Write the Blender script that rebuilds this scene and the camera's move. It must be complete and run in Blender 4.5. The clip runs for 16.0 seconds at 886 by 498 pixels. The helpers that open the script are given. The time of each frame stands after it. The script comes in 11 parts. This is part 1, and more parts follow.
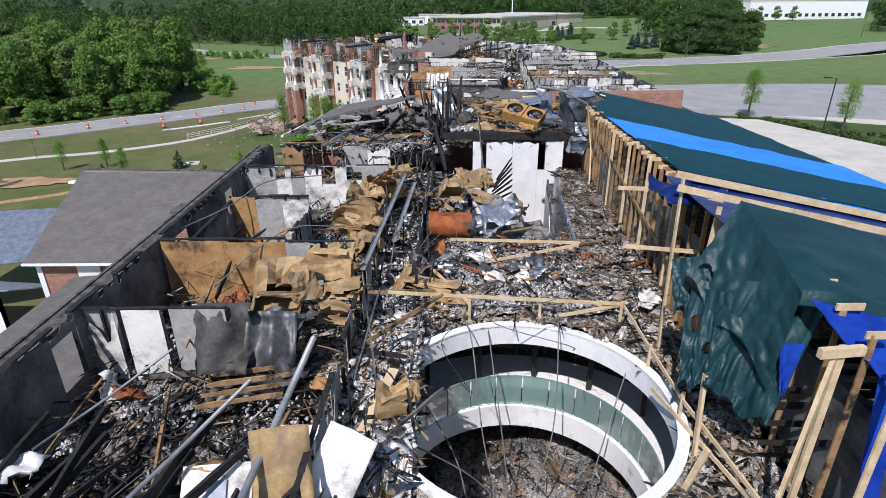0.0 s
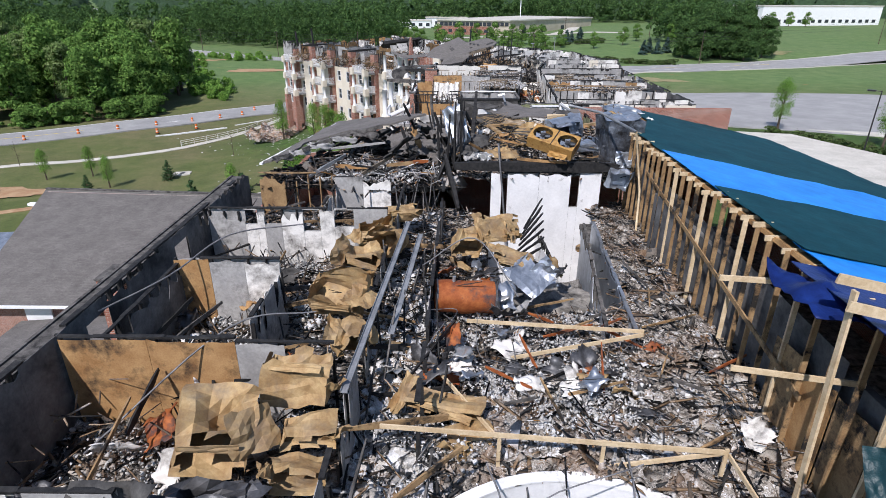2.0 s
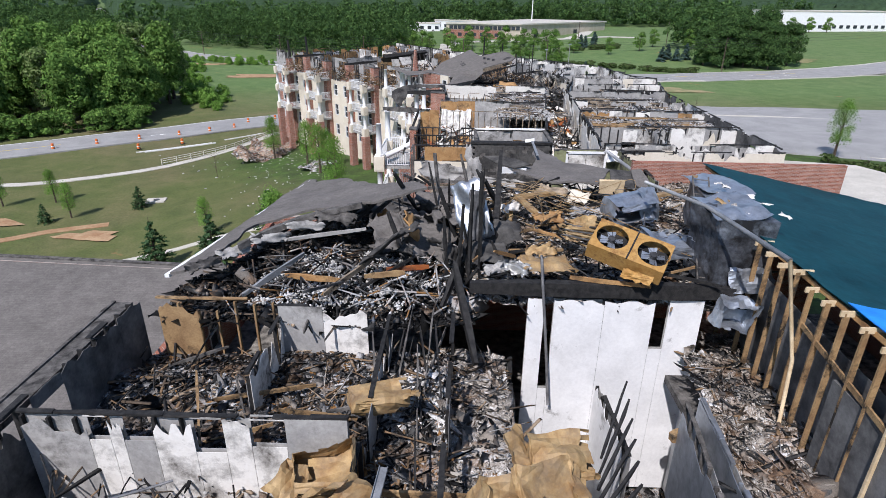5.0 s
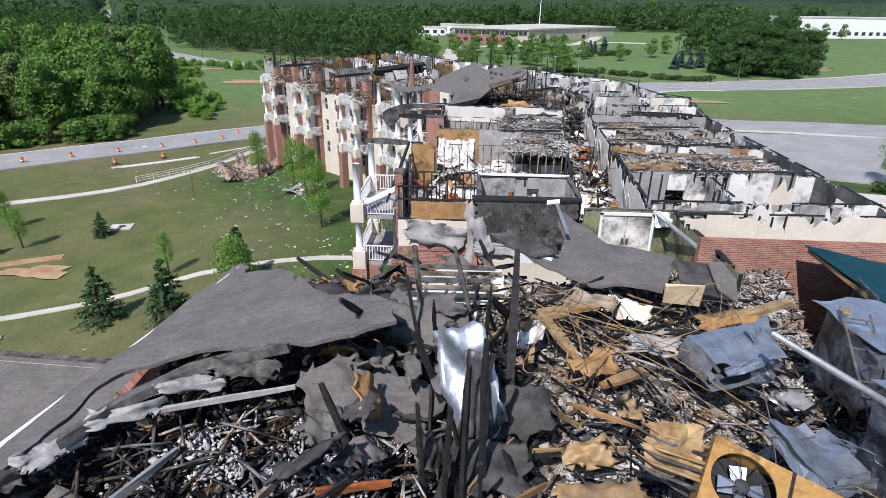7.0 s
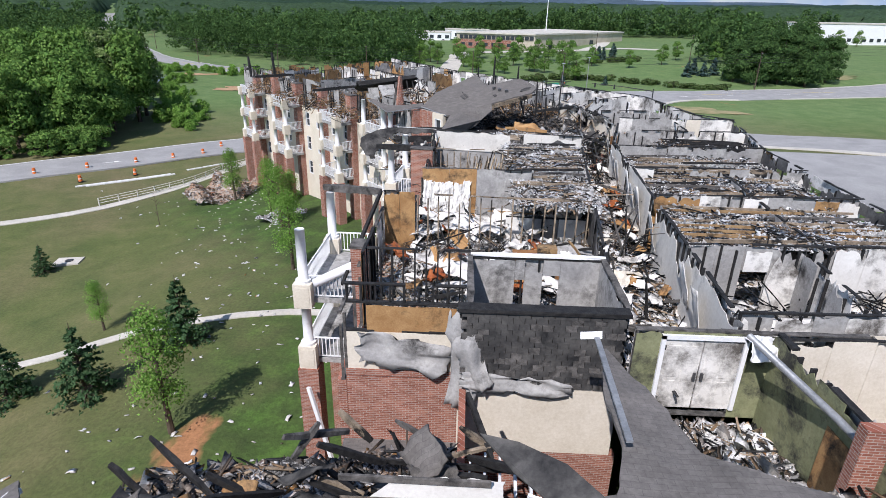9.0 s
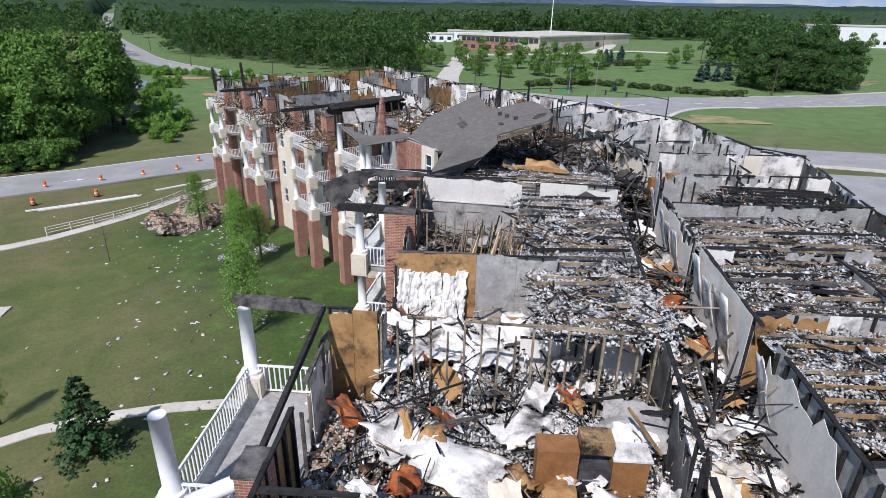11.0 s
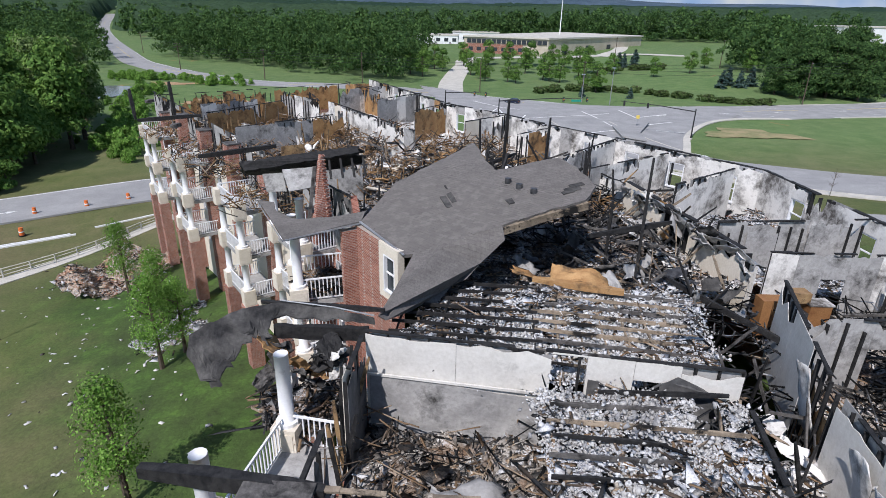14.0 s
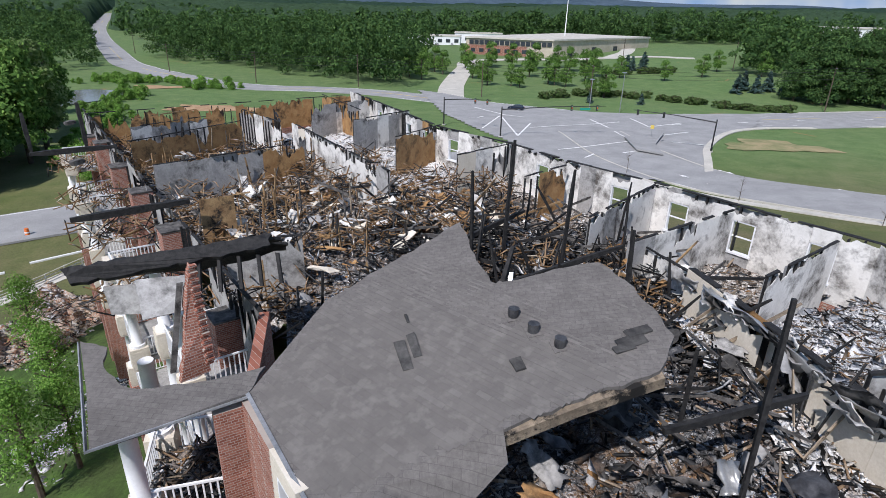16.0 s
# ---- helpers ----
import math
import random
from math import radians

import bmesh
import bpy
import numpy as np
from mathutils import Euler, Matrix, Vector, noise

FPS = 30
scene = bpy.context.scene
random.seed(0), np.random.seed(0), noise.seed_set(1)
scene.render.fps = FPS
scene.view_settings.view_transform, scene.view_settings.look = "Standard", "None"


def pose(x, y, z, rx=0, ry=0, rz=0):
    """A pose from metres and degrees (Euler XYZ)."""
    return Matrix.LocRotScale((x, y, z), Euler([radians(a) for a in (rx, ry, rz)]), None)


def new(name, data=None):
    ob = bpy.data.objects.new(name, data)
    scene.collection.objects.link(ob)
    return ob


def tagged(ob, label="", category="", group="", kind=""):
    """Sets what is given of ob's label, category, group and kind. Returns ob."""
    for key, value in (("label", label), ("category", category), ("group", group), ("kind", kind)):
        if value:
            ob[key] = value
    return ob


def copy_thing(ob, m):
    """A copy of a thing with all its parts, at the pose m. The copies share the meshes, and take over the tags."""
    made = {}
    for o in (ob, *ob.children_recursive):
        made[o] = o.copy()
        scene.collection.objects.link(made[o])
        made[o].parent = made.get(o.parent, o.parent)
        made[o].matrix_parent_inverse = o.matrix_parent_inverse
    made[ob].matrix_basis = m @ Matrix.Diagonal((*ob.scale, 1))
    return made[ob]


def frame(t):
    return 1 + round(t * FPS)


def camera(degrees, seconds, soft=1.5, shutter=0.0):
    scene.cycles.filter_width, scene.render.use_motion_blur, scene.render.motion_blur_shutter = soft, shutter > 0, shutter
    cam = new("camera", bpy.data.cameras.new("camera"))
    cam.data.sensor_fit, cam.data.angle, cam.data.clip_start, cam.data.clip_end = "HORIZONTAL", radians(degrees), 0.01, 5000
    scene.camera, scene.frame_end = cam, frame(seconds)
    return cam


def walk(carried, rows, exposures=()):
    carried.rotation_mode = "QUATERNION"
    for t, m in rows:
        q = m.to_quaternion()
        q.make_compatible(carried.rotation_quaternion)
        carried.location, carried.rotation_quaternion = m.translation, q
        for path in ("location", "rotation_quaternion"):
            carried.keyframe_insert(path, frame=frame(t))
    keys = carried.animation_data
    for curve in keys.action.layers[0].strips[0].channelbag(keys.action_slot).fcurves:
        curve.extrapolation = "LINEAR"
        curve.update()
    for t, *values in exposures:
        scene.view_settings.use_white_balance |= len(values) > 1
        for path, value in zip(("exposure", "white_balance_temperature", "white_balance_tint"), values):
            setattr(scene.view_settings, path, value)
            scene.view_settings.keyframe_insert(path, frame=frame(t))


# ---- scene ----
# camera: seconds, x, y, z, yaw, pitch, roll
cam = camera(76.2, 16.0, 0.5)
PATH = [
    (0, -0.00, -0.00, 24.20, 0.00, -24.06, -0.31),
    (0.5, -0.08, 1.47, 24.17, 0.10, -24.03, -0.18),
    (1, -0.20, 3.05, 24.14, 0.21, -23.97, -0.04),
    (1.5, -0.28, 4.82, 24.10, 0.33, -23.89, 0.08),
    (2, -0.35, 6.67, 24.10, 0.44, -23.82, 0.20),
    (2.5, -0.37, 8.61, 24.15, 0.57, -23.77, 0.31),
    (3, -0.47, 10.57, 24.22, 0.68, -23.73, 0.40),
    (3.5, -0.54, 12.51, 24.30, 0.81, -23.71, 0.52),
    (6, -0.51, 23.26, 24.91, 1.42, -23.60, 0.66),
    (6.5, -0.35, 25.77, 24.93, 1.55, -23.51, 0.81),
    (7, -0.19, 28.30, 24.92, 1.67, -23.39, 0.93),
    (7.5, 0.01, 30.82, 24.88, 1.79, -23.28, 1.00),
    (8, 0.20, 33.37, 24.85, 1.93, -23.18, 1.04),
    (8.5, 0.35, 35.93, 24.82, 2.03, -23.10, 1.07),
    (9, 0.46, 38.57, 24.80, 2.16, -23.00, 1.13),
    (11.5, 0.73, 52.24, 25.14, 2.50, -22.94, 1.25),
    (12, 0.84, 54.76, 25.16, 2.63, -22.92, 1.24),
    (12.5, 0.94, 57.31, 25.21, 2.76, -22.91, 1.22),
    (13, 1.04, 59.93, 25.26, 2.87, -22.92, 1.21),
    (13.5, 1.13, 62.69, 25.29, 2.97, -22.91, 1.22),
    (14, 1.21, 65.51, 25.33, 3.04, -22.93, 1.27),
    (14.5, 1.27, 68.44, 25.38, 3.10, -22.96, 1.33),
    (15, 1.35, 71.28, 25.41, 3.14, -22.96, 1.35),
    (15.5, 1.47, 74.11, 25.42, 3.20, -22.94, 1.38),
    (16, 1.62, 76.97, 25.44, 3.31, -22.93, 1.41),
]
walk(cam, [(t, pose(x, y, z, 90 + pitch, 0, yaw) @ pose(0, 0, 0, 0, 0, roll)) for t, x, y, z, yaw, pitch, roll in PATH], [(0, 0.21, 6490, 14), (3.5, 0.28, 6490, 14), (6, 0.23, 6490, 14), (7.5, 0.37, 6490, 14), (9, 0.31, 6480, 14), (11.5, 0.16, 6440, 14), (16, 0.13, 6430, 13)])

# ---- light ----
SUN_EL, SUN_AZ = 50.0, 204.0  # the sun stands behind and to the left of the flight
world = bpy.data.worlds.new("world")
scene.world = world
world.use_nodes = True
wn = world.node_tree
wn.nodes.clear()
w_out = wn.nodes.new("ShaderNodeOutputWorld")
w_bg = wn.nodes.new("ShaderNodeBackground")
w_sky = wn.nodes.new("ShaderNodeTexSky")
w_sky.sky_type = "NISHITA"
w_sky.sun_disc = False
w_sky.sun_elevation = radians(SUN_EL)
w_sky.sun_rotation = radians(SUN_AZ)
w_sky.air_density, w_sky.dust_density, w_sky.ozone_density = 1.0, 0.2, 1.8
w_bg.inputs["Strength"].default_value = 0.115
wn.links.new(w_sky.outputs["Color"], w_bg.inputs["Color"])
wn.links.new(w_bg.outputs["Background"], w_out.inputs["Surface"])
sun = new("sun", bpy.data.lights.new("sun", "SUN"))
sun.data.energy = 4.2
sun.data.angle = radians(0.55)
sun.data.color = (1.0, 0.975, 0.97)
_dir = Vector((math.sin(radians(SUN_AZ)) * math.cos(radians(SUN_EL)), math.cos(radians(SUN_AZ)) * math.cos(radians(SUN_EL)), math.sin(radians(SUN_EL))))
sun.matrix_world = Matrix.Translation((-30, -60, 90)) @ _dir.to_track_quat("Z", "Y").to_matrix().to_4x4()
scene.view_settings.exposure = 0.0


# ---- materials ----
class Mat:
    """A small wrapper that keeps node building short."""

    def __init__(self, name, rough=0.85, metal=0.0):
        self.m = bpy.data.materials.new(name)
        self.m.use_nodes = True
        self.t = self.m.node_tree
        self.b = self.t.nodes["Principled BSDF"]
        self.b.inputs["Roughness"].default_value = rough
        self.b.inputs["Metallic"].default_value = metal
        self.b.inputs["Specular IOR Level"].default_value = 0.3
        self.co = self.n("ShaderNodeNewGeometry").outputs["Position"]

    def n(self, kind, **values):
        node = self.t.nodes.new(kind)
        for k, v in values.items():
            node.inputs[k.replace("_", " ")].default_value = v
        return node

    def link(self, a, b):
        self.t.links.new(a, b)

    def noise(self, scale, detail=4.0, rough=0.6, dist=0.0, co=None):
        node = self.n("ShaderNodeTexNoise", Scale=scale, Detail=detail, Roughness=rough, Distortion=dist)
        self.link(co or self.co, node.inputs["Vector"])
        return node.outputs["Fac"]

    def ramp(self, fac, stops, constant=False):
        node = self.n("ShaderNodeValToRGB")
        if constant:
            node.color_ramp.interpolation = "CONSTANT"
        el = node.color_ramp.elements
        while len(el) < len(stops):
            el.new(0.5)
        for e, (p, c) in zip(el, stops):
            e.position = p
            e.color = (*((c, c, c) if isinstance(c, (int, float)) else c), 1)
        self.link(fac, node.inputs["Fac"])
        return node.outputs["Color"]

    def mix(self, fac, a, b, mode="MIX"):
        node = self.t.nodes.new("ShaderNodeMix")
        node.data_type, node.blend_type = "RGBA", mode
        for sock, v in ((node.inputs[0], fac), (node.inputs[6], a), (node.inputs[7], b)):
            if isinstance(v, (int, float)):
                sock.default_value = v
            elif isinstance(v, tuple):
                sock.default_value = (*v, 1)
            else:
                self.link(v, sock)
        return node.outputs[2]

    def stretch(self, x, y, z):
        node = self.t.nodes.new("ShaderNodeVectorMath")
        node.operation = "MULTIPLY"
        node.inputs[1].default_value = (x, y, z)
        self.link(self.co, node.inputs[0])
        return node.outputs[0]

    def local(self):
        return self.n("ShaderNodeTexCoord").outputs["Object"]

    def island(self):
        return self.n("ShaderNodeNewGeometry").outputs["Random Per Island"]

    def obj(self):
        return self.n("ShaderNodeObjectInfo").outputs["Random"]

    def bump(self, fac, strength=0.4, dist=0.02):
        node = self.n("ShaderNodeBump", Strength=strength, Distance=dist)
        self.link(fac, node.inputs["Height"])
        self.link(node.outputs["Normal"], self.b.inputs["Normal"])

    def done(self, col):
        if isinstance(col, tuple):
            self.b.inputs["Base Color"].default_value = (*col, 1)
        else:
            self.link(col, self.b.inputs["Base Color"])
        return self.m


def mat_mottled(name, c1, c2, scale, rough=0.85, metal=0.0, fine=None, bump=0.3, soot=None, sootscale=0.5, sootat=(0.5, 0.62)):
    """Two mixed tones, fine grain on them, and soot in drifting patches."""
    k = Mat(name, rough, metal)
    a = k.noise(scale, 5, 0.62, 0.3)
    col = k.ramp(a, [(0.32, c1), (0.68, c2)])
    g = k.noise(fine or scale * 9, 3, 0.7)
    col = k.mix(0.35, col, k.ramp(g, [(0.3, 0.25), (0.7, 0.85)]), "SOFT_LIGHT")
    if soot:
        s = k.noise(sootscale, 8, 0.72, 0.1)
        col = k.mix(k.ramp(s, [(sootat[0], 0.0), (sootat[1], 1.0)]), col, soot)
    k.bump(g, bump, 0.02)
    return k.done(col)


def mat_palette(name, stops, rough=0.9, metal=0.0, per_object=False, fine=22.0, grime=0.38, drift=0.5, rust=0.0):
    """Each loose piece takes one tone of a palette; the tones gather in drifts."""
    k = Mat(name, rough, metal)
    k.b.inputs["Specular IOR Level"].default_value = 0.1
    own = k.obj() if per_object else k.island()
    if drift:
        own = k.mix(drift, own, k.ramp(k.noise(0.55, 3, 0.6, 0.6), [(0.36, 0.0), (0.64, 1.0)]))
    col = k.ramp(own, stops, True)
    if rust:
        k2 = k.ramp(k.noise(0.8, 4, 0.6, 0.9), [(0.5, 0.0), (0.62, rust)])
        col = k.mix(k2, col, k.ramp(k.noise(7.0, 3, 0.7), [(0.3, (0.11, 0.06, 0.03)), (0.55, (0.27, 0.15, 0.075)), (0.75, (0.42, 0.30, 0.19))]))
    g = k.noise(fine, 4, 0.75)
    col = k.mix(grime, col, k.ramp(g, [(0.36, 0.08), (0.56, 1.0)]), "MULTIPLY")
    k.bump(g, 0.6, 0.03)
    return k.done(col)


def mat_bed(name, stops, grime=0.38):
    """A bed of fine ash, chips and crumbs: ragged cells of two sizes, in drifts of tone."""
    k = Mat(name, 0.97)
    k.b.inputs["Specular IOR Level"].default_value = 0.1
    warp = k.n("ShaderNodeTexNoise", Scale=6.0, Detail=3.0)
    k.link(k.co, warp.inputs["Vector"])
    add = k.t.nodes.new("ShaderNodeVectorMath")
    add.operation = "MULTIPLY_ADD"
    add.inputs[1].default_value = (0.28, 0.28, 0.28)
    k.link(warp.outputs["Color"], add.inputs[0])
    k.link(k.co, add.inputs[2])
    drift = k.ramp(k.noise(0.7, 4, 0.65, 0.8), [(0.35, 0.0), (0.65, 1.0)])
    tones = []
    cells = []
    for sc in (13.0, 34.0):
        v = k.n("ShaderNodeTexVoronoi", Scale=sc)
        k.link(add.outputs[0], v.inputs["Vector"])
        sep = k.n("ShaderNodeSeparateColor")
        k.link(v.outputs["Color"], sep.inputs[0])
        tones.append(k.ramp(k.mix(0.45, sep.outputs[0], drift), stops, True))
        cells.append(v.outputs["Distance"])
    col = k.mix(k.ramp(k.noise(2.2, 3, 0.6), [(0.42, 0.0), (0.55, 1.0)]), tones[0], tones[1])
    col = k.mix(k.ramp(k.noise(0.8, 4, 0.6, 0.9), [(0.5, 0.0), (0.62, 0.5)]), col, k.ramp(k.noise(7.0, 3, 0.7), [(0.3, (0.10, 0.055, 0.03)), (0.55, (0.24, 0.135, 0.07)), (0.75, (0.40, 0.29, 0.19))]))
    g = k.noise(26, 4, 0.75)
    col = k.mix(grime, col, k.ramp(g, [(0.36, 0.08), (0.56, 1.0)]), "MULTIPLY")
    k.bump(cells[1], -0.8, 0.05)
    return k.done(col)


def mat_brick(name, c1, c2, mortar, rows_m=0.075):
    k = Mat(name, 0.9)
    geo = k.n("ShaderNodeNewGeometry")
    sep = k.n("ShaderNodeSeparateXYZ")
    k.link(k.co, sep.inputs[0])
    add = k.t.nodes.new("ShaderNodeMath")
    add.operation = "ADD"
    k.link(sep.outputs[0], add.inputs[0])
    k.link(sep.outputs[1], add.inputs[1])
    comb = k.n("ShaderNodeCombineXYZ")
    k.link(add.outputs[0], comb.inputs[0])
    k.link(sep.outputs[2], comb.inputs[1])
    tex = k.n("ShaderNodeTexBrick", Scale=1.0, Mortar_Size=0.009, Mortar_Smooth=0.2, Bias=-0.1, Brick_Width=0.22, Row_Height=rows_m)
    tex.inputs["Color1"].default_value = (*c1, 1)
    tex.inputs["Color2"].default_value = (*c2, 1)
    tex.inputs["Mortar"].default_value = (*mortar, 1)
    k.link(comb.outputs[0], tex.inputs["Vector"])
    blot = k.noise(1.3, 5, 0.65)
    col = k.mix(0.5, tex.outputs["Color"], k.ramp(blot, [(0.3, 0.35), (0.7, 0.75)]), "OVERLAY")
    k.bump(tex.outputs["Fac"], -0.5, 0.012)
    return k.done(col)


M_CHAR = mat_mottled("charred_wood", (0.007, 0.007, 0.008), (0.032, 0.031, 0.030), 6.0, 0.75, fine=30, bump=0.6)
M_CHARGREY = mat_mottled("ashen_charred_wood", (0.02, 0.019, 0.018), (0.16, 0.15, 0.14), 3.0, 0.9, fine=25, bump=0.6)
M_WOOD = mat_mottled("raw_lumber", (0.46, 0.34, 0.20), (0.66, 0.53, 0.35), 2.5, 0.7, fine=18)
M_OLDWOOD = mat_mottled("scorched_lumber", (0.20, 0.12, 0.06), (0.36, 0.24, 0.12), 2.0, 0.8, fine=18, soot=(0.02, 0.018, 0.016), sootscale=0.9, sootat=(0.5, 0.6))
M_OSB = mat_mottled("plywood_sheathing", (0.27, 0.14, 0.055), (0.43, 0.26, 0.115), 1.5, 0.75, fine=22, soot=(0.03, 0.022, 0.017), sootscale=0.9, sootat=(0.5, 0.66))
M_DRYWALL = mat_mottled("painted_drywall", (0.62, 0.60, 0.56), (0.80, 0.78, 0.74), 0.7, 0.9, fine=9, bump=0.1, soot=(0.10, 0.09, 0.08), sootscale=0.6, sootat=(0.475, 0.64))
M_PARTITION = mat_mottled("smoke_stained_partition", (0.55, 0.53, 0.49), (0.70, 0.68, 0.63), 0.7, 0.9, fine=9, bump=0.1, soot=(0.13, 0.12, 0.11), sootscale=0.5, sootat=(0.58, 0.78))
# smoke-stained board; its grey also paints shade on the balcony roof's header and soffit
M_DRYGREY = mat_mottled("smoked_and_shaded_drywall", (0.24, 0.235, 0.23), (0.46, 0.45, 0.43), 0.6, 0.9, fine=8, bump=0.1, soot=(0.05, 0.048, 0.046), sootscale=0.6, sootat=(0.5, 0.68))
M_DRYDARK = mat_mottled("blackened_drywall", (0.03, 0.03, 0.031), (0.17, 0.168, 0.165), 0.8, 0.9, fine=8, bump=0.15)
M_SIDING = mat_mottled("cream_stucco", (0.60, 0.54, 0.44), (0.70, 0.64, 0.54), 0.8, 0.9, fine=12, bump=0.1)
M_WHITE = mat_mottled("white_vinyl", (0.70, 0.71, 0.72), (0.82, 0.82, 0.82), 1.2, 0.5, fine=15, bump=0.05, soot=(0.35, 0.34, 0.33), sootscale=0.8, sootat=(0.6, 0.75))
M_BRICK = mat_brick("red_brick", (0.22, 0.075, 0.048), (0.35, 0.155, 0.11), (0.36, 0.31, 0.27))
M_SHINGLE = None
k = Mat("asphalt_shingle", 0.95)
_a = k.noise(0.9, 5, 0.7, 0.2)
_b = k.noise(9.0, 4, 0.7)
_w = k.n("ShaderNodeTexBrick", Scale=1.0, Mortar_Size=0.006, Mortar_Smooth=0.1, Bias=0.0, Brick_Width=0.32, Row_Height=0.14)
_w.inputs["Color1"].default_value, _w.inputs["Color2"].default_value, _w.inputs["Mortar"].default_value = (0.105, 0.097, 0.09, 1), (0.15, 0.14, 0.13, 1), (0.06, 0.056, 0.052, 1)
k.link(k.stretch(1, 1, 1), _w.inputs["Vector"])
_c = k.mix(0.55, _w.outputs["Color"], k.ramp(_a, [(0.3, (0.095, 0.088, 0.082)), (0.7, (0.19, 0.175, 0.165))]))
_c = k.mix(0.3, _c, k.ramp(_b, [(0.3, 0.2), (0.7, 0.8)]), "OVERLAY")
k.bump(_b, 0.35, 0.02)
M_SHINGLE = k.done(_c)
M_FELT = mat_mottled("burnt_roofing", (0.018, 0.018, 0.019), (0.10, 0.096, 0.09), 1.2, 0.95, fine=10, bump=0.5)
M_RUST = mat_mottled("rusted_sheet_metal", (0.25, 0.145, 0.06), (0.45, 0.32, 0.16), 1.9, 0.65, 0.15, fine=9, soot=(0.17, 0.14, 0.11), sootscale=1.3, sootat=(0.46, 0.8))
M_RUSTRED = mat_mottled("red_rust", (0.22, 0.05, 0.015), (0.40, 0.13, 0.04), 2.5, 0.7, 0.2, fine=9, soot=(0.06, 0.05, 0.05), sootscale=0.9)
M_METAL = mat_mottled("galvanised_sheet", (0.28, 0.31, 0.35), (0.50, 0.54, 0.60), 2.2, 0.38, 0.75, fine=5, bump=0.35, soot=(0.10, 0.10, 0.105), sootscale=1.1, sootat=(0.6, 0.78))
M_DARKMETAL = mat_mottled("burnt_metal", (0.03, 0.03, 0.032), (0.14, 0.14, 0.145), 2.0, 0.5, 0.5, fine=9)
M_CABLE = mat_mottled("grey_conduit", (0.10, 0.10, 0.105), (0.24, 0.24, 0.245), 3, 0.6, 0.2)
M_GLASS = Mat("greenish_glass", 0.08)
M_GLASS.b.inputs["Transmission Weight"].default_value = 0.55
M_GLASS = M_GLASS.done((0.34, 0.50, 0.47))
M_TARPG = mat_mottled("dark_green_tarpaulin", (0.005, 0.026, 0.032), (0.009, 0.042, 0.050), 0.8, 0.42, fine=11.0, bump=0.8)
M_TARPB = mat_mottled("bright_blue_tarpaulin", (0.01, 0.19, 0.62), (0.02, 0.27, 0.78), 0.5, 0.42, fine=2.0, bump=0.25)
M_TARPN = mat_mottled("navy_tarpaulin", (0.006, 0.012, 0.06), (0.012, 0.035, 0.18), 0.9, 0.3, fine=4.0, bump=0.8)
M_TARPR = mat_mottled("royal_blue_tarpaulin", (0.008, 0.028, 0.22), (0.014, 0.065, 0.40), 0.9, 0.3, fine=4.0, bump=0.8)
for _m in (M_TARPB, M_TARPN, M_TARPR):
    _m.node_tree.nodes["Principled BSDF"].inputs["Specular IOR Level"].default_value = 0.07
M_TARPROOF = mat_mottled("dark_teal_roof_tarpaulin", (0.004, 0.036, 0.050), (0.008, 0.058, 0.076), 0.5, 0.6, fine=3.0, bump=0.3)
M_TARPROOF.node_tree.nodes["Principled BSDF"].inputs["Specular IOR Level"].default_value = 0.05
M_ASPH = mat_mottled("asphalt", (0.245, 0.243, 0.24), (0.325, 0.322, 0.315), 0.25, 0.9, fine=6, bump=0.2)
M_CONC = mat_mottled("concrete", (0.42, 0.40, 0.35), (0.56, 0.53, 0.47), 0.4, 0.9, fine=6)
M_PAINT = mat_mottled("road_paint", (0.62, 0.62, 0.60), (0.78, 0.78, 0.76), 1.5, 0.8)
M_YPAINT = mat_mottled("yellow_road_paint", (0.55, 0.40, 0.08), (0.66, 0.50, 0.12), 1.5, 0.8)
M_BARK = mat_mottled("bark", (0.05, 0.038, 0.027), (0.13, 0.10, 0.075), 3, 0.95)
M_WATER = mat_mottled("pond_water", (0.10, 0.10, 0.09), (0.16, 0.16, 0.15), 0.05, 0.12)
M_BLACK = mat_mottled("black_rubber_and_trim", (0.012, 0.012, 0.013), (0.03, 0.03, 0.031), 3, 0.6)
M_BLACKPAINT = mat_mottled("black_painted_steel", (0.015, 0.015, 0.016), (0.03, 0.03, 0.03), 3, 0.4)
M_SILVER = mat_mottled("silvery_smoked_wallboard", (0.36, 0.36, 0.37), (0.60, 0.60, 0.60), 0.8, 0.6, fine=9, bump=0.15, soot=(0.06, 0.058, 0.056), sootscale=0.5, sootat=(0.5, 0.68))
M_JOIST = mat_mottled("scorched_grey_lumber", (0.12, 0.095, 0.07), (0.40, 0.32, 0.23), 1.6, 0.85, fine=20, soot=(0.015, 0.014, 0.013), sootscale=0.8, sootat=(0.5, 0.58))
M_PIPE = mat_mottled("grey_steel_pipe", (0.20, 0.21, 0.22), (0.36, 0.37, 0.38), 1.5, 0.5, 0.4)
M_GREENWALL = mat_mottled("olive_painted_wall", (0.16, 0.17, 0.09), (0.24, 0.25, 0.14), 0.8, 0.9, soot=(0.04, 0.04, 0.035), sootscale=0.6)
M_INSUL = mat_mottled("white_batt_insulation", (0.60, 0.585, 0.55), (0.84, 0.82, 0.79), 2.2, 1.0, fine=7, bump=0.8, soot=(0.25, 0.22, 0.2), sootscale=1.2, sootat=(0.58, 0.7))
M_ORANGE = mat_mottled("orange_plastic", (0.62, 0.13, 0.03), (0.72, 0.19, 0.05), 3, 0.6)
M_PANE = Mat("window_glass", 0.06)
M_PANE.b.inputs["Metallic"].default_value = 0.2
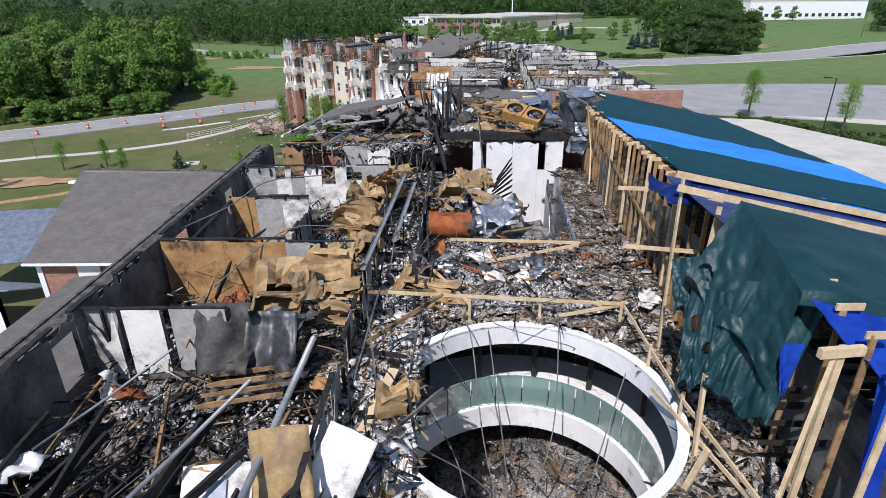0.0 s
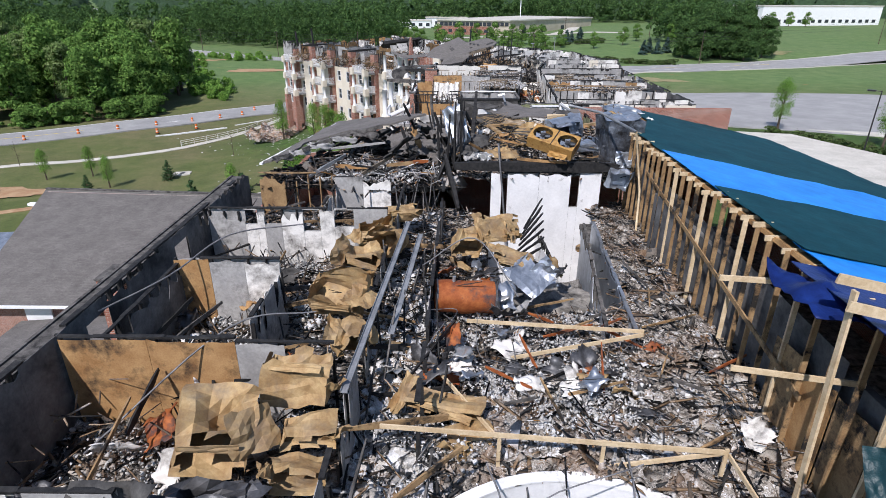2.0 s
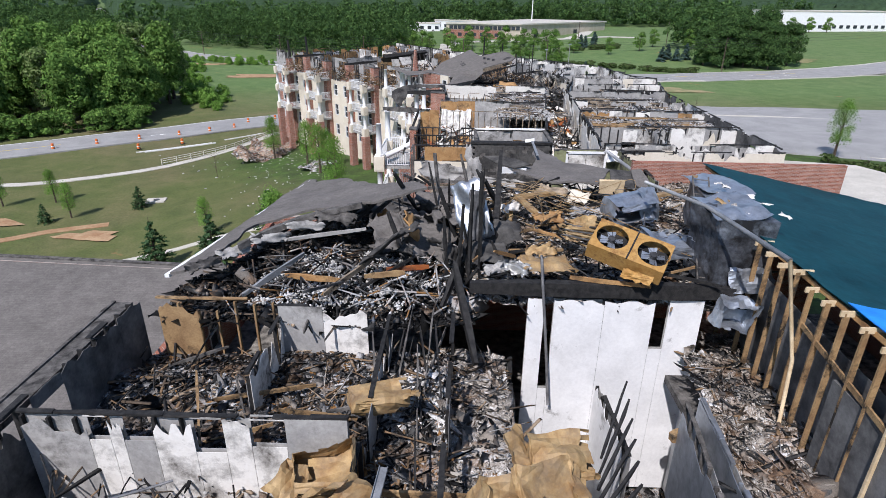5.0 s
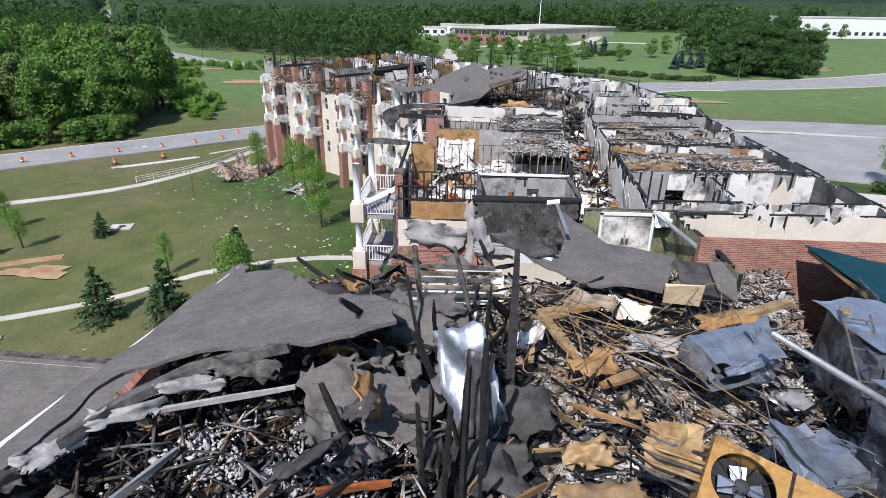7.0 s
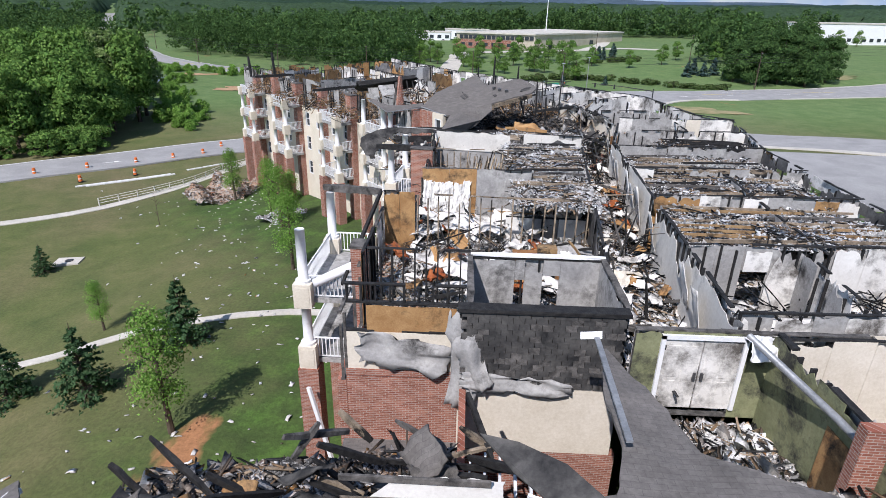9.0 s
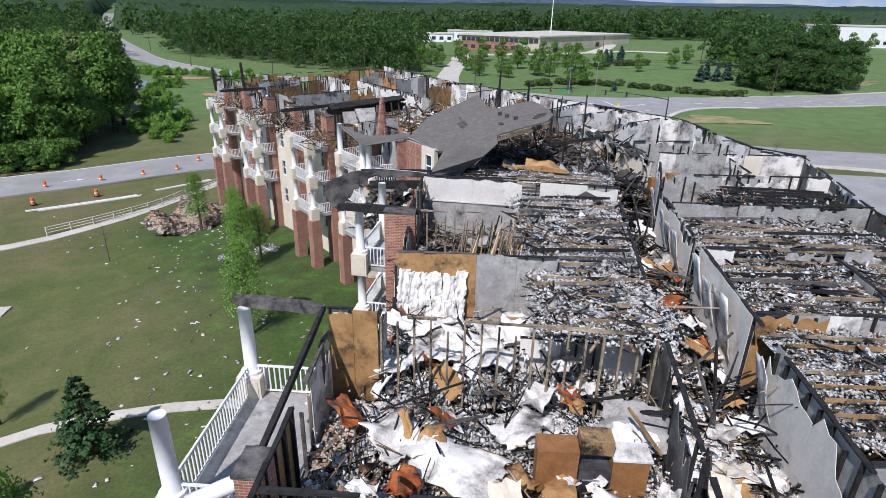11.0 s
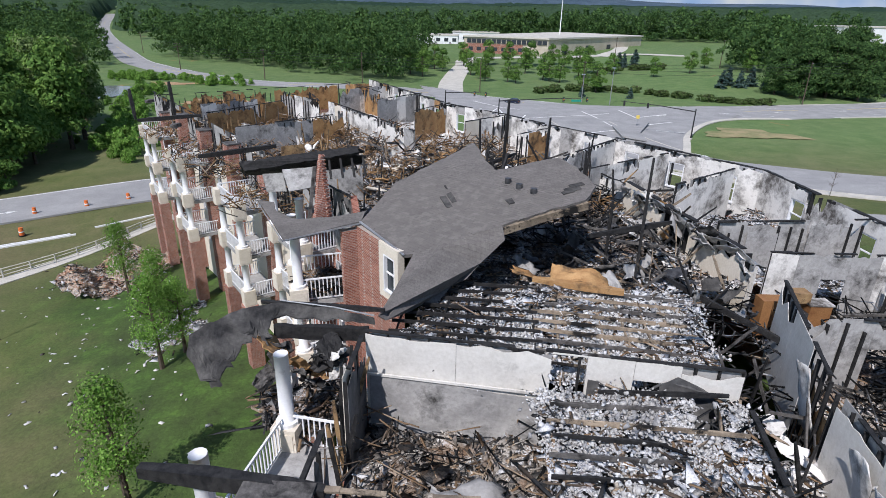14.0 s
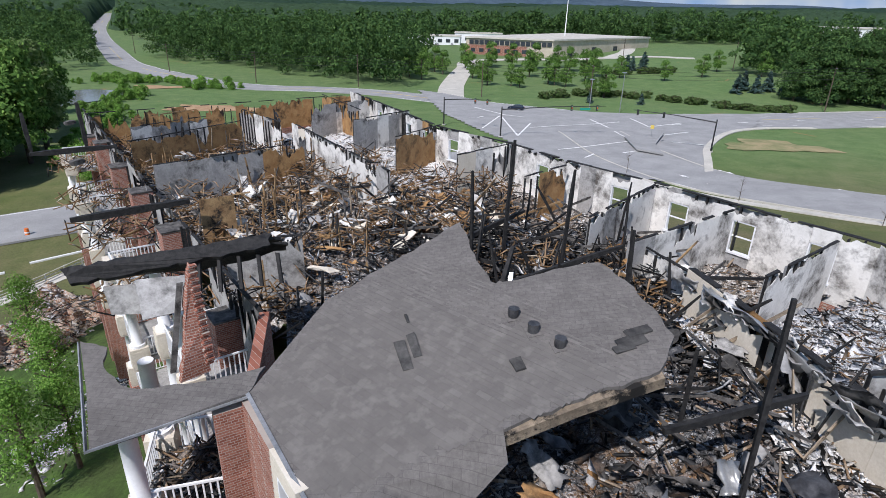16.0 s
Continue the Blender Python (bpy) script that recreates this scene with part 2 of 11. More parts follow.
M_PANE = M_PANE.done((0.05, 0.06, 0.07))

M_RUBBLE = mat_mottled("ash_and_rubble_bed", (0.03, 0.028, 0.027), (0.30, 0.28, 0.25), 2.5, 0.95, fine=14, bump=0.8)
D_MIX = mat_palette("mixed_fire_debris", [(0.0, 0.03), (0.14, 0.085), (0.26, (0.18, 0.16, 0.14)), (0.40, (0.30, 0.27, 0.235)), (0.53, (0.43, 0.395, 0.35)), (0.66, (0.57, 0.54, 0.50)), (0.76, 0.76), (0.87, (0.27, 0.15, 0.07)), (0.94, (0.38, 0.27, 0.16))], rust=0.6)
D_WHITE = mat_palette("pale_fire_debris", [(0.0, 0.02), (0.09, 0.09), (0.17, 0.36), (0.32, (0.62, 0.60, 0.56)), (0.52, 0.78), (0.84, (0.55, 0.45, 0.32)), (0.92, (0.26, 0.14, 0.065))], rust=0.22)
D_BLACK = mat_palette("charred_fire_debris", [(0.0, 0.009), (0.34, 0.02), (0.58, 0.045), (0.74, 0.11), (0.83, (0.16, 0.18, 0.21)), (0.89, 0.45), (0.94, (0.15, 0.07, 0.03))])
D_ASH = mat_palette("blue_grey_ash_debris", [(0.0, 0.02), (0.13, 0.06), (0.22, (0.17, 0.185, 0.21)), (0.34, (0.38, 0.40, 0.43)), (0.48, 0.72), (0.82, (0.24, 0.15, 0.08)), (0.88, 0.82)])
D_FINE = mat_palette("fine_dark_ash", [(0.0, 0.03), (0.28, 0.08), (0.46, (0.16, 0.145, 0.13)), (0.62, (0.28, 0.25, 0.22)), (0.82, 0.48)], rust=0.4)
D_FINEPALE = mat_palette("fine_pale_ash", [(0.0, 0.07), (0.18, (0.2, 0.19, 0.18)), (0.36, (0.36, 0.34, 0.31)), (0.54, 0.55), (0.74, 0.74)], rust=0.3)
D_SOOT = mat_palette("sooty_roof_debris", [(0.0, 0.02), (0.24, 0.05), (0.40, 0.11), (0.52, (0.22, 0.215, 0.21)), (0.64, 0.40), (0.74, (0.28, 0.15, 0.06)), (0.81, 0.60), (0.9, 0.05)], rust=0.4)
D_FLUFF = mat_palette("white_insulation_tufts", [(0.0, 0.32), (0.25, (0.50, 0.49, 0.47)), (0.6, 0.72), (0.85, (0.42, 0.38, 0.32))], grime=0.4)
D_BRICK = mat_palette("tumbled_brick_and_lumber", [(0.0, (0.26, 0.10, 0.06)), (0.2, (0.38, 0.22, 0.15)), (0.4, (0.48, 0.40, 0.30)), (0.6, 0.55), (0.75, (0.25, 0.20, 0.16)), (0.9, 0.06)])
D_LATH = mat_palette("burnt_splinters", [(0.0, 0.014), (0.3, 0.045), (0.5, (0.11, 0.085, 0.065)), (0.64, (0.23, 0.155, 0.095)), (0.78, (0.36, 0.28, 0.20)), (0.9, (0.50, 0.47, 0.43))], drift=0.3)
BEDS = {D_MIX: mat_bed("bed_of_mix", [(0.0, 0.03), (0.14, 0.085), (0.26, (0.18, 0.16, 0.14)), (0.40, (0.30, 0.27, 0.235)), (0.53, (0.43, 0.395, 0.35)), (0.66, (0.57, 0.54, 0.50)), (0.76, 0.76), (0.87, (0.27, 0.15, 0.07)), (0.94, (0.38, 0.27, 0.16))]), D_WHITE: mat_bed("bed_of_white", [(0.0, 0.02), (0.09, 0.09), (0.17, 0.36), (0.32, (0.62, 0.60, 0.56)), (0.52, 0.78), (0.84, (0.55, 0.45, 0.32)), (0.92, (0.26, 0.14, 0.065))]), D_BLACK: mat_bed("bed_of_black", [(0.0, 0.009), (0.34, 0.02), (0.58, 0.045), (0.74, 0.11), (0.83, (0.16, 0.18, 0.21)), (0.89, 0.45), (0.94, (0.15, 0.07, 0.03))]), D_ASH: mat_bed("bed_of_ash", [(0.0, 0.015), (0.2, 0.05), (0.32, (0.15, 0.165, 0.19)), (0.44, (0.36, 0.38, 0.41)), (0.56, 0.70), (0.78, (0.22, 0.14, 0.075)), (0.86, 0.80)]), D_SOOT: mat_bed("bed_of_soot", [(0.0, 0.02), (0.24, 0.05), (0.40, 0.11), (0.52, (0.22, 0.215, 0.21)), (0.64, 0.40), (0.74, (0.28, 0.15, 0.06)), (0.81, 0.60), (0.9, 0.05)]), D_BRICK: mat_bed("bed_of_brick", [(0.0, (0.26, 0.10, 0.06)), (0.2, (0.38, 0.22, 0.15)), (0.4, (0.48, 0.40, 0.30)), (0.6, 0.55), (0.75, (0.25, 0.20, 0.16)), (0.9, 0.06)])}


def mat_grass():
    k = Mat("grass_and_soil", 0.95)
    big = k.noise(0.02, 4, 0.55, 0.6)
    mid = k.noise(0.22, 5, 0.65, 0.4)
    fine = k.noise(4.0, 4, 0.75)
    col = k.ramp(mid, [(0.28, (0.062, 0.088, 0.024)), (0.5, (0.094, 0.113, 0.035)), (0.72, (0.138, 0.138, 0.054))])
    dry = k.ramp(big, [(0.40, 0.0), (0.60, 0.8)])
    col = k.mix(dry, col, k.ramp(mid, [(0.3, (0.112, 0.108, 0.048)), (0.7, (0.175, 0.140, 0.078))]))
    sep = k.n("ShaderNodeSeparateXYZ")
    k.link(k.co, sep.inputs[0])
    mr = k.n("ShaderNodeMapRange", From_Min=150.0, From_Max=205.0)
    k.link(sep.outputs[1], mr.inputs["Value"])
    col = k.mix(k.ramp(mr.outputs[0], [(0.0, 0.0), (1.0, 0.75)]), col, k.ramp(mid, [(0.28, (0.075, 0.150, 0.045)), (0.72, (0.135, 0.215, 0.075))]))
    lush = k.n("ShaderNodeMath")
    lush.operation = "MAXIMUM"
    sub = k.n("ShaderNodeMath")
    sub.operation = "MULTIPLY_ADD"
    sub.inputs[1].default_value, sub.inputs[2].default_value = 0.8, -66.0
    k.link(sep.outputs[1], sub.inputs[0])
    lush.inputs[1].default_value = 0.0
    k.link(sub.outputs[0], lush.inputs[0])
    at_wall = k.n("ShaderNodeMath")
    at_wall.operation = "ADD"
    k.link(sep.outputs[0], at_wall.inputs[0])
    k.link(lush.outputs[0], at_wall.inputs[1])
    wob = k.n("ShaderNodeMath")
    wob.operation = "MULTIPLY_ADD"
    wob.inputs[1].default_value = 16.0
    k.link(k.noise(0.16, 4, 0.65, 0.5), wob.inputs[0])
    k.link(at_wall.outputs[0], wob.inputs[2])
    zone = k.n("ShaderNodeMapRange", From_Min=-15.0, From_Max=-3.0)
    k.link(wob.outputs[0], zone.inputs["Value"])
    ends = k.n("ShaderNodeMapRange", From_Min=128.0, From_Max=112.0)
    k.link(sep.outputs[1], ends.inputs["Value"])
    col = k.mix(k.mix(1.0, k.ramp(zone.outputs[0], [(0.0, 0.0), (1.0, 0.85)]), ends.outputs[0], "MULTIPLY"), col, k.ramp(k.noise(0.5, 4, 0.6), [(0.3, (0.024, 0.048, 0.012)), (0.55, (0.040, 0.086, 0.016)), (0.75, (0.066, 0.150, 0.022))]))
    bare = k.ramp(k.noise(0.05, 5, 0.6, 1.2), [(0.66, 0.0), (0.72, 1.0)])
    col = k.mix(bare, col, (0.33, 0.16, 0.075))
    col = k.mix(0.5, col, k.ramp(fine, [(0.25, 0.2), (0.75, 0.85)]), "OVERLAY")
    k.bump(fine, 0.7, 0.08)
    return k.done(col)


def mat_leaf(name, dark, mid, light, rough=0.8):
    """Leaves: each one its own green, whole boughs lighter or darker."""
    k = Mat(name, rough)
    k.b.inputs["Specular IOR Level"].default_value = 0.12
    col = k.ramp(k.island(), [(0.0, dark), (0.5, mid), (1.0, light)])
    col = k.mix(0.6, col, k.ramp(k.noise(0.3, 3, 0.6), [(0.3, 0.25), (0.7, 0.72)]), "OVERLAY")
    tr = k.n("ShaderNodeBsdfTranslucent")
    k.link(k.mix(0.5, col, (0.16, 0.26, 0.03)), tr.inputs["Color"])
    mx = k.n("ShaderNodeMixShader", Fac=0.22)
    k.link(k.b.outputs[0], mx.inputs[1])
    k.link(tr.outputs[0], mx.inputs[2])
    k.link(mx.outputs[0], k.t.nodes["Material Output"].inputs["Surface"])
    return k.done(col)


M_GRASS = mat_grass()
M_LEAF = mat_leaf("broad_leaves", (0.042, 0.098, 0.020), (0.098, 0.195, 0.042), (0.185, 0.305, 0.072))
M_LEAFPALE = mat_leaf("pale_leaves", (0.06, 0.11, 0.03), (0.13, 0.20, 0.06), (0.22, 0.28, 0.12))
M_LEAFYOUNG = mat_leaf("young_leaves", (0.08, 0.19, 0.025), (0.14, 0.28, 0.05), (0.23, 0.38, 0.09))
M_NEEDLE = mat_leaf("conifer_needles", (0.020, 0.050, 0.020), (0.042, 0.090, 0.038), (0.080, 0.145, 0.066))
M_NEEDLEBLUE = mat_leaf("blue_green_needles", (0.025, 0.055, 0.050), (0.05, 0.09, 0.085), (0.09, 0.14, 0.13))
M_FARWOOD = mat_leaf("distant_woods", (0.021, 0.051, 0.018), (0.046, 0.098, 0.030), (0.092, 0.162, 0.048))
# bluish greens: the far forest's slight haze is mixed into the leaf colour
M_CANOPY = mat_leaf("haze_tinted_tree_tops", (0.016, 0.036, 0.024), (0.028, 0.058, 0.034), (0.048, 0.086, 0.044))
M_SHRUB = mat_leaf("shrub_leaves", (0.03, 0.06, 0.015), (0.06, 0.10, 0.03), (0.10, 0.13, 0.05))

# ---- mesh helpers ----
BOXF = [(0, 3, 2, 1), (4, 5, 6, 7), (0, 1, 5, 4), (1, 2, 6, 5), (2, 3, 7, 6), (3, 0, 4, 7)]


class Shape:
    """Collects vertices and faces for one mesh."""

    def __init__(self):
        self.v, self.f = [], []

    def add(self, verts, faces):
        o = len(self.v)
        self.v += [tuple(p) for p in verts]
        self.f += [tuple(i + o for i in f) for f in faces]
        return self

    def box(self, x0, y0, z0, x1, y1, z1, m=None, jit=0.0):
        vs = [(x0, y0, z0), (x1, y0, z0), (x1, y1, z0), (x0, y1, z0), (x0, y0, z1), (x1, y0, z1), (x1, y1, z1), (x0, y1, z1)]
        if jit:
            vs = [tuple(c + random.uniform(-jit, jit) for c in p) for p in vs]
        if m is not None:
            vs = [tuple(m @ Vector(p)) for p in vs]
        return self.add(vs, BOXF)

    def tube(self, pts, r, n=6, r1=None):
        """A round bar along pts."""
        pts = [Vector(p) for p in pts]
        r1 = r if r1 is None else r1
        rings = []
        for i, p in enumerate(pts):
            d = (pts[min(i + 1, len(pts) - 1)] - pts[max(i - 1, 0)]).normalized()
            up = Vector((0, 0, 1)) if abs(d.z) < 0.9 else Vector((1, 0, 0))
            a = d.cross(up).normalized()
            b = d.cross(a)
            rr = r + (r1 - r) * i / (len(pts) - 1)
            rings.append([p + (a * math.cos(2 * math.pi * j / n) + b * math.sin(2 * math.pi * j / n)) * rr for j in range(n)])
        vs = [q for ring in rings for q in ring]
        fs = []
        for i in range(len(pts) - 1):
            for j in range(n):
                fs.append((i * n + j, i * n + (j + 1) % n, (i + 1) * n + (j + 1) % n, (i + 1) * n + j))
        fs.append(tuple(range(n)))
        fs.append(tuple(reversed(range((len(pts) - 1) * n, len(pts) * n))))
        return self.add(vs, fs)

    def slab(self, poly, thick, m=None):
        """A flat polygon (3D points) given thickness along its normal."""
        ps = [Vector(p) for p in poly]
        nrm = Vector((0, 0, 0))
        for i in range(len(ps)):
            a, b = ps[i], ps[(i + 1) % len(ps)]
            nrm += Vector(((a.y - b.y) * (a.z + b.z), (a.z - b.z) * (a.x + b.x), (a.x - b.x) * (a.y + b.y)))
        nrm.normalize()
        n = len(ps)
        vs = ps + [p - nrm * thick for p in ps]
        fs = [tuple(range(n)), tuple(reversed(range(n, 2 * n)))] + [(i, n + i, n + (i + 1) % n, (i + 1) % n) for i in range(n)]
        if m is not None:
            vs = [m @ p for p in vs]
        return self.add(vs, fs)

    def mesh(self, name, material, smooth=False):
        me = bpy.data.meshes.new(name)
        me.from_pydata(self.v, [], self.f)
        me.materials.append(material)
        if smooth:
            me.polygons.foreach_set("use_smooth", [True] * len(me.polygons))
        me.update()
        return me


def thing(name, label, category, group="", kind="", at=(0, 0, 0), turn=0.0):
    """An Empty at the base of a thing that has parts."""
    ob = new(name)
    ob.empty_display_size = 0.2
    ob.matrix_basis = pose(*at, 0, 0, turn)
    return tagged(ob, label, category, group, kind)


def solid(name, shape, material, label, category, group="", kind="", smooth=False, at=None):
    """A thing that is one mesh."""
    ob = new(name, shape.mesh(name, material, smooth))
    if at is not None:
        ob.matrix_basis = at
    return tagged(ob, label, category, group, kind)


def part(name, shape, material, parent, label="", smooth=False, at=None):
    data = shape.mesh(name, material, smooth) if isinstance(shape, Shape) else shape
    ob = new(name, data)
    ob.parent = parent
    if at is not None:
        ob.matrix_basis = at
    if label:
        ob["label"] = label
    return ob


def mesh_np(name, verts, faces, material, smooth=False):
    """A big mesh from arrays; all faces have the same number of corners."""
    me = bpy.data.meshes.new(name)
    nf, k = faces.shape
    me.vertices.add(len(verts))
    me.vertices.foreach_set("co", verts.astype(np.float32).ravel())
    me.loops.add(nf * k)
    me.loops.foreach_set("vertex_index", faces.astype(np.int32).ravel())
    me.polygons.add(nf)
    me.polygons.foreach_set("loop_start", np.arange(0, nf * k, k, dtype=np.int32))
    me.polygons.foreach_set("loop_total", np.full(nf, k, dtype=np.int32))
    if smooth:
        me.polygons.foreach_set("use_smooth", np.ones(nf, dtype=bool))
    me.materials.append(material)
    me.update(calc_edges=True)
    me.validate()
    return me


RNG = np.random.default_rng(7)


def rand_rot(n, tilt):
    """Turns: any heading, a tilt of about that many radians."""
    a = RNG.uniform(0, 2 * np.pi, n)
    t = RNG.normal(0, tilt, n)
    r = RNG.normal(0, tilt, n)
    ca, sa, ct, st, cr, sr = np.cos(a), np.sin(a), np.cos(t), np.sin(t), np.cos(r), np.sin(r)
    z = np.zeros(n)
    o = np.ones(n)
    az = np.stack([np.stack([ca, -sa, z], 1), np.stack([sa, ca, z], 1), np.stack([z, z, o], 1)], 1)
    ry = np.stack([np.stack([ct, z, st], 1), np.stack([z, o, z], 1), np.stack([-st, z, ct], 1)], 1)
    rx = np.stack([np.stack([o, z, z], 1), np.stack([z, cr, -sr], 1), np.stack([z, sr, cr], 1)], 1)
    return az @ ry @ rx


# a slab in two bent halves: 12 corners, 10 faces
SLAB_V = np.array([(x, y, zz) for x in (-0.5, 0.0, 0.5) for y, zz in ((-0.5, -0.5), (0.5, -0.5), (0.5, 0.5), (-0.5, 0.5))])
SLAB_F = np.array([(0, 1, 2, 3), (8, 11, 10, 9)] + [(s + i, s + 4 + i, s + 4 + (i + 1) % 4, s + (i + 1) % 4) for s in (0, 4) for i in range(4)])


def pieces(pos, size, tilt, bend=0.12, jit=0.12):
    """Bent, chipped slabs at pos (n,3), of size (n,3)."""
    n = len(pos)
    v = SLAB_V[None] + RNG.normal(0, jit, (n, 12, 3)) * np.array([0.6, 1.0, 0.5])
    v = v * size[:, None, :]
    v[:, 4:8, 2] += (RNG.normal(0, bend, n) * size[:, 0])[:, None]
    v = np.einsum("nij,nkj->nki", rand_rot(n, tilt), v) + pos[:, None, :]
    f = SLAB_F[None] + (np.arange(n) * 12)[:, None, None]
    return v.reshape(-1, 3), f.reshape(-1, 4)


def heap(x, y, seed, amp, scale=0.55):
    """An uneven heap's height."""
    h = np.zeros_like(x)
    for i in range(4):
        s = scale * 1.9 ** i
        h += amp / 1.6 ** i * np.sin(s * x + seed * 1.7 + 1.3 * i) * np.cos(s * 1.13 * y - seed + 2.1 * i + 0.6 * np.sin(s * x))
    return np.maximum(h * 0.6 + amp * 0.35, 0)


OCT_V = np.array([(1, 0, 0), (-1, 0, 0), (0, 1, 0), (0, -1, 0), (0, 0, 1), (0, 0, -1)]) * 0.6
OCT_F = np.array([(0, 2, 4), (2, 1, 4), (1, 3, 4), (3, 0, 4), (2, 0, 5), (1, 2, 5), (3, 1, 5), (0, 3, 5)])
PRI_V = np.array([(-0.5, -0.5, 0.5), (0.5, -0.4, 0.5), (-0.1, 0.55, 0.5), (-0.5, -0.5, -0.5), (0.5, -0.4, -0.5), (-0.1, 0.55, -0.5)])
PRI_F = np.array([(0, 1, 2), (3, 5, 4), (0, 3, 4), (0, 4, 1), (1, 4, 5), (1, 5, 2), (2, 5, 3), (2, 3, 0)])
BOX_V = np.array([(x, y, q) for x in (-0.5, 0.5) for y, q in ((-0.5, -0.5), (0.5, -0.5), (0.5, 0.5), (-0.5, 0.5))])
BOX_F = np.array([(0, 1, 2), (0, 2, 3), (4, 7, 6), (4, 6, 5)] + [t for i in range(4) for t in ((i, 4 + i, 4 + (i + 1) % 4), (i, 4 + (i + 1) % 4, (i + 1) % 4))])


def chips(pos, size, tilt, vs, fs, jit):
    """Small chipped solids of one kind, as triangles."""
    n, m = len(pos), len(vs)
    v = (vs[None] + RNG.normal(0, jit, (n, m, 3)) * np.array([1.0, 1.0, 0.6])) * size[:, None, :]
    v = np.einsum("nij,nkj->nki", rand_rot(n, tilt), v) + pos[:, None, :]
    return v.reshape(-1, 3), (fs[None] + (np.arange(n) * m)[:, None, None]).reshape(-1, 3)


def joined(lists):
    vs, fs, o = [], [], 0
    for v, f in lists:
        vs.append(v)
        fs.append(f + o)
        o += len(v)
    return np.vstack(vs), np.vstack(fs)


def debris(name, label, corners, z, n, material, amp=0.35, seed=1.0, planks=0.25, big=1.0, tilt=0.24, skip=None, dense=1.45, base=True):
    """A bed of burnt rubble inside a four-cornered field: lumps, torn flakes and sticks, over a lumpy base."""
    c = np.array(corners, float)
    n = int(n * dense)
    u, w = RNG.random(n), RNG.random(n)
    p = (c[0] * ((1 - u) * (1 - w))[:, None] + c[1] * (u * (1 - w))[:, None] + c[2] * (u * w)[:, None] + c[3] * ((1 - u) * w)[:, None])
    if skip is not None:
        p = p[~skip(p[:, 0], p[:, 1])]
        n = len(p)
    zz = z + heap(p[:, 0], p[:, 1], seed, amp) + RNG.uniform(0, 0.10, n)
    pos = np.column_stack([p, zz])
    kind = RNG.random(n)
    pk = planks * 0.55
    lump, pl = kind < 0.25, kind >= 1 - pk
    flake = ~(lump | pl)
    a, b, c2 = lump.sum(), flake.sum(), pl.sum()
    sl = np.exp(RNG.normal(-2.55, 0.55, (a, 1))) * RNG.uniform(0.6, 1.5, (a, 3)) * np.array([1.2, 0.9, 0.55]) * big
    long = np.where(RNG.random(b) < 0.12, 2.6, 0.8)
    sf = np.column_stack([np.exp(RNG.normal(-1.8, 0.5, b)) * long, np.exp(RNG.normal(-2.15, 0.45, b)) * long, np.full(b, 0.02)]) * np.array([big, big, 1])
    sp = np.column_stack([np.exp(RNG.normal(-0.45, 0.55, c2)), RNG.uniform(0.025, 0.09, c2), RNG.uniform(0.02, 0.05, c2)])
    v, f = joined([chips(pos[lump], sl, 0.6, PRI_V, PRI_F, 0.2), chips(pos[flake], sf, tilt, PRI_V, PRI_F, 0.14), chips(pos[pl], sp, tilt * 0.6, BOX_V, BOX_F, 0.06)])
    if not base:
        me = mesh_np(name, v, f, material)
        me.materials.append(D_FINEPALE)
        idx = np.zeros(len(f), dtype=np.int32)
        idx[:int(lump.sum() * 0.6) * 8] = 1
        me.materials.append(D_LATH)
        idx[len(f) - int(pl.sum()) * 12:] = 2
        me.polygons.foreach_set("material_index", idx)
        return tagged(new(name, me), label, "debris", kind="stuff")
    side = max(np.linalg.norm(c[1] - c[0]), np.linalg.norm(c[2] - c[1]), np.linalg.norm(c[3] - c[2]))
    g = int(np.clip(side / 0.17, 12, 90))
    a, b = np.meshgrid(np.linspace(0, 1, g), np.linspace(0, 1, g))
    a, b = a.ravel(), b.ravel()
    q = (c[0] * ((1 - a) * (1 - b))[:, None] + c[1] * (a * (1 - b))[:, None] + c[2] * (a * b)[:, None] + c[3] * ((1 - a) * b)[:, None])
    bz = z + heap(q[:, 0], q[:, 1], seed, amp) + RNG.normal(0, 0.035, len(q)) + 0.10 * np.maximum(RNG.normal(0, 0.7, len(q)) - 0.8, 0) + 0.02
    bv = np.column_stack([q, bz])
    i = np.arange(g * g).reshape(g, g)
    bf = np.vstack([np.stack([i[:-1, :-1].ravel(), i[:-1, 1:].ravel(), i[1:, 1:].ravel()], 1), np.stack([i[:-1, :-1].ravel(), i[1:, 1:].ravel(), i[1:, :-1].ravel()], 1)])
    if skip is not None:
        cq = q[bf].mean(axis=1)
        bf = bf[~skip(cq[:, 0], cq[:, 1])]
    me = mesh_np(name, np.vstack([v, bv]), np.vstack([f, bf + len(v)]), material)
    me.materials.append(BEDS[material])
    me.materials.append(D_FINEPALE if material in (D_WHITE, D_ASH, D_BRICK) else D_FINE)
    idx = np.zeros(len(f) + len(bf), dtype=np.int32)
    idx[:int(lump.sum() * 0.8) * 8] = 2
    me.materials.append(D_LATH)
    idx[len(f) - int(pl.sum()) * 12:len(f)] = 3
    idx[len(f):] = 1
    me.polygons.foreach_set("material_index", idx)
    return tagged(new(name, me), label, "debris", kind="stuff")


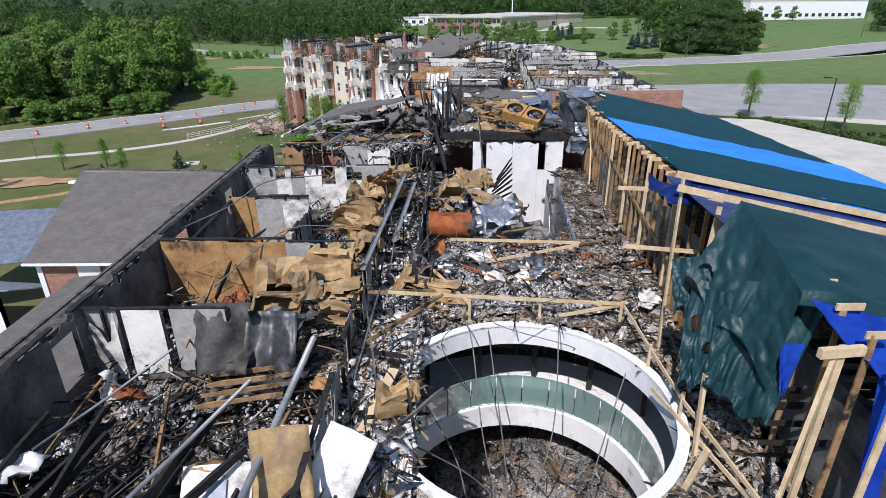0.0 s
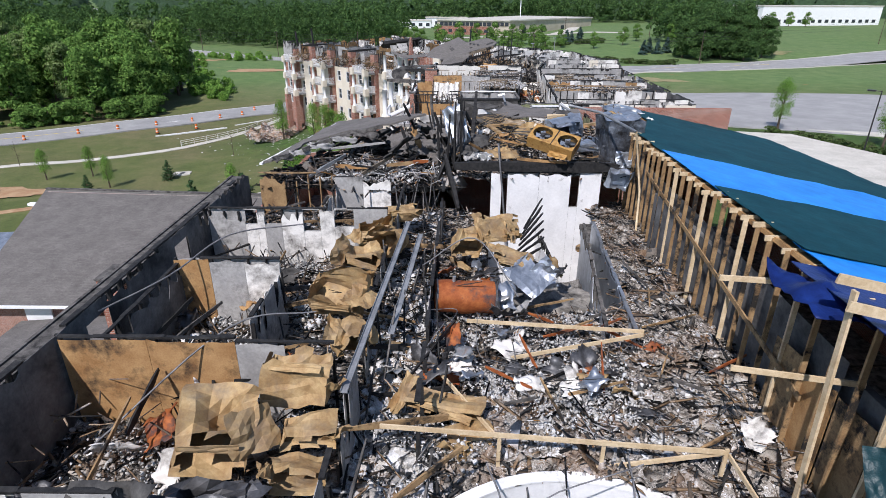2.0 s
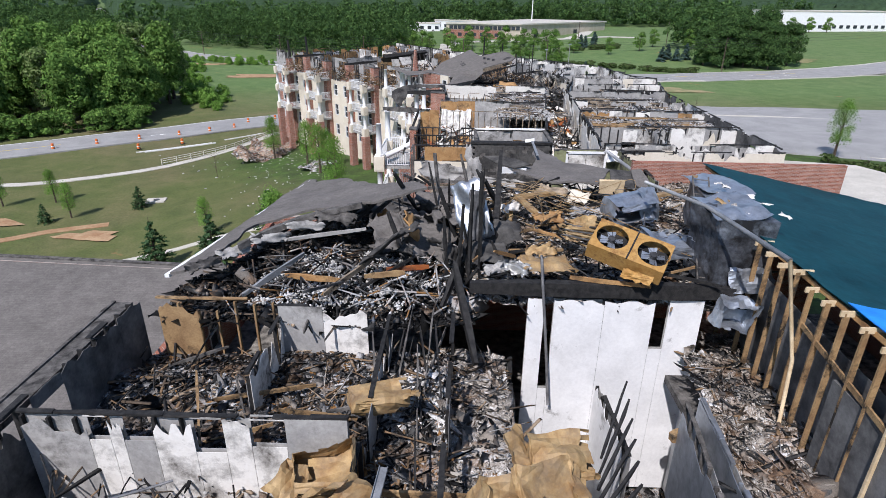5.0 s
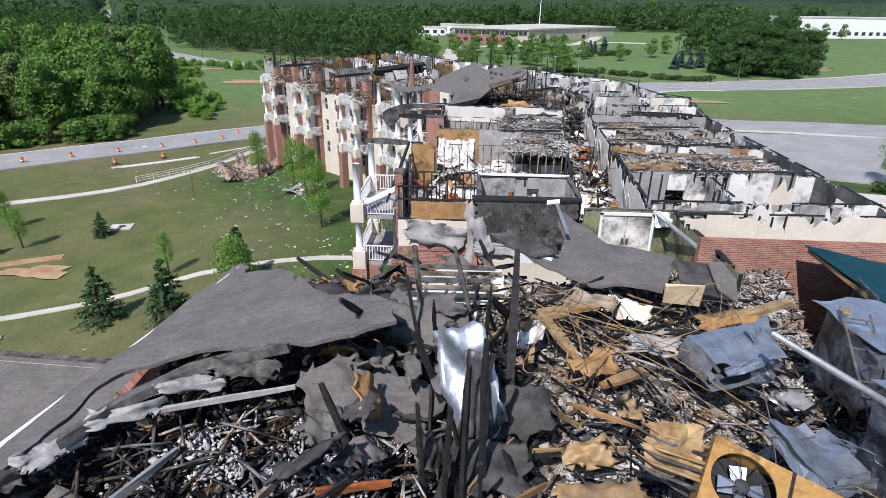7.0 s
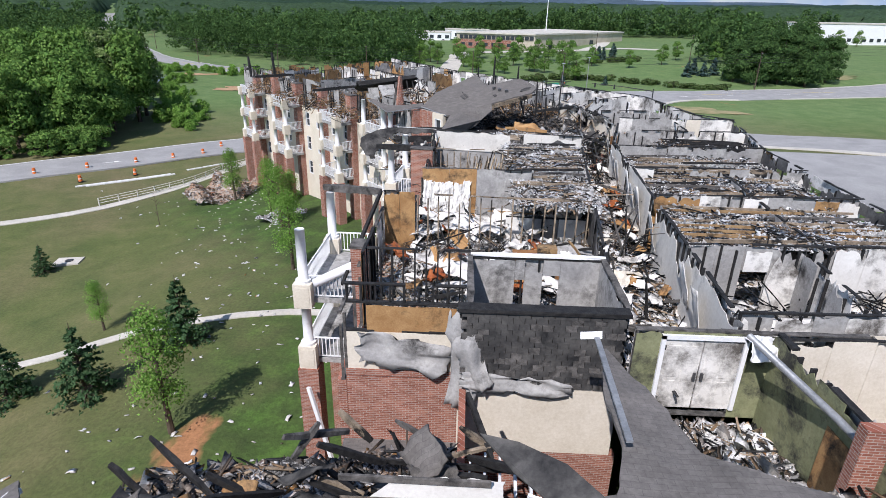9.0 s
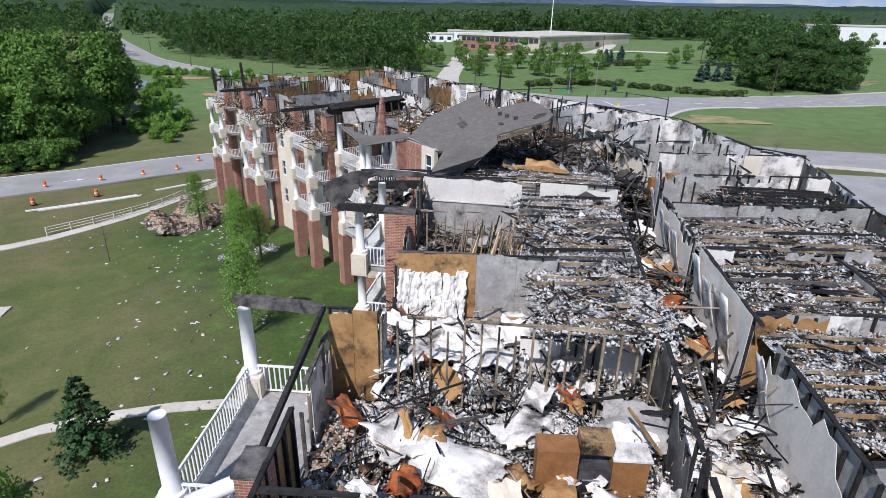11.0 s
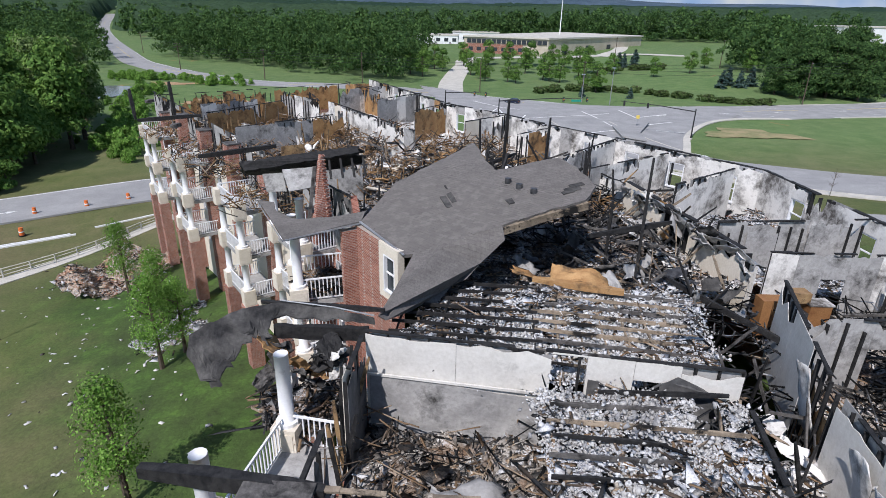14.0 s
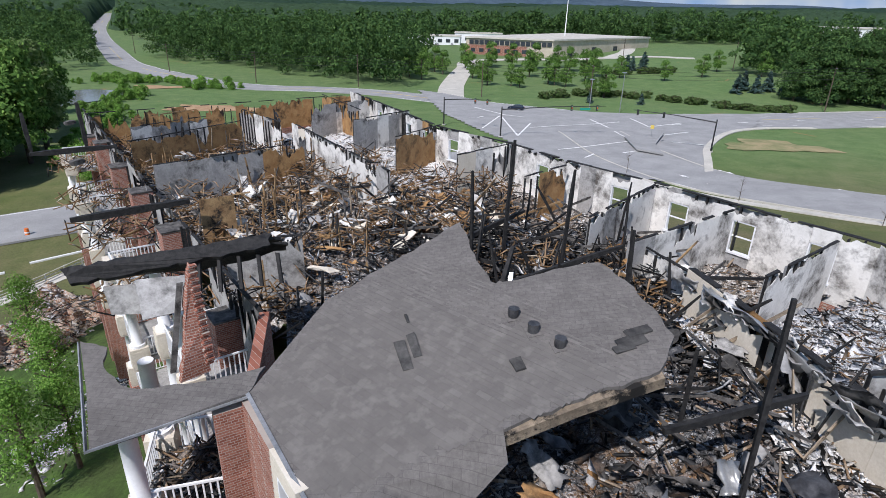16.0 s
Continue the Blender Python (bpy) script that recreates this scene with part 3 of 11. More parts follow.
def fluff(name, label, n, corners, z, material, spread=0.28, each=95, size=0.058, skip=None):
    """Tufts of blown insulation: soft clumps of many small flakes."""
    c = np.array(corners, float)
    u, w = RNG.random(n), RNG.random(n)
    p = (c[0] * ((1 - u) * (1 - w))[:, None] + c[1] * (u * (1 - w))[:, None] + c[2] * (u * w)[:, None] + c[3] * ((1 - u) * w)[:, None])
    if skip is not None:
        p = p[~skip(p[:, 0], p[:, 1])]
        n = len(p)
    r = RNG.uniform(0.5, 1.5, n) * spread
    k = RNG.normal(0, 1, (n, each, 3)) * np.stack([r, r * RNG.uniform(0.5, 1.5, n), r * 0.35], 1)[:, None, :]
    k[..., 2] = np.abs(k[..., 2])
    pos = (np.column_stack([p, np.full(n, z)])[:, None, :] + k).reshape(-1, 3)
    s = np.exp(RNG.normal(np.log(size), 0.4, (len(pos), 1))) * RNG.uniform(0.6, 1.5, (len(pos), 3))
    v, f = chips(pos, s, 1.0, OCT_V, OCT_F, 0.18)
    return tagged(new(name, mesh_np(name, v, f, material)), label, "insulation", kind="stuff")

# ---- ground ----
def sst(a, b, x):
    t = np.clip((np.asarray(x, float) - a) / (b - a), 0, 1)
    return t * t * (3 - 2 * t)


def ground_z(x, y):
    """The lie of the land: high parking lot, low lawn, valley with the roads, wooded rise behind."""
    x, y = np.asarray(x, float), np.asarray(y, float)
    left = 2.4 - 3.8 * sst(12, 44, -x)
    right = 5.2 - 5.2 * sst(105, 190, y)
    near = left + (right - left) * sst(-6, 22, x)
    far = -0.6 + 3.0 * sst(40, 110, x) * sst(262, 310, y) + 3.0 * sst(300, 420, y) * sst(-150, 0, x)
    k = sst(130, 185, y)
    z = near * (1 - k) + far * k
    d = np.hypot(x, y)
    z = z + 13 * sst(520, 1200, d) + 30 * sst(1200, 2600, d) * (0.6 + 0.4 * np.sin(x / 370 + 1) * np.cos(y / 510))
    z = z + 0.12 * np.sin(x / 5.3) * np.cos(y / 6.1) * sst(14, 24, np.abs(x + 3))
    return z


def gz(x, y):
    return float(ground_z(x, y))


_t = np.linspace(-1, 1, 181)
_ax = np.sinh(_t * 5.2) / np.sinh(5.2) * 3600
_ay = _ax + 90
gx, gy = np.meshgrid(_ax, _ay)
i = np.arange(gx.size).reshape(gx.shape)
_f = np.stack([i[:-1, :-1].ravel(), i[:-1, 1:].ravel(), i[1:, 1:].ravel(), i[1:, :-1].ravel()], 1)
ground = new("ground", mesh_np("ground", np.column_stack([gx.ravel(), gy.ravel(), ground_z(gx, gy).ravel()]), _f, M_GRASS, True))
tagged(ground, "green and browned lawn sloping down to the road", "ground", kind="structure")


def smooth_line(pts, step=3.0):
    """A Catmull-Rom line through plan points, evenly stepped."""
    P = [np.array(p, float) for p in pts]
    P = [2 * P[0] - P[1]] + P + [2 * P[-1] - P[-2]]
    out = []
    for a, b, c, d in zip(P, P[1:], P[2:], P[3:]):
        n = max(2, int(np.linalg.norm(c - b) / step))
        for k in range(n):
            t = k / n
            out.append(0.5 * ((2 * b) + (c - a) * t + (2 * a - 5 * b + 4 * c - d) * t * t + (3 * b - 3 * c + d - a) * t ** 3))
    out.append(P[-2])
    return np.array(out)


def ribbon(name, pts, width, lift, material, label, category, off=0.0, dash=None, across=5, kerb=0.0):
    """A strip laid on the land along a plan line."""
    L = smooth_line(pts)
    d = np.gradient(L, axis=0)
    d /= np.linalg.norm(d, axis=1)[:, None]
    nrm = np.column_stack([-d[:, 1], d[:, 0]])
    sh = Shape()
    us = np.linspace(-0.5, 0.5, across)
    row = []
    for p, q in zip(L, nrm):
        xs = [p + q * (off + u * width) for u in us]
        zc = max(gz(*(p + q * (off + u * width))) for u in us)
        row.append([(x[0], x[1], zc + lift) for x in xs])
    arc = np.concatenate([[0], np.cumsum(np.linalg.norm(np.diff(L, axis=0), axis=1))])
    for k in range(len(L) - 1):
        if dash and (arc[k] % (dash[0] + dash[1])) > dash[0]:
            continue
        a, b = row[k], row[k + 1]
        n = across
        vs = a + b + [(p[0], p[1], p[2] - 0.25 - kerb) for p in (a[0], a[-1], b[0], b[-1])]
        fs = [(j, j + 1, n + j + 1, n + j) for j in range(n - 1)]
        if not dash:
            fs += [(0, n, 2 * n + 2, 2 * n), (n - 1, 2 * n + 1, 2 * n + 3, 2 * n - 1)]
        sh.add(vs, fs)
    return solid(name, sh, material, label, category, kind="structure")


ROAD_A = [(-230, 13), (-150, 67), (-88, 115.5), (-66, 133), (-50, 145.5), (-10, 174), (22, 202)]
ROAD_B = [(-520, 900), (-358, 622), (-192, 381), (-148, 325), (-106, 290), (-78, 274), (-38, 271), (0, 252), (24, 240)]
ROAD_R = [(20, 236), (40, 232), (62, 234.5), (100, 244), (140, 257), (200, 281), (400, 365), (700, 500)]
ROAD_C = [(28, 214), (33, 190), (42, 172), (58, 156), (85, 138), (140, 112), (260, 60)]
ribbon("road_main", ROAD_B, 12.5, 0.10, M_ASPH, "grey asphalt main road through the valley", "road")
ribbon("road_main", ROAD_R, 22.0, 0.11, M_ASPH, "wide grey asphalt main road with turning lanes", "road")
ribbon("road_left", ROAD_A, 12.0, 0.10, M_ASPH, "grey asphalt road beside the lawn", "road")
ribbon("road_side", ROAD_C, 15.0, 0.114, M_ASPH, "grey asphalt side road with turning lanes", "road")
ribbon("driveway", [(-8, 262), (-9, 300), (-6, 350), (2, 385), (70, 405), (112, 395)], 9.0, 0.11, M_CONC, "pale concrete driveway to the long brick building", "driveway")

# ---- rough building ----
TOP, F4, F3, F2, F1 = 16.8, 13.7, 10.7, 7.7, 4.7


# ---- road details ----
for road, offs in ((ROAD_B, (-5.9, 5.9)), (ROAD_R[2:], (-10.6, 10.6)), (ROAD_A, (-5.6, 5.6)), (ROAD_C, (-7.0, 7.0))):
    for o in offs:
        ribbon("lane_edge_line", road, 0.16, 0.135, M_PAINT, "worn white edge line on the asphalt", "road marking", off=o, across=2)
ribbon("centre_line", ROAD_B, 0.16, 0.14, M_YPAINT, "double yellow centre line on the asphalt", "road marking", off=0.2, across=2)
ribbon("centre_line", ROAD_A, 0.16, 0.14, M_YPAINT, "double yellow centre line on the asphalt", "road marking", off=0.2, across=2)
ribbon("lane_dashes", ROAD_C, 0.2, 0.15, M_PAINT, "dashed white lane line on the side road", "road marking", off=-2.0, dash=(3, 6), across=2)
ribbon("lane_dashes", ROAD_C, 0.2, 0.15, M_PAINT, "dashed white lane line on the side road", "road marking", off=2.6, dash=(3, 6), across=2)
ribbon("centre_line", ROAD_R[2:], 0.18, 0.15, M_YPAINT, "double yellow centre line on the asphalt", "road marking", off=1.8, across=2)
for o in (-7.2, -3.6, 5.4):
    ribbon("lane_dashes", ROAD_R[2:], 0.2, 0.15, M_PAINT, "dashed white lane line on the main road", "road marking", off=o, dash=(3, 6), across=2)
for o in (-11.4, 11.4):
    ribbon("kerb", ROAD_R[3:], 0.6, 0.22, M_CONC, "pale concrete kerb of the main road", "kerb", off=o, across=2)
ribbon("lane_dashes", ROAD_A, 0.2, 0.14, M_PAINT, "dashed white lane line beside the lawn", "road marking", off=-2.8, dash=(3, 6), across=2)
ribbon("kerb", ROAD_C, 0.35, 0.24, M_CONC, "pale concrete kerb of the side road", "kerb", off=7.7, across=2)
ribbon("kerb", ROAD_C, 0.35, 0.24, M_CONC, "pale concrete kerb of the side road", "kerb", off=-7.7, across=2)
ribbon("pavement", ROAD_C, 1.6, 0.16, M_CONC, "pale concrete footpath along the side road", "footpath", off=-10.5, across=2)
ribbon("pavement", [(-120, 66), (-76, 95), (-64, 100.5), (-52, 108), (-46, 117), (-41, 128), (-38, 136)], 1.7, 0.07, M_CONC, "pale concrete footpath curving along the lawn", "footpath", across=2)
ribbon("pavement", [(-60, 62), (-42, 70), (-30, 73), (-24.5, 75.5), (-17, 77), (-10, 77.5), (-7, 76.5)], 0.9, 0.07, M_CONC, "pale concrete garden path across the lawn", "footpath", across=2)
ribbon("pavement", [(-75, 66), (-56, 76), (-50, 81), (-44, 84)], 1.4, 0.06, mat_mottled("bare_clay", (0.30, 0.17, 0.09), (0.42, 0.29, 0.17), 0.6, 0.95), "bare reddish clay track in the lawn", "track", across=3)
for o in (6.3, 7.7, 9.1):
    ribbon("hatching", [(-47, 130.5), (-41, 136.5)] if o < 7 else [(-50 - o, 122 - o * 0.3), (-44 - o * 0.5, 128)], 0.35, 0.16, M_PAINT, "white hatching painted on the road", "road marking", across=2)
# the open junction where the three roads meet
JUNCTION = [(-20, 279), (-8, 270), (5, 254), (19, 241), (52, 237), (78, 239), (73, 228), (61, 217), (51, 201), (46, 187), (40, 170), (30, 172), (22, 178), (13, 192), (5, 205), (-8, 232)]


def in_junction(x, y):
    c = False
    for (x0, y0), (x1, y1) in zip(JUNCTION, JUNCTION[1:] + JUNCTION[:1]):
        if (y0 > y) != (y1 > y) and x < (x1 - x0) * (y - y0) / (y1 - y0) + x0:
            c = not c
    return c


jn = Shape()
for i in range(-25, 82):
    for j in range(168, 282):
        if in_junction(i + 0.5, j + 0.5):
            jn.add([(a, b, gz(a, b) + 0.2) for a, b in ((i, j), (i + 1, j), (i + 1, j + 1), (i, j + 1))], [(0, 1, 2, 3)])
solid("road_junction", jn, M_ASPH, "wide asphalt junction of three roads", "road", kind="structure")
for p, q in [((0, 244.5), (8.5, 233)), ((7, 231), (2.5, 213)), ((7.5, 230), (10.5, 205.5)), ((8.5, 233), (13.5, 230.5)), ((10.5, 205.5), (14.5, 221.5)), ((42, 233.5), (44, 222)), ((31, 230.5), (33.5, 219.5)), ((34, 215), (35.5, 207)), ((18, 193), (34.5, 203.5)), ((42, 211), (52, 217)), ((28, 190.5), (35.5, 195)), ((22.5, 187), (25.5, 191.5)), ((44, 222), (54.5, 230)), ((14, 216), (38, 227.5)), ((44.5, 205), (51, 202.5))]:
    n = max(2, int(math.dist(p, q) / 1.5))
    st = Shape()
    w = Vector((q[1] - p[1], p[0] - q[0])).normalized() * 0.22
    for k in range(n):
        a, b = [(p[0] + (q[0] - p[0]) * t, p[1] + (q[1] - p[1]) * t) for t in (k / n, (k + 1) / n)]
        st.add([(x, y, gz(x, y) + 0.26) for x, y in ((a[0] - w.x, a[1] - w.y), (b[0] - w.x, b[1] - w.y), (b[0] + w.x, b[1] + w.y), (a[0] + w.x, a[1] + w.y))], [(0, 1, 2, 3)])
    solid("junction_line", st, M_PAINT, "worn white lane line across the junction", "road marking", kind="structure")
ribbon("kerb", [(40.5, 170), (43, 178), (46, 187), (51, 201), (61, 217), (70, 224.5), (88, 229.5)], 1.5, 0.3, M_CONC, "pale concrete kerb round the corner lawn", "kerb", across=2)
# traffic island and turn arrows at the junction
isl = thing("traffic_island", "pale concrete traffic island with a raised kerb", "traffic island", at=(0, 0, 0))
part("island_kerb", Shape().slab([(34.4, 206.4, -0.12), (44.8, 212.3, -0.12), (39.3, 199.3, -0.12), (38.4, 190.2, -0.12), (34.0, 194.0, -0.12)][::-1], -0.3), M_ASPH, isl)
part("island_top", Shape().slab([(35.0, 206.0, -0.1), (43.6, 211.0, -0.1), (38.7, 199.4, -0.1), (37.9, 191.4, -0.1), (34.6, 194.4, -0.1)][::-1], -0.3), M_ASPH, isl)
part("sign_post", Shape().tube([(40.5, 207.5, -0.2), (40.5, 207.5, 2.6)], 0.05, 6), M_PIPE, isl)
part("sign_plate", Shape().box(40.1, 207.42, 1.9, 40.9, 207.46, 2.7), M_YPAINT, isl, "yellow warning sign plate")
for (x, y, a) in [(52, 227, 190), (71.5, 233, 14), (89.5, 239.5, 195), (112, 246.5, 17), (46.5, 179.5, -55), (38, 175, 125), (61.5, 168.5, -40), (57, 154.5, -35), (2, 228.5, 60), (128, 254, 20), (-62, 134, 36)]:
    z = gz(x, y) + 0.3
    s = Shape().slab([(-1.6, -0.14, 0), (0.3, -0.14, 0), (0.3, -0.5, 0), (1.5, 0, 0), (0.3, 0.5, 0), (0.3, 0.14, 0), (-1.6, 0.14, 0)], 0.012, pose(x, y, z, 0, 0, a))
    solid("turn_arrow", s, M_PAINT, "white turn arrow painted on the lane", "road marking", kind="structure")


def flat_patch(name, poly, lift, material, label, category, thick=0.12):
    z = max(gz(*p) for p in poly) + lift
    return solid(name, Shape().slab([(x, y, z) for x, y in poly], thick + 1.2), material, label, category, kind="structure")


flat_patch("parking_lot", [(44, 128), (45, 100), (60, 94), (120, 78), (160, 96), (96, 124)], 0.05, M_ASPH, "grey asphalt parking lot beside the lawn", "parking lot")
flat_patch("parking_bay", [(32, 92), (49, 88), (58, 66), (66, 20), (32, 10)], 0.06, M_CONC, "pale concrete parking bay with kerb", "parking lot")
flat_patch("pavement", [(57, 97), (66, 92), (140, 62), (140, 65), (67, 95)], 0.10, M_CONC, "pale concrete footpath beside the planting", "footpath")
for k in range(9):
    x, y = 60 + k * 4.2, 110 - k * 1.3
    solid("bay_line", Shape().box(-2.5, -0.07, 0, 2.5, 0.07, 0.01, pose(x, y, 5.27, 0, 0, 62)), M_YPAINT if k < 5 else M_PAINT, "painted parking bay line", "road marking", kind="structure")
pond = solid("pond", Shape().slab([(-118 + 13 * math.cos(a) + 2 * math.sin(3 * a), 236 + 19 * math.sin(a), -0.35) for a in np.linspace(0, 2 * math.pi, 28, endpoint=False)], 0.3), M_WATER, "still brown pond between meadow and woods", "water", kind="structure")
M_DRYGRASS = mat_mottled("thin_dry_grass", (0.15, 0.17, 0.07), (0.34, 0.27, 0.15), 0.25, 0.95, fine=3)
for (cx, cy, r1, r2, sd) in [(-62, 83, 6, 2.6, 1), (-70, 228, 14, 5, 2), (67, 205, 11, 6, 3), (-44, 80, 3.5, 1.5, 4), (143, 292, 22, 5, 5), (-40, 66, 2, 2, 6), (-106, 266, 9, 4, 7)]:
    pts = []
    for a in np.linspace(0, 2 * math.pi, 22, endpoint=False):
        q = 1 + 0.25 * math.sin(3 * a + sd) + 0.15 * math.sin(7 * a + 2 * sd)
        x, y = cx + r1 * q * math.cos(a), cy + r2 * q * math.sin(a)
        pts.append((x, y, gz(x, y) + 0.14))
    solid("bare_earth", Shape().add(pts + [(cx, cy, gz(cx, cy) + 0.25)], [(j, (j + 1) % 22, 22) for j in range(22)]), bpy.data.materials["bare_clay"] if cx < 0 else M_DRYGRASS, "patch of bare reddish earth in the grass", "bare soil", kind="structure")


# ---- plants ----
def leaf_cards(centres, normals, size, flat=0.35):
    """Small leaves folded along a raised mid-line, so that each has relief."""
    n = len(centres)
    nn = normals + RNG.normal(0, flat, (n, 3))
    nn /= np.linalg.norm(nn, axis=1)[:, None]
    a = np.cross(nn, RNG.normal(0, 1, (n, 3)))
    a /= np.linalg.norm(a, axis=1)[:, None] + 1e-9
    b = np.cross(nn, a)
    s = size * RNG.uniform(0.6, 1.4, n)
    a, b = a * s[:, None], b * (s * 0.62)[:, None]
    up = nn * (s * 0.3)[:, None]
    v = np.stack([centres - a, centres - b - up, centres + a, centres + b - up], 1)
    f = np.array([(0, 1, 2), (2, 3, 0)])[None] + (np.arange(n) * 4)[:, None, None]
    return v.reshape(-1, 3), f.reshape(-1, 3)


def lobes(h, r, base, count, n, squash=1.0):
    """Points and outward normals on the lumps of a crown."""
    cs, rs = [], []
    for k in range(count):
        z = RNG.uniform(base, h)
        t = (z - base) / max(h - base, 0.01)
        rr = r * math.sin(math.pi * min(0.97, 0.18 + 0.8 * t)) ** 0.7
        a = RNG.uniform(0, 2 * math.pi)
        d = rr * RNG.uniform(0.25, 0.8)
        cs.append((d * math.cos(a), d * math.sin(a), z))
        rs.append(r * RNG.uniform(0.28, 0.5))
    cs, rs = np.array(cs), np.array(rs)
    pick = RNG.integers(0, count, n)
    u = RNG.normal(0, 1, (n, 3))
    u[:, 2] = np.abs(u[:, 2]) * 0.9 - 0.25
    u /= np.linalg.norm(u, axis=1)[:, None]
    p = cs[pick] + u * (rs[pick] * RNG.uniform(0.75, 1.08, n))[:, None] * np.array([1, 1, squash])
    return p, u


def trunk_shape(h, r, limbs, spread, sd):
    rnd = random.Random(sd)
    s = Shape().tube([(0, 0, -0.3), (rnd.uniform(-.1, .1) * r, 0, h * 0.3), (rnd.uniform(-.6, .6) * r, rnd.uniform(-.6, .6) * r, h * 0.65), (0, 0, h)], r, 7, r * 0.25)
    for k in range(limbs):
        z = h * rnd.uniform(0.3, 0.85)
        a = rnd.uniform(0, 6.28)
        L = spread * rnd.uniform(0.5, 1.0)
        s.tube([(0, 0, z), (L * 0.5 * math.cos(a), L * 0.5 * math.sin(a), z + L * 0.35), (L * math.cos(a), L * math.sin(a), z + L * 0.8)], r * 0.4, 5, r * 0.1)
    return s


def broadleaf(h, r, sd, leaf=M_LEAF, n=1700, size=0.33, label="", base=0.22, name="tree", category="tree", lumps=24, squash=0.9):
    t = thing(name, label, category)
    part("trunk", trunk_shape(h * 0.85, 0.022 * h + 0.03, 7, r * 0.8, sd), M_BARK, t)
    p, u = lobes(h * 0.93, r, h * base, lumps, n, squash)
    v, f = leaf_cards(p, u, size)
    part("crown", mesh_np("crown", v, f, leaf), leaf, t)
    return t


def conifer(h, r, sd, leaf=M_NEEDLE, n=1500, size=0.22, label="", name="conifer"):
    """Whorls of drooping boughs round a straight stem."""
    t = thing(name, label, "conifer")
    rnd = random.Random(sd)
    s = Shape().tube([(0, 0, -0.2), (0, 0, h)], 0.02 * h + 0.03, 6, 0.01)
    pts, nor = [], []
    levels = 13
    for L in range(levels):
        z = h * (0.07 + 0.88 * L / levels)
        rad = r * (1 - L / levels) ** 0.85 * rnd.uniform(0.8, 1.15) + 0.08
        for b in range(9 if L < 8 else 6):
            a = rnd.uniform(0, 6.28)
            rr = rad * rnd.uniform(0.75, 1.15)
            tip = (rr * math.cos(a), rr * math.sin(a), z - 0.12 * rr)
            s.tube([(0, 0, z), tip], 0.012 * h * 0.5, 3, 0.004)
            m = max(5, int(n / (levels * 8)))
            for q in range(m):
                w = rnd.uniform(0.2, 1.05) ** 0.7
                pts.append((tip[0] * w + rnd.gauss(0, 0.09 * rr), tip[1] * w + rnd.gauss(0, 0.09 * rr), z + (tip[2] - z) * w + rnd.gauss(0, 0.05)))
                nor.append((math.cos(a) * 0.5, math.sin(a) * 0.5, 0.8))
    part("stem", s, M_BARK, t)
    v, f = leaf_cards(np.array(pts), np.array(nor), size, 0.5)
    part("needles", mesh_np("needles", v, f, leaf), leaf, t)
    return t


def plant(proto, x, y, scale=1.0, turn=None, z=None):
    ob = copy_thing(proto, pose(x, y, (gz(x, y) if z is None else z) - 0.02, 0, 0, RNG.uniform(0, 360) if turn is None else turn))
    ob.matrix_basis = ob.matrix_basis @ Matrix.Diagonal((scale, scale, scale, 1))
    return ob


def put_first(proto, x, y):
    proto.matrix_basis = pose(x, y, gz(x, y) - 0.02)


WOOD_LABEL = "tall leafy green tree at the edge of the woods"
woods = [broadleaf(17.5, 5.2, 1, n=6200, size=0.36, lumps=44, label=WOOD_LABEL), broadleaf(15.5, 5.8, 2, n=6200, size=0.36, lumps=44, label=WOOD_LABEL), broadleaf(19, 4.4, 3, leaf=M_LEAFPALE, n=5600, size=0.33, lumps=40, label="tall pale-green leafy tree above the woods"), broadleaf(13, 4.8, 4, n=5200, size=0.34, lumps=40, label=WOOD_LABEL, base=0.1)]
for w_, (x, y) in zip(woods, [(-77, 154), (-84, 147), (-103, 150), (-82, 160)]):
    put_first(w_, x, y)
    w_["group"] = "trees of the roadside woods"
spots = []
rw = random.Random(11)
for tries in range(4000):
    x, y = rw.uniform(-190, -73), rw.uniform(85, 240)
    lim = 146 - (x + 62) * -0.60 if x < -62 else 147
    if y < lim + 3 or y > 190 + max(0, -85 - x) * 1.0 - max(0, x + 85) * 0.9 or (x + 118) ** 2 / 500 + (y - 236) ** 2 / 900 < 1:
        continue
    depth = y - lim
    if depth > 60 and rw.random() < 0.5:
        continue
    if all((x - a) ** 2 + (y - b) ** 2 > 26 for a, b in spots):
        spots.append((x, y))
for k, (x, y) in enumerate(spots[:170]):
    plant(woods[(2 if rw.random() < 0.08 else rw.choice((0, 1, 3)))], x, y, rw.uniform(0.75, 1.12))
# undergrowth at the foot of the woods
bush = broadleaf(4.0, 2.6, 9, n=1700, size=0.2, label="dense green bush at the foot of the woods", base=0.0, name="bush", category="bush", lumps=16, squash=0.7)
put_first(bush, -71, 146)
bush["group"] = "bushes below the woods"
for k in range(60):
    x = rw.uniform(-150, -69)
    lim = 146 - (x + 62) * -0.60
    plant(bush, x, lim + rw.uniform(-1.5, 3), rw.uniform(0.6, 1.2))
meadow_bush = broadleaf(3.4, 1.9, 10, leaf=M_LEAFYOUNG, n=1500, size=0.17, label="light-green young bush in the rough meadow", base=0.0, name="bush", category="bush", lumps=22, squash=1.1)
put_first(meadow_bush, -100, 246)
meadow_bush["group"] = "young bushes in the meadow"
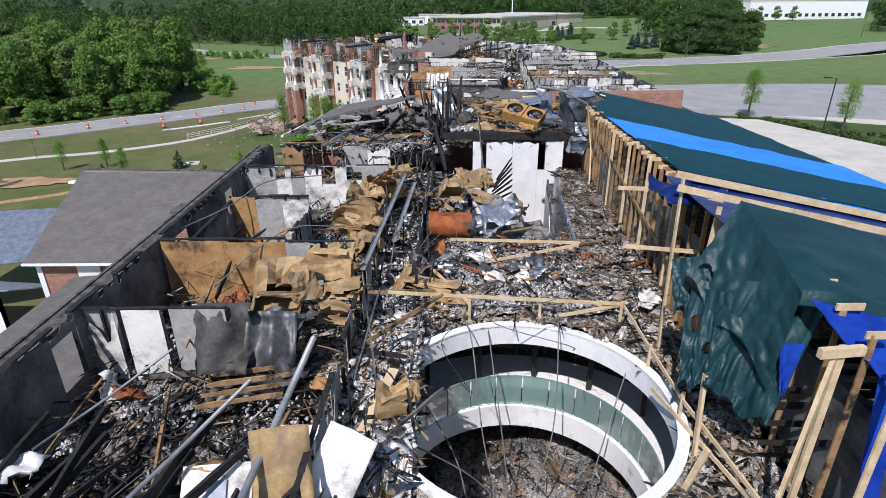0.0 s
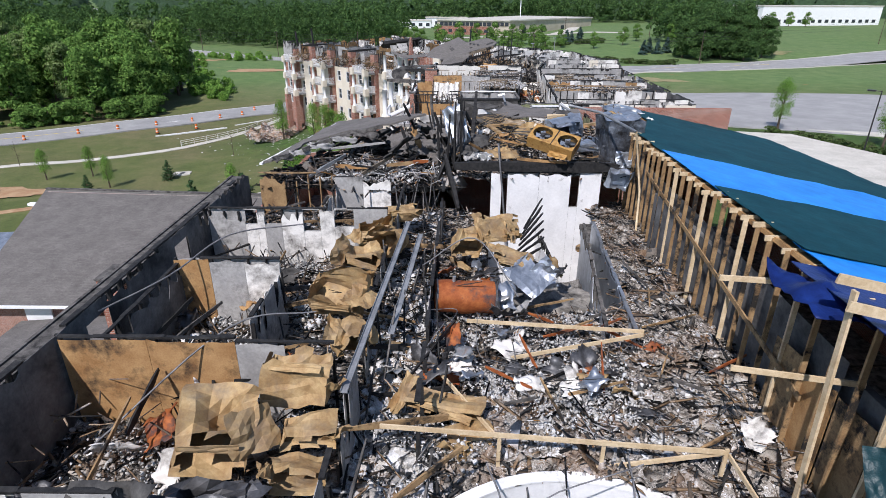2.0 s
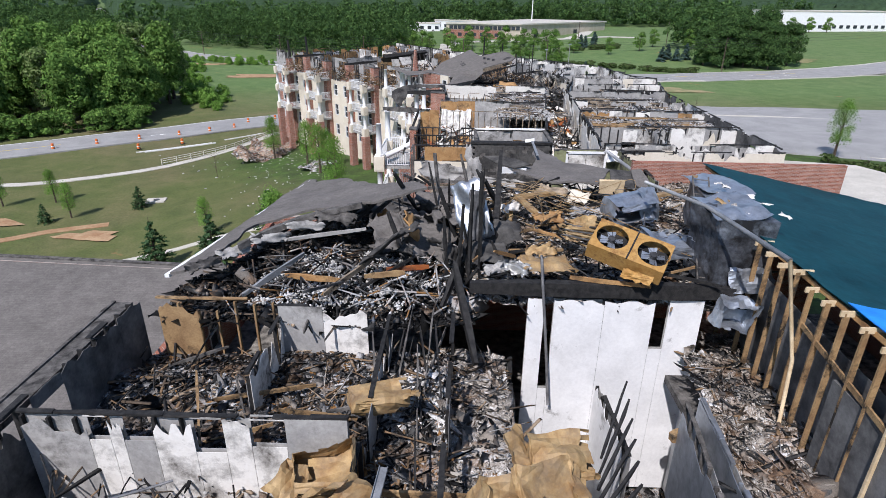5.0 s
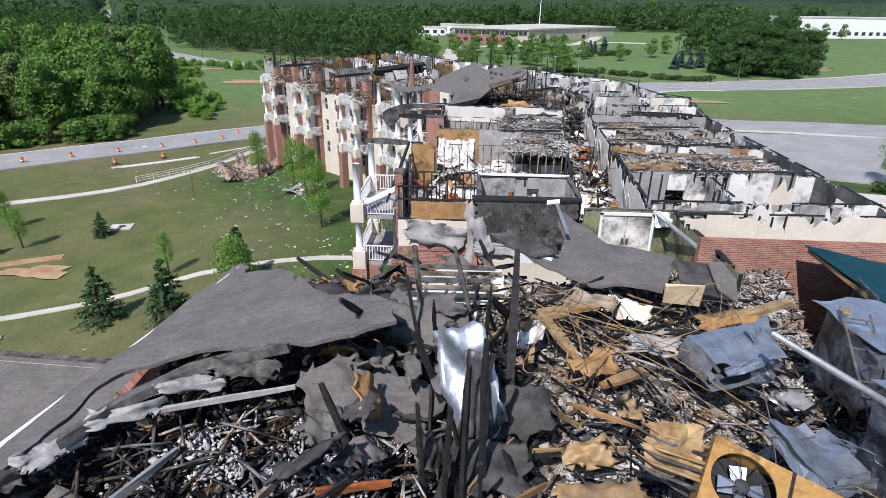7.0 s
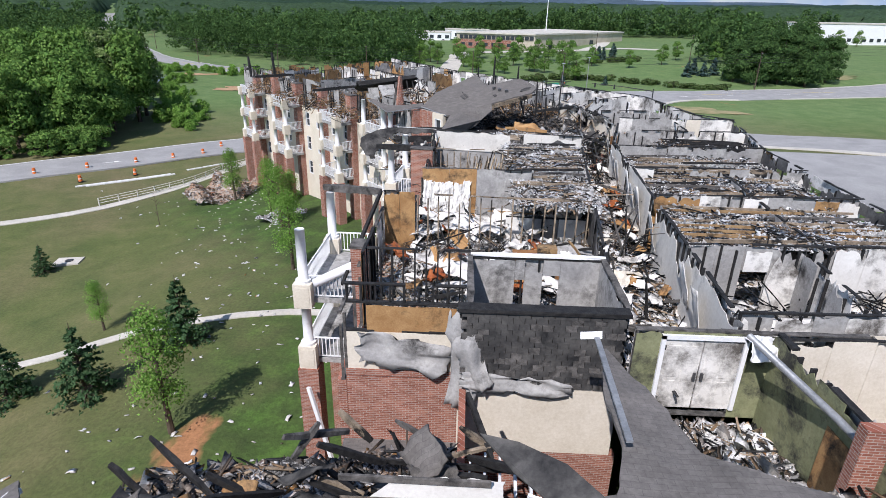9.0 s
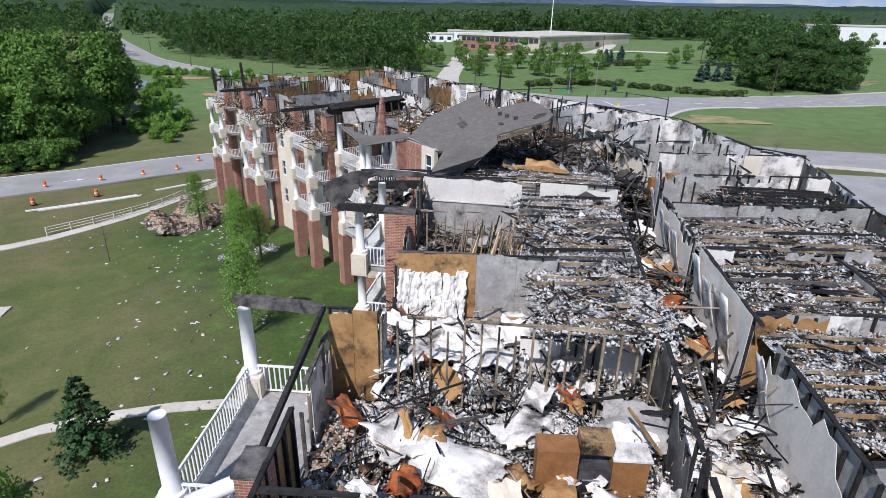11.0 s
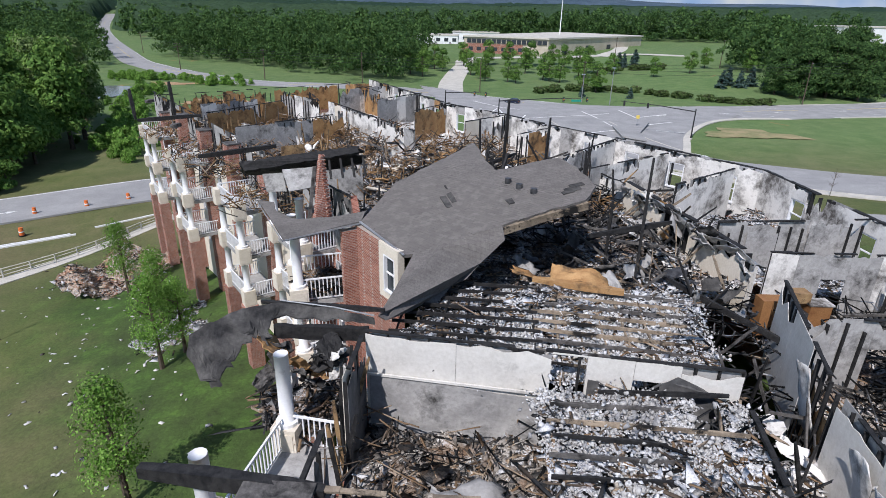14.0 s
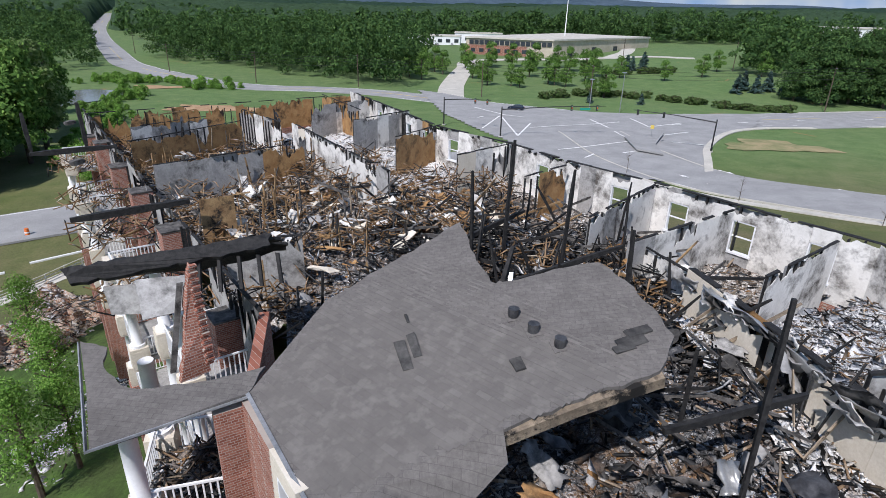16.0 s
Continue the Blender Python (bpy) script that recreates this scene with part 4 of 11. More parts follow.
for k in range(150):
    t = rw.random()
    if k < 70:
        x, y = -134 + 52 * t + rw.gauss(0, 4), 276 - 8 * t + rw.gauss(0, 4)
    elif k < 115:
        x, y = -106 + 32 * t + rw.gauss(0, 3), 246 - 66 * t + rw.gauss(0, 5)
    else:
        x, y = -76 + 16 * t + rw.gauss(0, 2), 182 - 22 * t + rw.gauss(0, 3)
    if (x + 118) ** 2 / 260 + (y - 236) ** 2 / 480 < 1 or math.hypot(x + 106, y - 266) < 8:
        continue
    plant(meadow_bush, x, y, rw.uniform(0.4, 1.1))

big_right = broadleaf(21, 7.5, 21, leaf=M_FARWOOD, base=0.06, n=11000, size=0.36, label="very tall dark-green tree on the bank by the road", lumps=60)
put_first(big_right, 112, 272)
big_right["group"] = "tall trees on the roadside bank"
for x, y, s in [(122, 275, 1.0), (130, 270, 0.9), (118, 284, 1.05), (132, 284, 1.1), (143, 280, 0.85), (106, 278, 0.75), (126, 294, 1.05), (140, 296, 1.0)]:
    plant(big_right, x, y, s)


def far_woods(name, label, spots_, hmin, hmax, leaves, material, size):
    """A wood that nobody counts: many crowns in one mesh."""
    V, F, o = [], [], 0
    for x, y in spots_:
        h = RNG.uniform(hmin, hmax)
        r = h * RNG.uniform(0.32, 0.48)
        p, u = lobes(h, r, h * 0.08, 9, leaves, 1.0)
        v, f = leaf_cards(p + np.array([x, y, gz(x, y)]), u, size * h / 16)
        V.append(v)
        F.append(f + o)
        o += len(v)
    me = mesh_np(name, np.vstack(V), np.vstack(F), material)
    return tagged(new(name, me), label, "woods", kind="stuff")


def scatter(n, x0, x1, y0, y1, gap, ok=lambda x, y: True, sd=1):
    r, out = random.Random(sd), []
    for _ in range(n * 30):
        if len(out) >= n:
            break
        x, y = r.uniform(x0, x1), r.uniform(y0, y1)
        if ok(x, y) and all(abs(x - a) > gap or abs(y - b) > gap for a, b in out):
            out.append((x, y))
    return out


def road_x(y):
    """The far road's place at y, beyond the bend."""
    return float(np.interp(y, [290, 325, 381, 622, 900, 1500], [-106, -148, -192, -358, -520, -870]))


far_woods("woods_behind_the_road", "dense green woods beyond the main road", scatter(250, -176, -28, 284, 460, 5, lambda x, y: y > 288 + max(0, -41 - x) * 0.68 and not (x > -75 and y > 420), 3), 14, 20, 420, M_FARWOOD, 0.5)
far_woods("woods_beyond_the_pond", "dark green woods beyond the pond", scatter(330, -420, -166, 283, 520, 6, lambda x, y: x < road_x(y) - 16, 4), 13, 18, 330, M_FARWOOD, 0.55)
far_woods("woods_behind_the_warehouse", "tall dark woods behind the warehouse", scatter(260, -150, 330, 545, 620, 7, lambda x, y: not (225 < x < 370 and y < 600), 5), 15, 23, 260, M_FARWOOD, 0.75)
far_woods("woods_on_the_hill", "dark woods on the hillside", scatter(160, 110, 330, 330, 520, 7, lambda x, y: y > 322 + (x - 110) * 0.2 and y < 350 + (x - 110) * 1.2 and not 0.43 < x / y < 0.72, 6), 14, 21, 300, M_FARWOOD, 0.7)
far_woods("distant_woods", "distant dark green woods along the far road", scatter(330, -470, -70, 440, 760, 8, lambda x, y: abs(x - road_x(y)) > 18 and (x < road_x(y) or y > 470), 7), 14, 21, 150, M_FARWOOD, 1.0)


def canopy(name, label, x0, x1, y0, y1, cell, ok, seed):
    """A far forest's closed roof of tree tops, uneven and gapped, with a skirt of crowns at its edge."""
    r = np.random.default_rng(seed)
    nx, ny = int((x1 - x0) / cell), int((y1 - y0) / cell)
    x, y = np.meshgrid(np.linspace(x0, x1, nx), np.linspace(y0, y1, ny))
    x = x + r.uniform(-0.42, 0.42, x.shape) * cell
    y = y + r.uniform(-0.42, 0.42, y.shape) * cell
    m = ok(x, y)
    lump = r.random(x.shape) ** 1.3 * 6.5 + 2.2 * np.sin(x / 31 + seed) * np.cos(y / 43)
    z = ground_z(x, y) + np.where(m, 12.5 + lump, -2.0)
    i = np.arange(x.size).reshape(x.shape)
    f = np.vstack([np.stack([i[:-1, :-1].ravel(), i[:-1, 1:].ravel(), i[1:, 1:].ravel()], 1), np.stack([i[:-1, :-1].ravel(), i[1:, 1:].ravel(), i[1:, :-1].ravel()], 1)])
    f = f[m.ravel()[f].any(axis=1)]
    return tagged(new(name, mesh_np(name, np.column_stack([x.ravel(), y.ravel(), z.ravel()]), f, M_CANOPY)), label, "woods", kind="stuff")


ROADX = np.vectorize(road_x)
canopy("forest_roof", "closed dark-green forest beyond the fields", -1100, 900, 600, 1150, 5.5, lambda x, y: (y > 615 + 12 * np.sin(x / 37)) & (np.abs(x - ROADX(y)) > 15), 3)
canopy("forest_roof", "closed dark-green forest on the horizon", -2300, 2100, 1150, 2500, 13.0, lambda x, y: np.abs(x - ROADX(y)) > 20, 4)
canopy("forest_roof", "closed dark-green forest beyond the pond", -900, -330, 240, 620, 5.5, lambda x, y: (x < -400 + 10 * np.sin(y / 29)) & (x < ROADX(y) - 16), 5)
# blue-green hills on the horizon, with the distance haze put into their colour
hv, hf = [], []
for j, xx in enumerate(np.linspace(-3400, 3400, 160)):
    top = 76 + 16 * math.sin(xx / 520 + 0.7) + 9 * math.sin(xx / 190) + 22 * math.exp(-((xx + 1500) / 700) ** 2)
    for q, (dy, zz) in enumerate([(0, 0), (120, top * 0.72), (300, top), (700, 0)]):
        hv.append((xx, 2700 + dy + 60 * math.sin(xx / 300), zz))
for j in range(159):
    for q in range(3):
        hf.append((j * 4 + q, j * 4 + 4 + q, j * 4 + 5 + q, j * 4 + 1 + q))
solid("backdrop_hills", Shape().add(hv, hf), mat_mottled("haze_tinted_hills", (0.035, 0.06, 0.085), (0.06, 0.09, 0.12), 0.01, 1.0, fine=0.05), "wooded hills on the horizon, tinted blue-green for haze", "hills", kind="structure", smooth=True)

# pale blue summer sky low over the hills
sv_, sf_ = [], []
for j in range(61):
    a_ = radians(-75 + 150 * j / 60)
    for zz in (0, 500):
        sv_.append((4300 * math.sin(a_), 4300 * math.cos(a_), zz))
sf_ = [(2 * j, 2 * j + 1, 2 * j + 3, 2 * j + 2) for j in range(60)]
k = Mat("low_sky", 1.0)
_e = k.n("ShaderNodeEmission", Strength=0.62)
k.link(k.ramp(k.noise(0.0012, 4, 0.6, 0.3), [(0.42, (0.36, 0.58, 0.98)), (0.62, (0.86, 0.95, 1.0))]), _e.inputs["Color"])
k.link(_e.outputs[0], k.t.nodes["Material Output"].inputs["Surface"])
solid("backdrop_sky", Shape().add(sv_, sf_), k.m, "pale blue sky with thin cloud over the hills", "sky", kind="structure", smooth=True)

# planting round the junction
round_tree = broadleaf(8.6, 3.3, 31, n=2600, size=0.22, label="round leafy ornamental tree on the lawn", lumps=16)
put_first(round_tree, 4, 300)
round_tree["group"] = "ornamental trees before the warehouse"
for x, y, s in [(-2, 320, 1.1), (13, 300, 0.9), (16, 296, 0.8), (28, 310, 1.2), (34, 303, 1.0), (44, 320, 1.4), (50, 335, 1.3), (-22, 310, 1.2), (-28, 318, 1.3), (22, 330, 1.2), (75, 318, 0.9), (92, 325, 1.0), (60, 330, 1.0), (-15, 330, 1.1), (40, 285, 0.8), (-19, 337, 1.2), (-24, 343, 1.1), (-6, 352, 1.2), (6, 358, 1.3), (16, 362, 1.2), (26, 356, 1.3), (42, 352, 1.2), (38, 366, 1.1), (43, 275, 1.15), (2, 308, 0.9), (30, 306, 0.95), (118, 330, 1.1), (104, 342, 1.0)]:
    plant(round_tree, x, y, s)
spruce = conifer(7.0, 2.3, 5, M_NEEDLEBLUE, 1900, 0.34, "blue-green spruce on the lawn by the junction", "spruce")
put_first(spruce, 91, 287)
spruce["group"] = "spruces by the junction"
for x, y, s in [(98, 288.5, 0.95), (95, 292, 1.05), (103, 291, 1.1), (66, 345, 1.2), (74, 348, 1.3), (70, 352, 1.0), (52, 262, 0.55), (36, 262, 0.55), (106, 286, 0.8)]:
    plant(spruce, x, y, s)
shrub = broadleaf(1.1, 0.9, 41, leaf=M_SHRUB, n=320, size=0.16, label="low rounded shrub in a planting bed", base=0.0, name="shrub", category="shrub", lumps=8, squash=0.7)
put_first(shrub, 58, 77)
shrub["group"] = "low shrubs in the planting beds"
for k in range(46):
    t = k / 45
    plant(shrub, 50 + 22 * t + rw.uniform(-0.6, 0.6), 95 - 40 * t + rw.uniform(-0.8, 0.8), rw.uniform(0.7, 1.3))
for k in range(26):
    plant(shrub, 54 + 26 * (k / 25) + rw.uniform(-1, 1), 90 - 25 * (k / 25) + rw.uniform(-1, 1), rw.uniform(0.5, 1.0))
for k in range(70):
    a = rw.random()
    plant(shrub, 20 + 75 * a, 268 + rw.uniform(-3, 3) + 12 * math.sin(a * 5), rw.uniform(1.2, 2.4))
for k in range(30):
    plant(shrub, 58 + 28 * rw.random(), 342 + rw.uniform(-2, 2), rw.uniform(1.5, 2.6))

yard_fir = conifer(5.6, 1.9, 6, M_NEEDLE, 2600, 0.14, "small dark-green fir planted on the lawn", "fir")
put_first(yard_fir, -23.5, 67.5)
yard_fir["group"] = "small firs on the lawn"
for x, y, s in [(-29.5, 68, 1.0), (-19.6, 73.2, 1.0), (-43, 90, 0.6), (-52, 84, 0.5)]:
    plant(yard_fir, x, y, s)
sapling = broadleaf(8.0, 1.7, 51, leaf=M_LEAFYOUNG, n=4600, size=0.075, label="slender young tree with sparse yellow-green leaves", base=0.24, lumps=90, name="young_tree", squash=1.5)
put_first(sapling, -15.8, 63.5)
sapling["group"] = "young trees planted on the lawn"
for x, y, s in [(-15.2, 85.5, 0.95), (-20, 97.5, 0.9), (-23.5, 104, 0.85), (-31, 111.5, 0.9), (-19.3, 99.5, 0.75), (52, 97, 1.0), (61, 86, 0.95), (-56, 92, 0.6), (-50, 86, 0.6), (-62, 90, 0.6), (-66, 80, 0.6), (-28, 76.5, 0.55)]:
    plant(sapling, x, y, s)
bare_tree = thing("bare_sapling", "thin leafless sapling tied beside the road", "sapling", "leafless saplings")
part("stem", trunk_shape(4.2, 0.05, 16, 1.0, 77), M_BARK, bare_tree)
put_first(bare_tree, 67, 83)
for x, y in [(40, 158.5), (52, 146), (28, 176), (-38, 104), (-71, 97)]:
    plant(bare_tree, x, y, 1.0)


# ---- street furniture ----
def signal_mast(x, y, turn, reach, heads, label):
    t = thing("signal_mast", label, "traffic signal", "traffic signals", at=(x, y, gz(x, y)), turn=turn)
    part("pole", Shape().tube([(0, 0, -0.3), (0, 0, 6.8)], 0.17, 10, 0.12), M_BLACKPAINT, t)
    part("base_plate", Shape().box(-0.35, -0.35, 0.1, 0.35, 0.35, 0.35), M_CONC, t)
    part("arm", Shape().tube([(0, 0, 6.2), (reach * 0.5, 0, 6.75), (reach, 0, 6.9)], 0.13, 8, 0.06), M_BLACKPAINT, t)
    for h in heads:
        hd = part("signal_head", Shape().box(h - 0.2, -0.15, 5.9, h + 0.2, 0.15, 7.1), M_BLACK, t)
        for q in range(3):
            part("lens", Shape().tube([(h, -0.15, 6.15 + 0.36 * q), (h, -0.28, 6.15 + 0.36 * q)], 0.13, 10), M_ORANGE if q == 1 else M_GLASS, hd)
    return t


signal_mast(49.9, 196.5, 150, 17, (10.5, 16), "black traffic signal mast arm over the junction")
signal_mast(-7, 216, -20, 12, (8, 11), "black traffic signal mast arm over the side street")
m3 = signal_mast(6.5, 204, 12, 24, (16, 22), "black traffic signal mast arm with street sign")
part("street_sign", Shape().box(18, -0.03, 6.0, 20.4, 0.03, 6.5), mat_mottled("green_sign", (0.01, 0.22, 0.16), (0.02, 0.28, 0.2), 2, 0.5), m3, "plain green street sign")
for x, y, h in [(42, 246, 11), (34, 250, 8.5)]:
    t = thing("light_pole", "tall grey pole beside the junction", "pole", "poles at the junction", at=(x, y, gz(x, y)))
    part("pole", Shape().tube([(0, 0, -0.3), (0, 0, h)], 0.14, 8, 0.09), M_PIPE, t)
    part("lamp_head", Shape().box(-0.7, -0.2, h - 0.1, 0.5, 0.2, h + 0.12), M_METAL, t)
lamp = thing("street_lamp", "black street lamp on a round concrete base", "street lamp", at=(53, 78.5, gz(53, 78.5)), turn=150)
part("base", Shape().tube([(0, 0, -0.2), (0, 0, 0.8)], 0.35, 16), M_CONC, lamp)
part("pole", Shape().tube([(0, 0, 0.8), (0, 0, 8.9)], 0.10, 8, 0.07), M_BLACKPAINT, lamp)
part("arm", Shape().tube([(0, 0, 8.8), (1.0, 0, 8.85)], 0.05, 6), M_BLACKPAINT, lamp)
part("lamp_head", Shape().box(0.6, -0.17, 8.75, 1.5, 0.17, 8.95), M_BLACKPAINT, lamp)


def utility_pole(x, y, h, turn, label="wooden utility pole with cross-arms", lean=0.0):
    t = thing("utility_pole", label, "utility pole", "utility poles", at=(x, y, gz(x, y)), turn=turn)
    part("pole", Shape().tube([(0, 0, -0.3), (lean, 0, h)], 0.19, 8, 0.12), M_BARK, t)
    for q in (0.5, 1.6):
        part("cross_arm", Shape().box(-1.3, -0.06, h - q - 0.07, 1.3, 0.06, h - q + 0.07), M_BARK, t)
    for q in (-1.1, 0.0, 1.1):
        part("insulator", Shape().tube([(q, 0, h - 0.43), (q, 0, h - 0.2)], 0.05, 6), M_PIPE, t)
    return Vector((x, y, gz(x, y) + h))


tops = [utility_pole(105.6, 257.8, 13.2, 70, lean=0.6), utility_pole(150, 285, 13, 70), utility_pole(230, 330, 13, 70)]
tops_l = [utility_pole(-125, 309, 11, 40), utility_pole(-80, 285, 11, 75, lean=0.5), utility_pole(-42, 283, 11, 90), utility_pole(2, 268, 11, 100), utility_pole(-190, 395, 11, 40), utility_pole(36, 262, 11.5, 100)]
tops_h = [utility_pole(112, 345, 12, 60), utility_pole(70, 372, 12, 60)]


def wire(a, b, sag, r=0.018, label="black overhead wire between poles"):
    pts = [(a + (b - a) * t) - Vector((0, 0, sag * 4 * t * (1 - t))) for t in np.linspace(0, 1, 9)]
    return solid("overhead_wire", Shape().tube(pts, r, 3), M_BLACK, label, "wire", "overhead wires")


for line in ((tops_l[4], tops_l[0], tops_l[1], tops_l[2], tops_l[3], tops_l[5], tops[0], tops[1], tops[2]),):
    for a, b in zip(line, line[1:]):
        for q in (0.4, 1.2, 2.2, 3.4):
            wire(a - Vector((0, 0, q)), b - Vector((0, 0, q)), 0.9, 0.035)
antenna = solid("radio_mast", Shape().tube([(54, 470, 2), (54, 470, 36)], 0.45, 6, 0.2), M_WHITE, "slim white radio mast behind the warehouse", "mast")

# traffic drums along the closed lane
drum = thing("traffic_drum", "orange and white traffic drum on the road", "traffic drum", "traffic drums along the lane")
part("barrel", Shape().tube([(0, 0, 0.08), (0, 0, 0.5), (0, 0, 1.0)], 0.29, 12, 0.23), M_ORANGE, drum)
part("band", Shape().tube([(0, 0, 0.42), (0, 0, 0.56)], 0.285, 12), M_PAINT, drum)
part("foot", Shape().tube([(0, 0, 0.0), (0, 0, 0.08)], 0.42, 12), M_BLACK, drum)
drum.matrix_basis = pose(-83, 115.5, gz(-83, 115.5) + 0.1)
for k, (x, y) in enumerate([(-76, 117), (-70, 121), (-64, 125.5), (-58, 130), (-53, 133.5), (-49, 137), (-92, 105), (-60, 117.5), (-54, 122.5), (-48, 143), (-43, 147)]):
    copy_thing(drum, pose(x, y + 4.5, gz(x, y + 4.5) + 0.12, 0, 0, 20 * k))


def rail_fence(pts, label, h=1.05, step=2.0, material=M_CONC):
    """Posts and three rails along a plan line."""
    L = smooth_line(pts, step)
    t = thing("guard_rail", label, "railing", at=(0, 0, 0))
    for x, y in L:
        part("post", Shape().box(x - 0.06, y - 0.06, gz(x, y) - 0.2, x + 0.06, y + 0.06, gz(x, y) + h + 0.05), material, t)
    for q in (0.35, 0.7, 1.02):
        part("rail", Shape().tube([(x, y, gz(x, y) + q * h) for x, y in L], 0.055, 5), material, t)
    return t


M_RAILW = mat_mottled("weathered_white_paint", (0.50, 0.48, 0.42), (0.66, 0.64, 0.57), 1.5, 0.8)
rail_fence([(-50.5, 111.5), (-46, 118), (-42.5, 124), (-40.5, 130), (-38, 134)], "weathered white guard rail beside the footpath", material=M_RAILW)
mh = thing("manhole_slab", "white concrete manhole slab with a round lid in the lawn", "manhole", at=(-42.2, 92.6, gz(-42.2, 92.6)), turn=12)
part("slab", Shape().box(-1.3, -0.9, -0.2, 1.3, 0.9, 0.22), M_CONC, mh)
part("lid", Shape().tube([(0.1, 0, 0.2), (0.1, 0, 0.26)], 0.42, 18), M_DARKMETAL, mh)
bench = rail_fence([(-10.3, 77.6), (-8, 77.4), (-5.5, 76.9)], "tan wooden garden fence beside the path", 0.95, 0.35, M_OLDWOOD)

# scraps on the lawn
sc = []
for k in range(300):
    x = -8 - abs(rw.gauss(0, 9))
    y = rw.uniform(58, 118)
    sc.append((x - max(0, y - 82) * 0.62, y))
sc = np.array(sc)
pos = np.column_stack([sc, ground_z(sc[:, 0], sc[:, 1]) + 0.05])
v, f = pieces(pos, np.column_stack([RNG.uniform(0.06, 0.45, len(sc)), RNG.uniform(0.05, 0.26, len(sc)), np.full(len(sc), 0.03)]), 0.12)
tagged(new("scattered_scraps", mesh_np("scattered_scraps", v, f, D_WHITE)), "torn white scraps of insulation lying on the lawn", "scraps", kind="stuff")


# ---- far buildings ----
def warehouse():
    t = thing("warehouse", "long low brick warehouse with a pale flat roof", "building")
    z = 2.6
    part("wall", Shape().slab([(-8, 423, z + 8.5), (40, 408, z + 8.5), (112, 486, z + 8.5), (62, 520, z + 8.5)], 9.5), mat_mottled("tan_panels", (0.40, 0.35, 0.27), (0.50, 0.45, 0.36), 0.3, 0.9), t)
    part("roof", Shape().slab([(-8.6, 422.4, z + 9.4), (40.2, 407, z + 9.4), (113, 486, z + 9.4), (61, 521, z + 9.4)], 0.9), M_CONC, t)
    part("brick_front", Shape().slab([(-8, 422.6, z + 5.0), (26, 412, z + 5.0), (26.2, 412.8, z + 5.0), (-8, 423.4, z + 5.0)], 6), mat_brick("dark_brick", (0.22, 0.09, 0.06), (0.30, 0.14, 0.10), (0.35, 0.3, 0.27), 0.2), t)
    d = Vector((48, -15, 0)) / 50.3
    for k in range(16):
        p = Vector((-7, 422.3, 0)) + d * (3 * k + 1)
        w = part("window", Shape().box(0, -0.15, z + 5.4, 2.5, 0.12, z + 7.6, Matrix.Translation(p) @ Matrix.Rotation(math.atan2(d.y, d.x), 4, "Z")), M_PANE, t)
    for k in range(7):
        p = Vector((-6, 422.0, 0)) + d * (5 * k + 1)
        part("window", Shape().box(0, -0.15, z + 1.2, 2.6, 0.12, z + 3.2, Matrix.Translation(p) @ Matrix.Rotation(math.atan2(d.y, d.x), 4, "Z")), M_PANE, t)
    d2 = Vector((72, 78, 0)) / 106
    for k in range(3):
        p = Vector((40.3, 408, 0)) + d2 * (14 + 24 * k)
        part("loading_door", Shape().box(0, -0.2, z - 1, 4, 0.2, z + 4.5, Matrix.Translation(p) @ Matrix.Rotation(math.atan2(d2.y, d2.x), 4, "Z")), M_PANE, t)


def white_store(x, y, w, d, h, turn, label):
    t = thing("white_store", label, "building", at=(x, y, gz(x, y)), turn=turn)
    part("wall", Shape().box(-w / 2, -d / 2, -1, w / 2, d / 2, h), M_WHITE, t)
    part("roof", Shape().box(-w / 2 - 0.4, -d / 2 - 0.4, h, w / 2 + 0.4, d / 2 + 0.4, h + 0.8), M_CONC, t)
    for k in range(int(w / 6)):
        part("window", Shape().box(-w / 2 + 2 + k * 6, -d / 2 - 0.2, 2, -w / 2 + 5 + k * 6, -d / 2 + 0.1, 4.4), M_PANE, t)


warehouse()
white_store(297, 520, 105, 40, 14, 8, "large white flat-roofed store on the hill")
white_store(-45, 520, 60, 18, 6, 0, "low white shed among the trees")
white_store(-2, 545, 36, 18, 7, 0, "low white shed among the trees")
for k, x in enumerate((190, 205, 220, 233, 247, 262, 276)):
    plant(round_tree, x, 470 + k * 1.5, 1.2)
road_up = ribbon("driveway", [(68, 400), (84, 430), (96, 470)], 8, 0.12, M_CONC, "pale driveway beside the warehouse", "driveway")


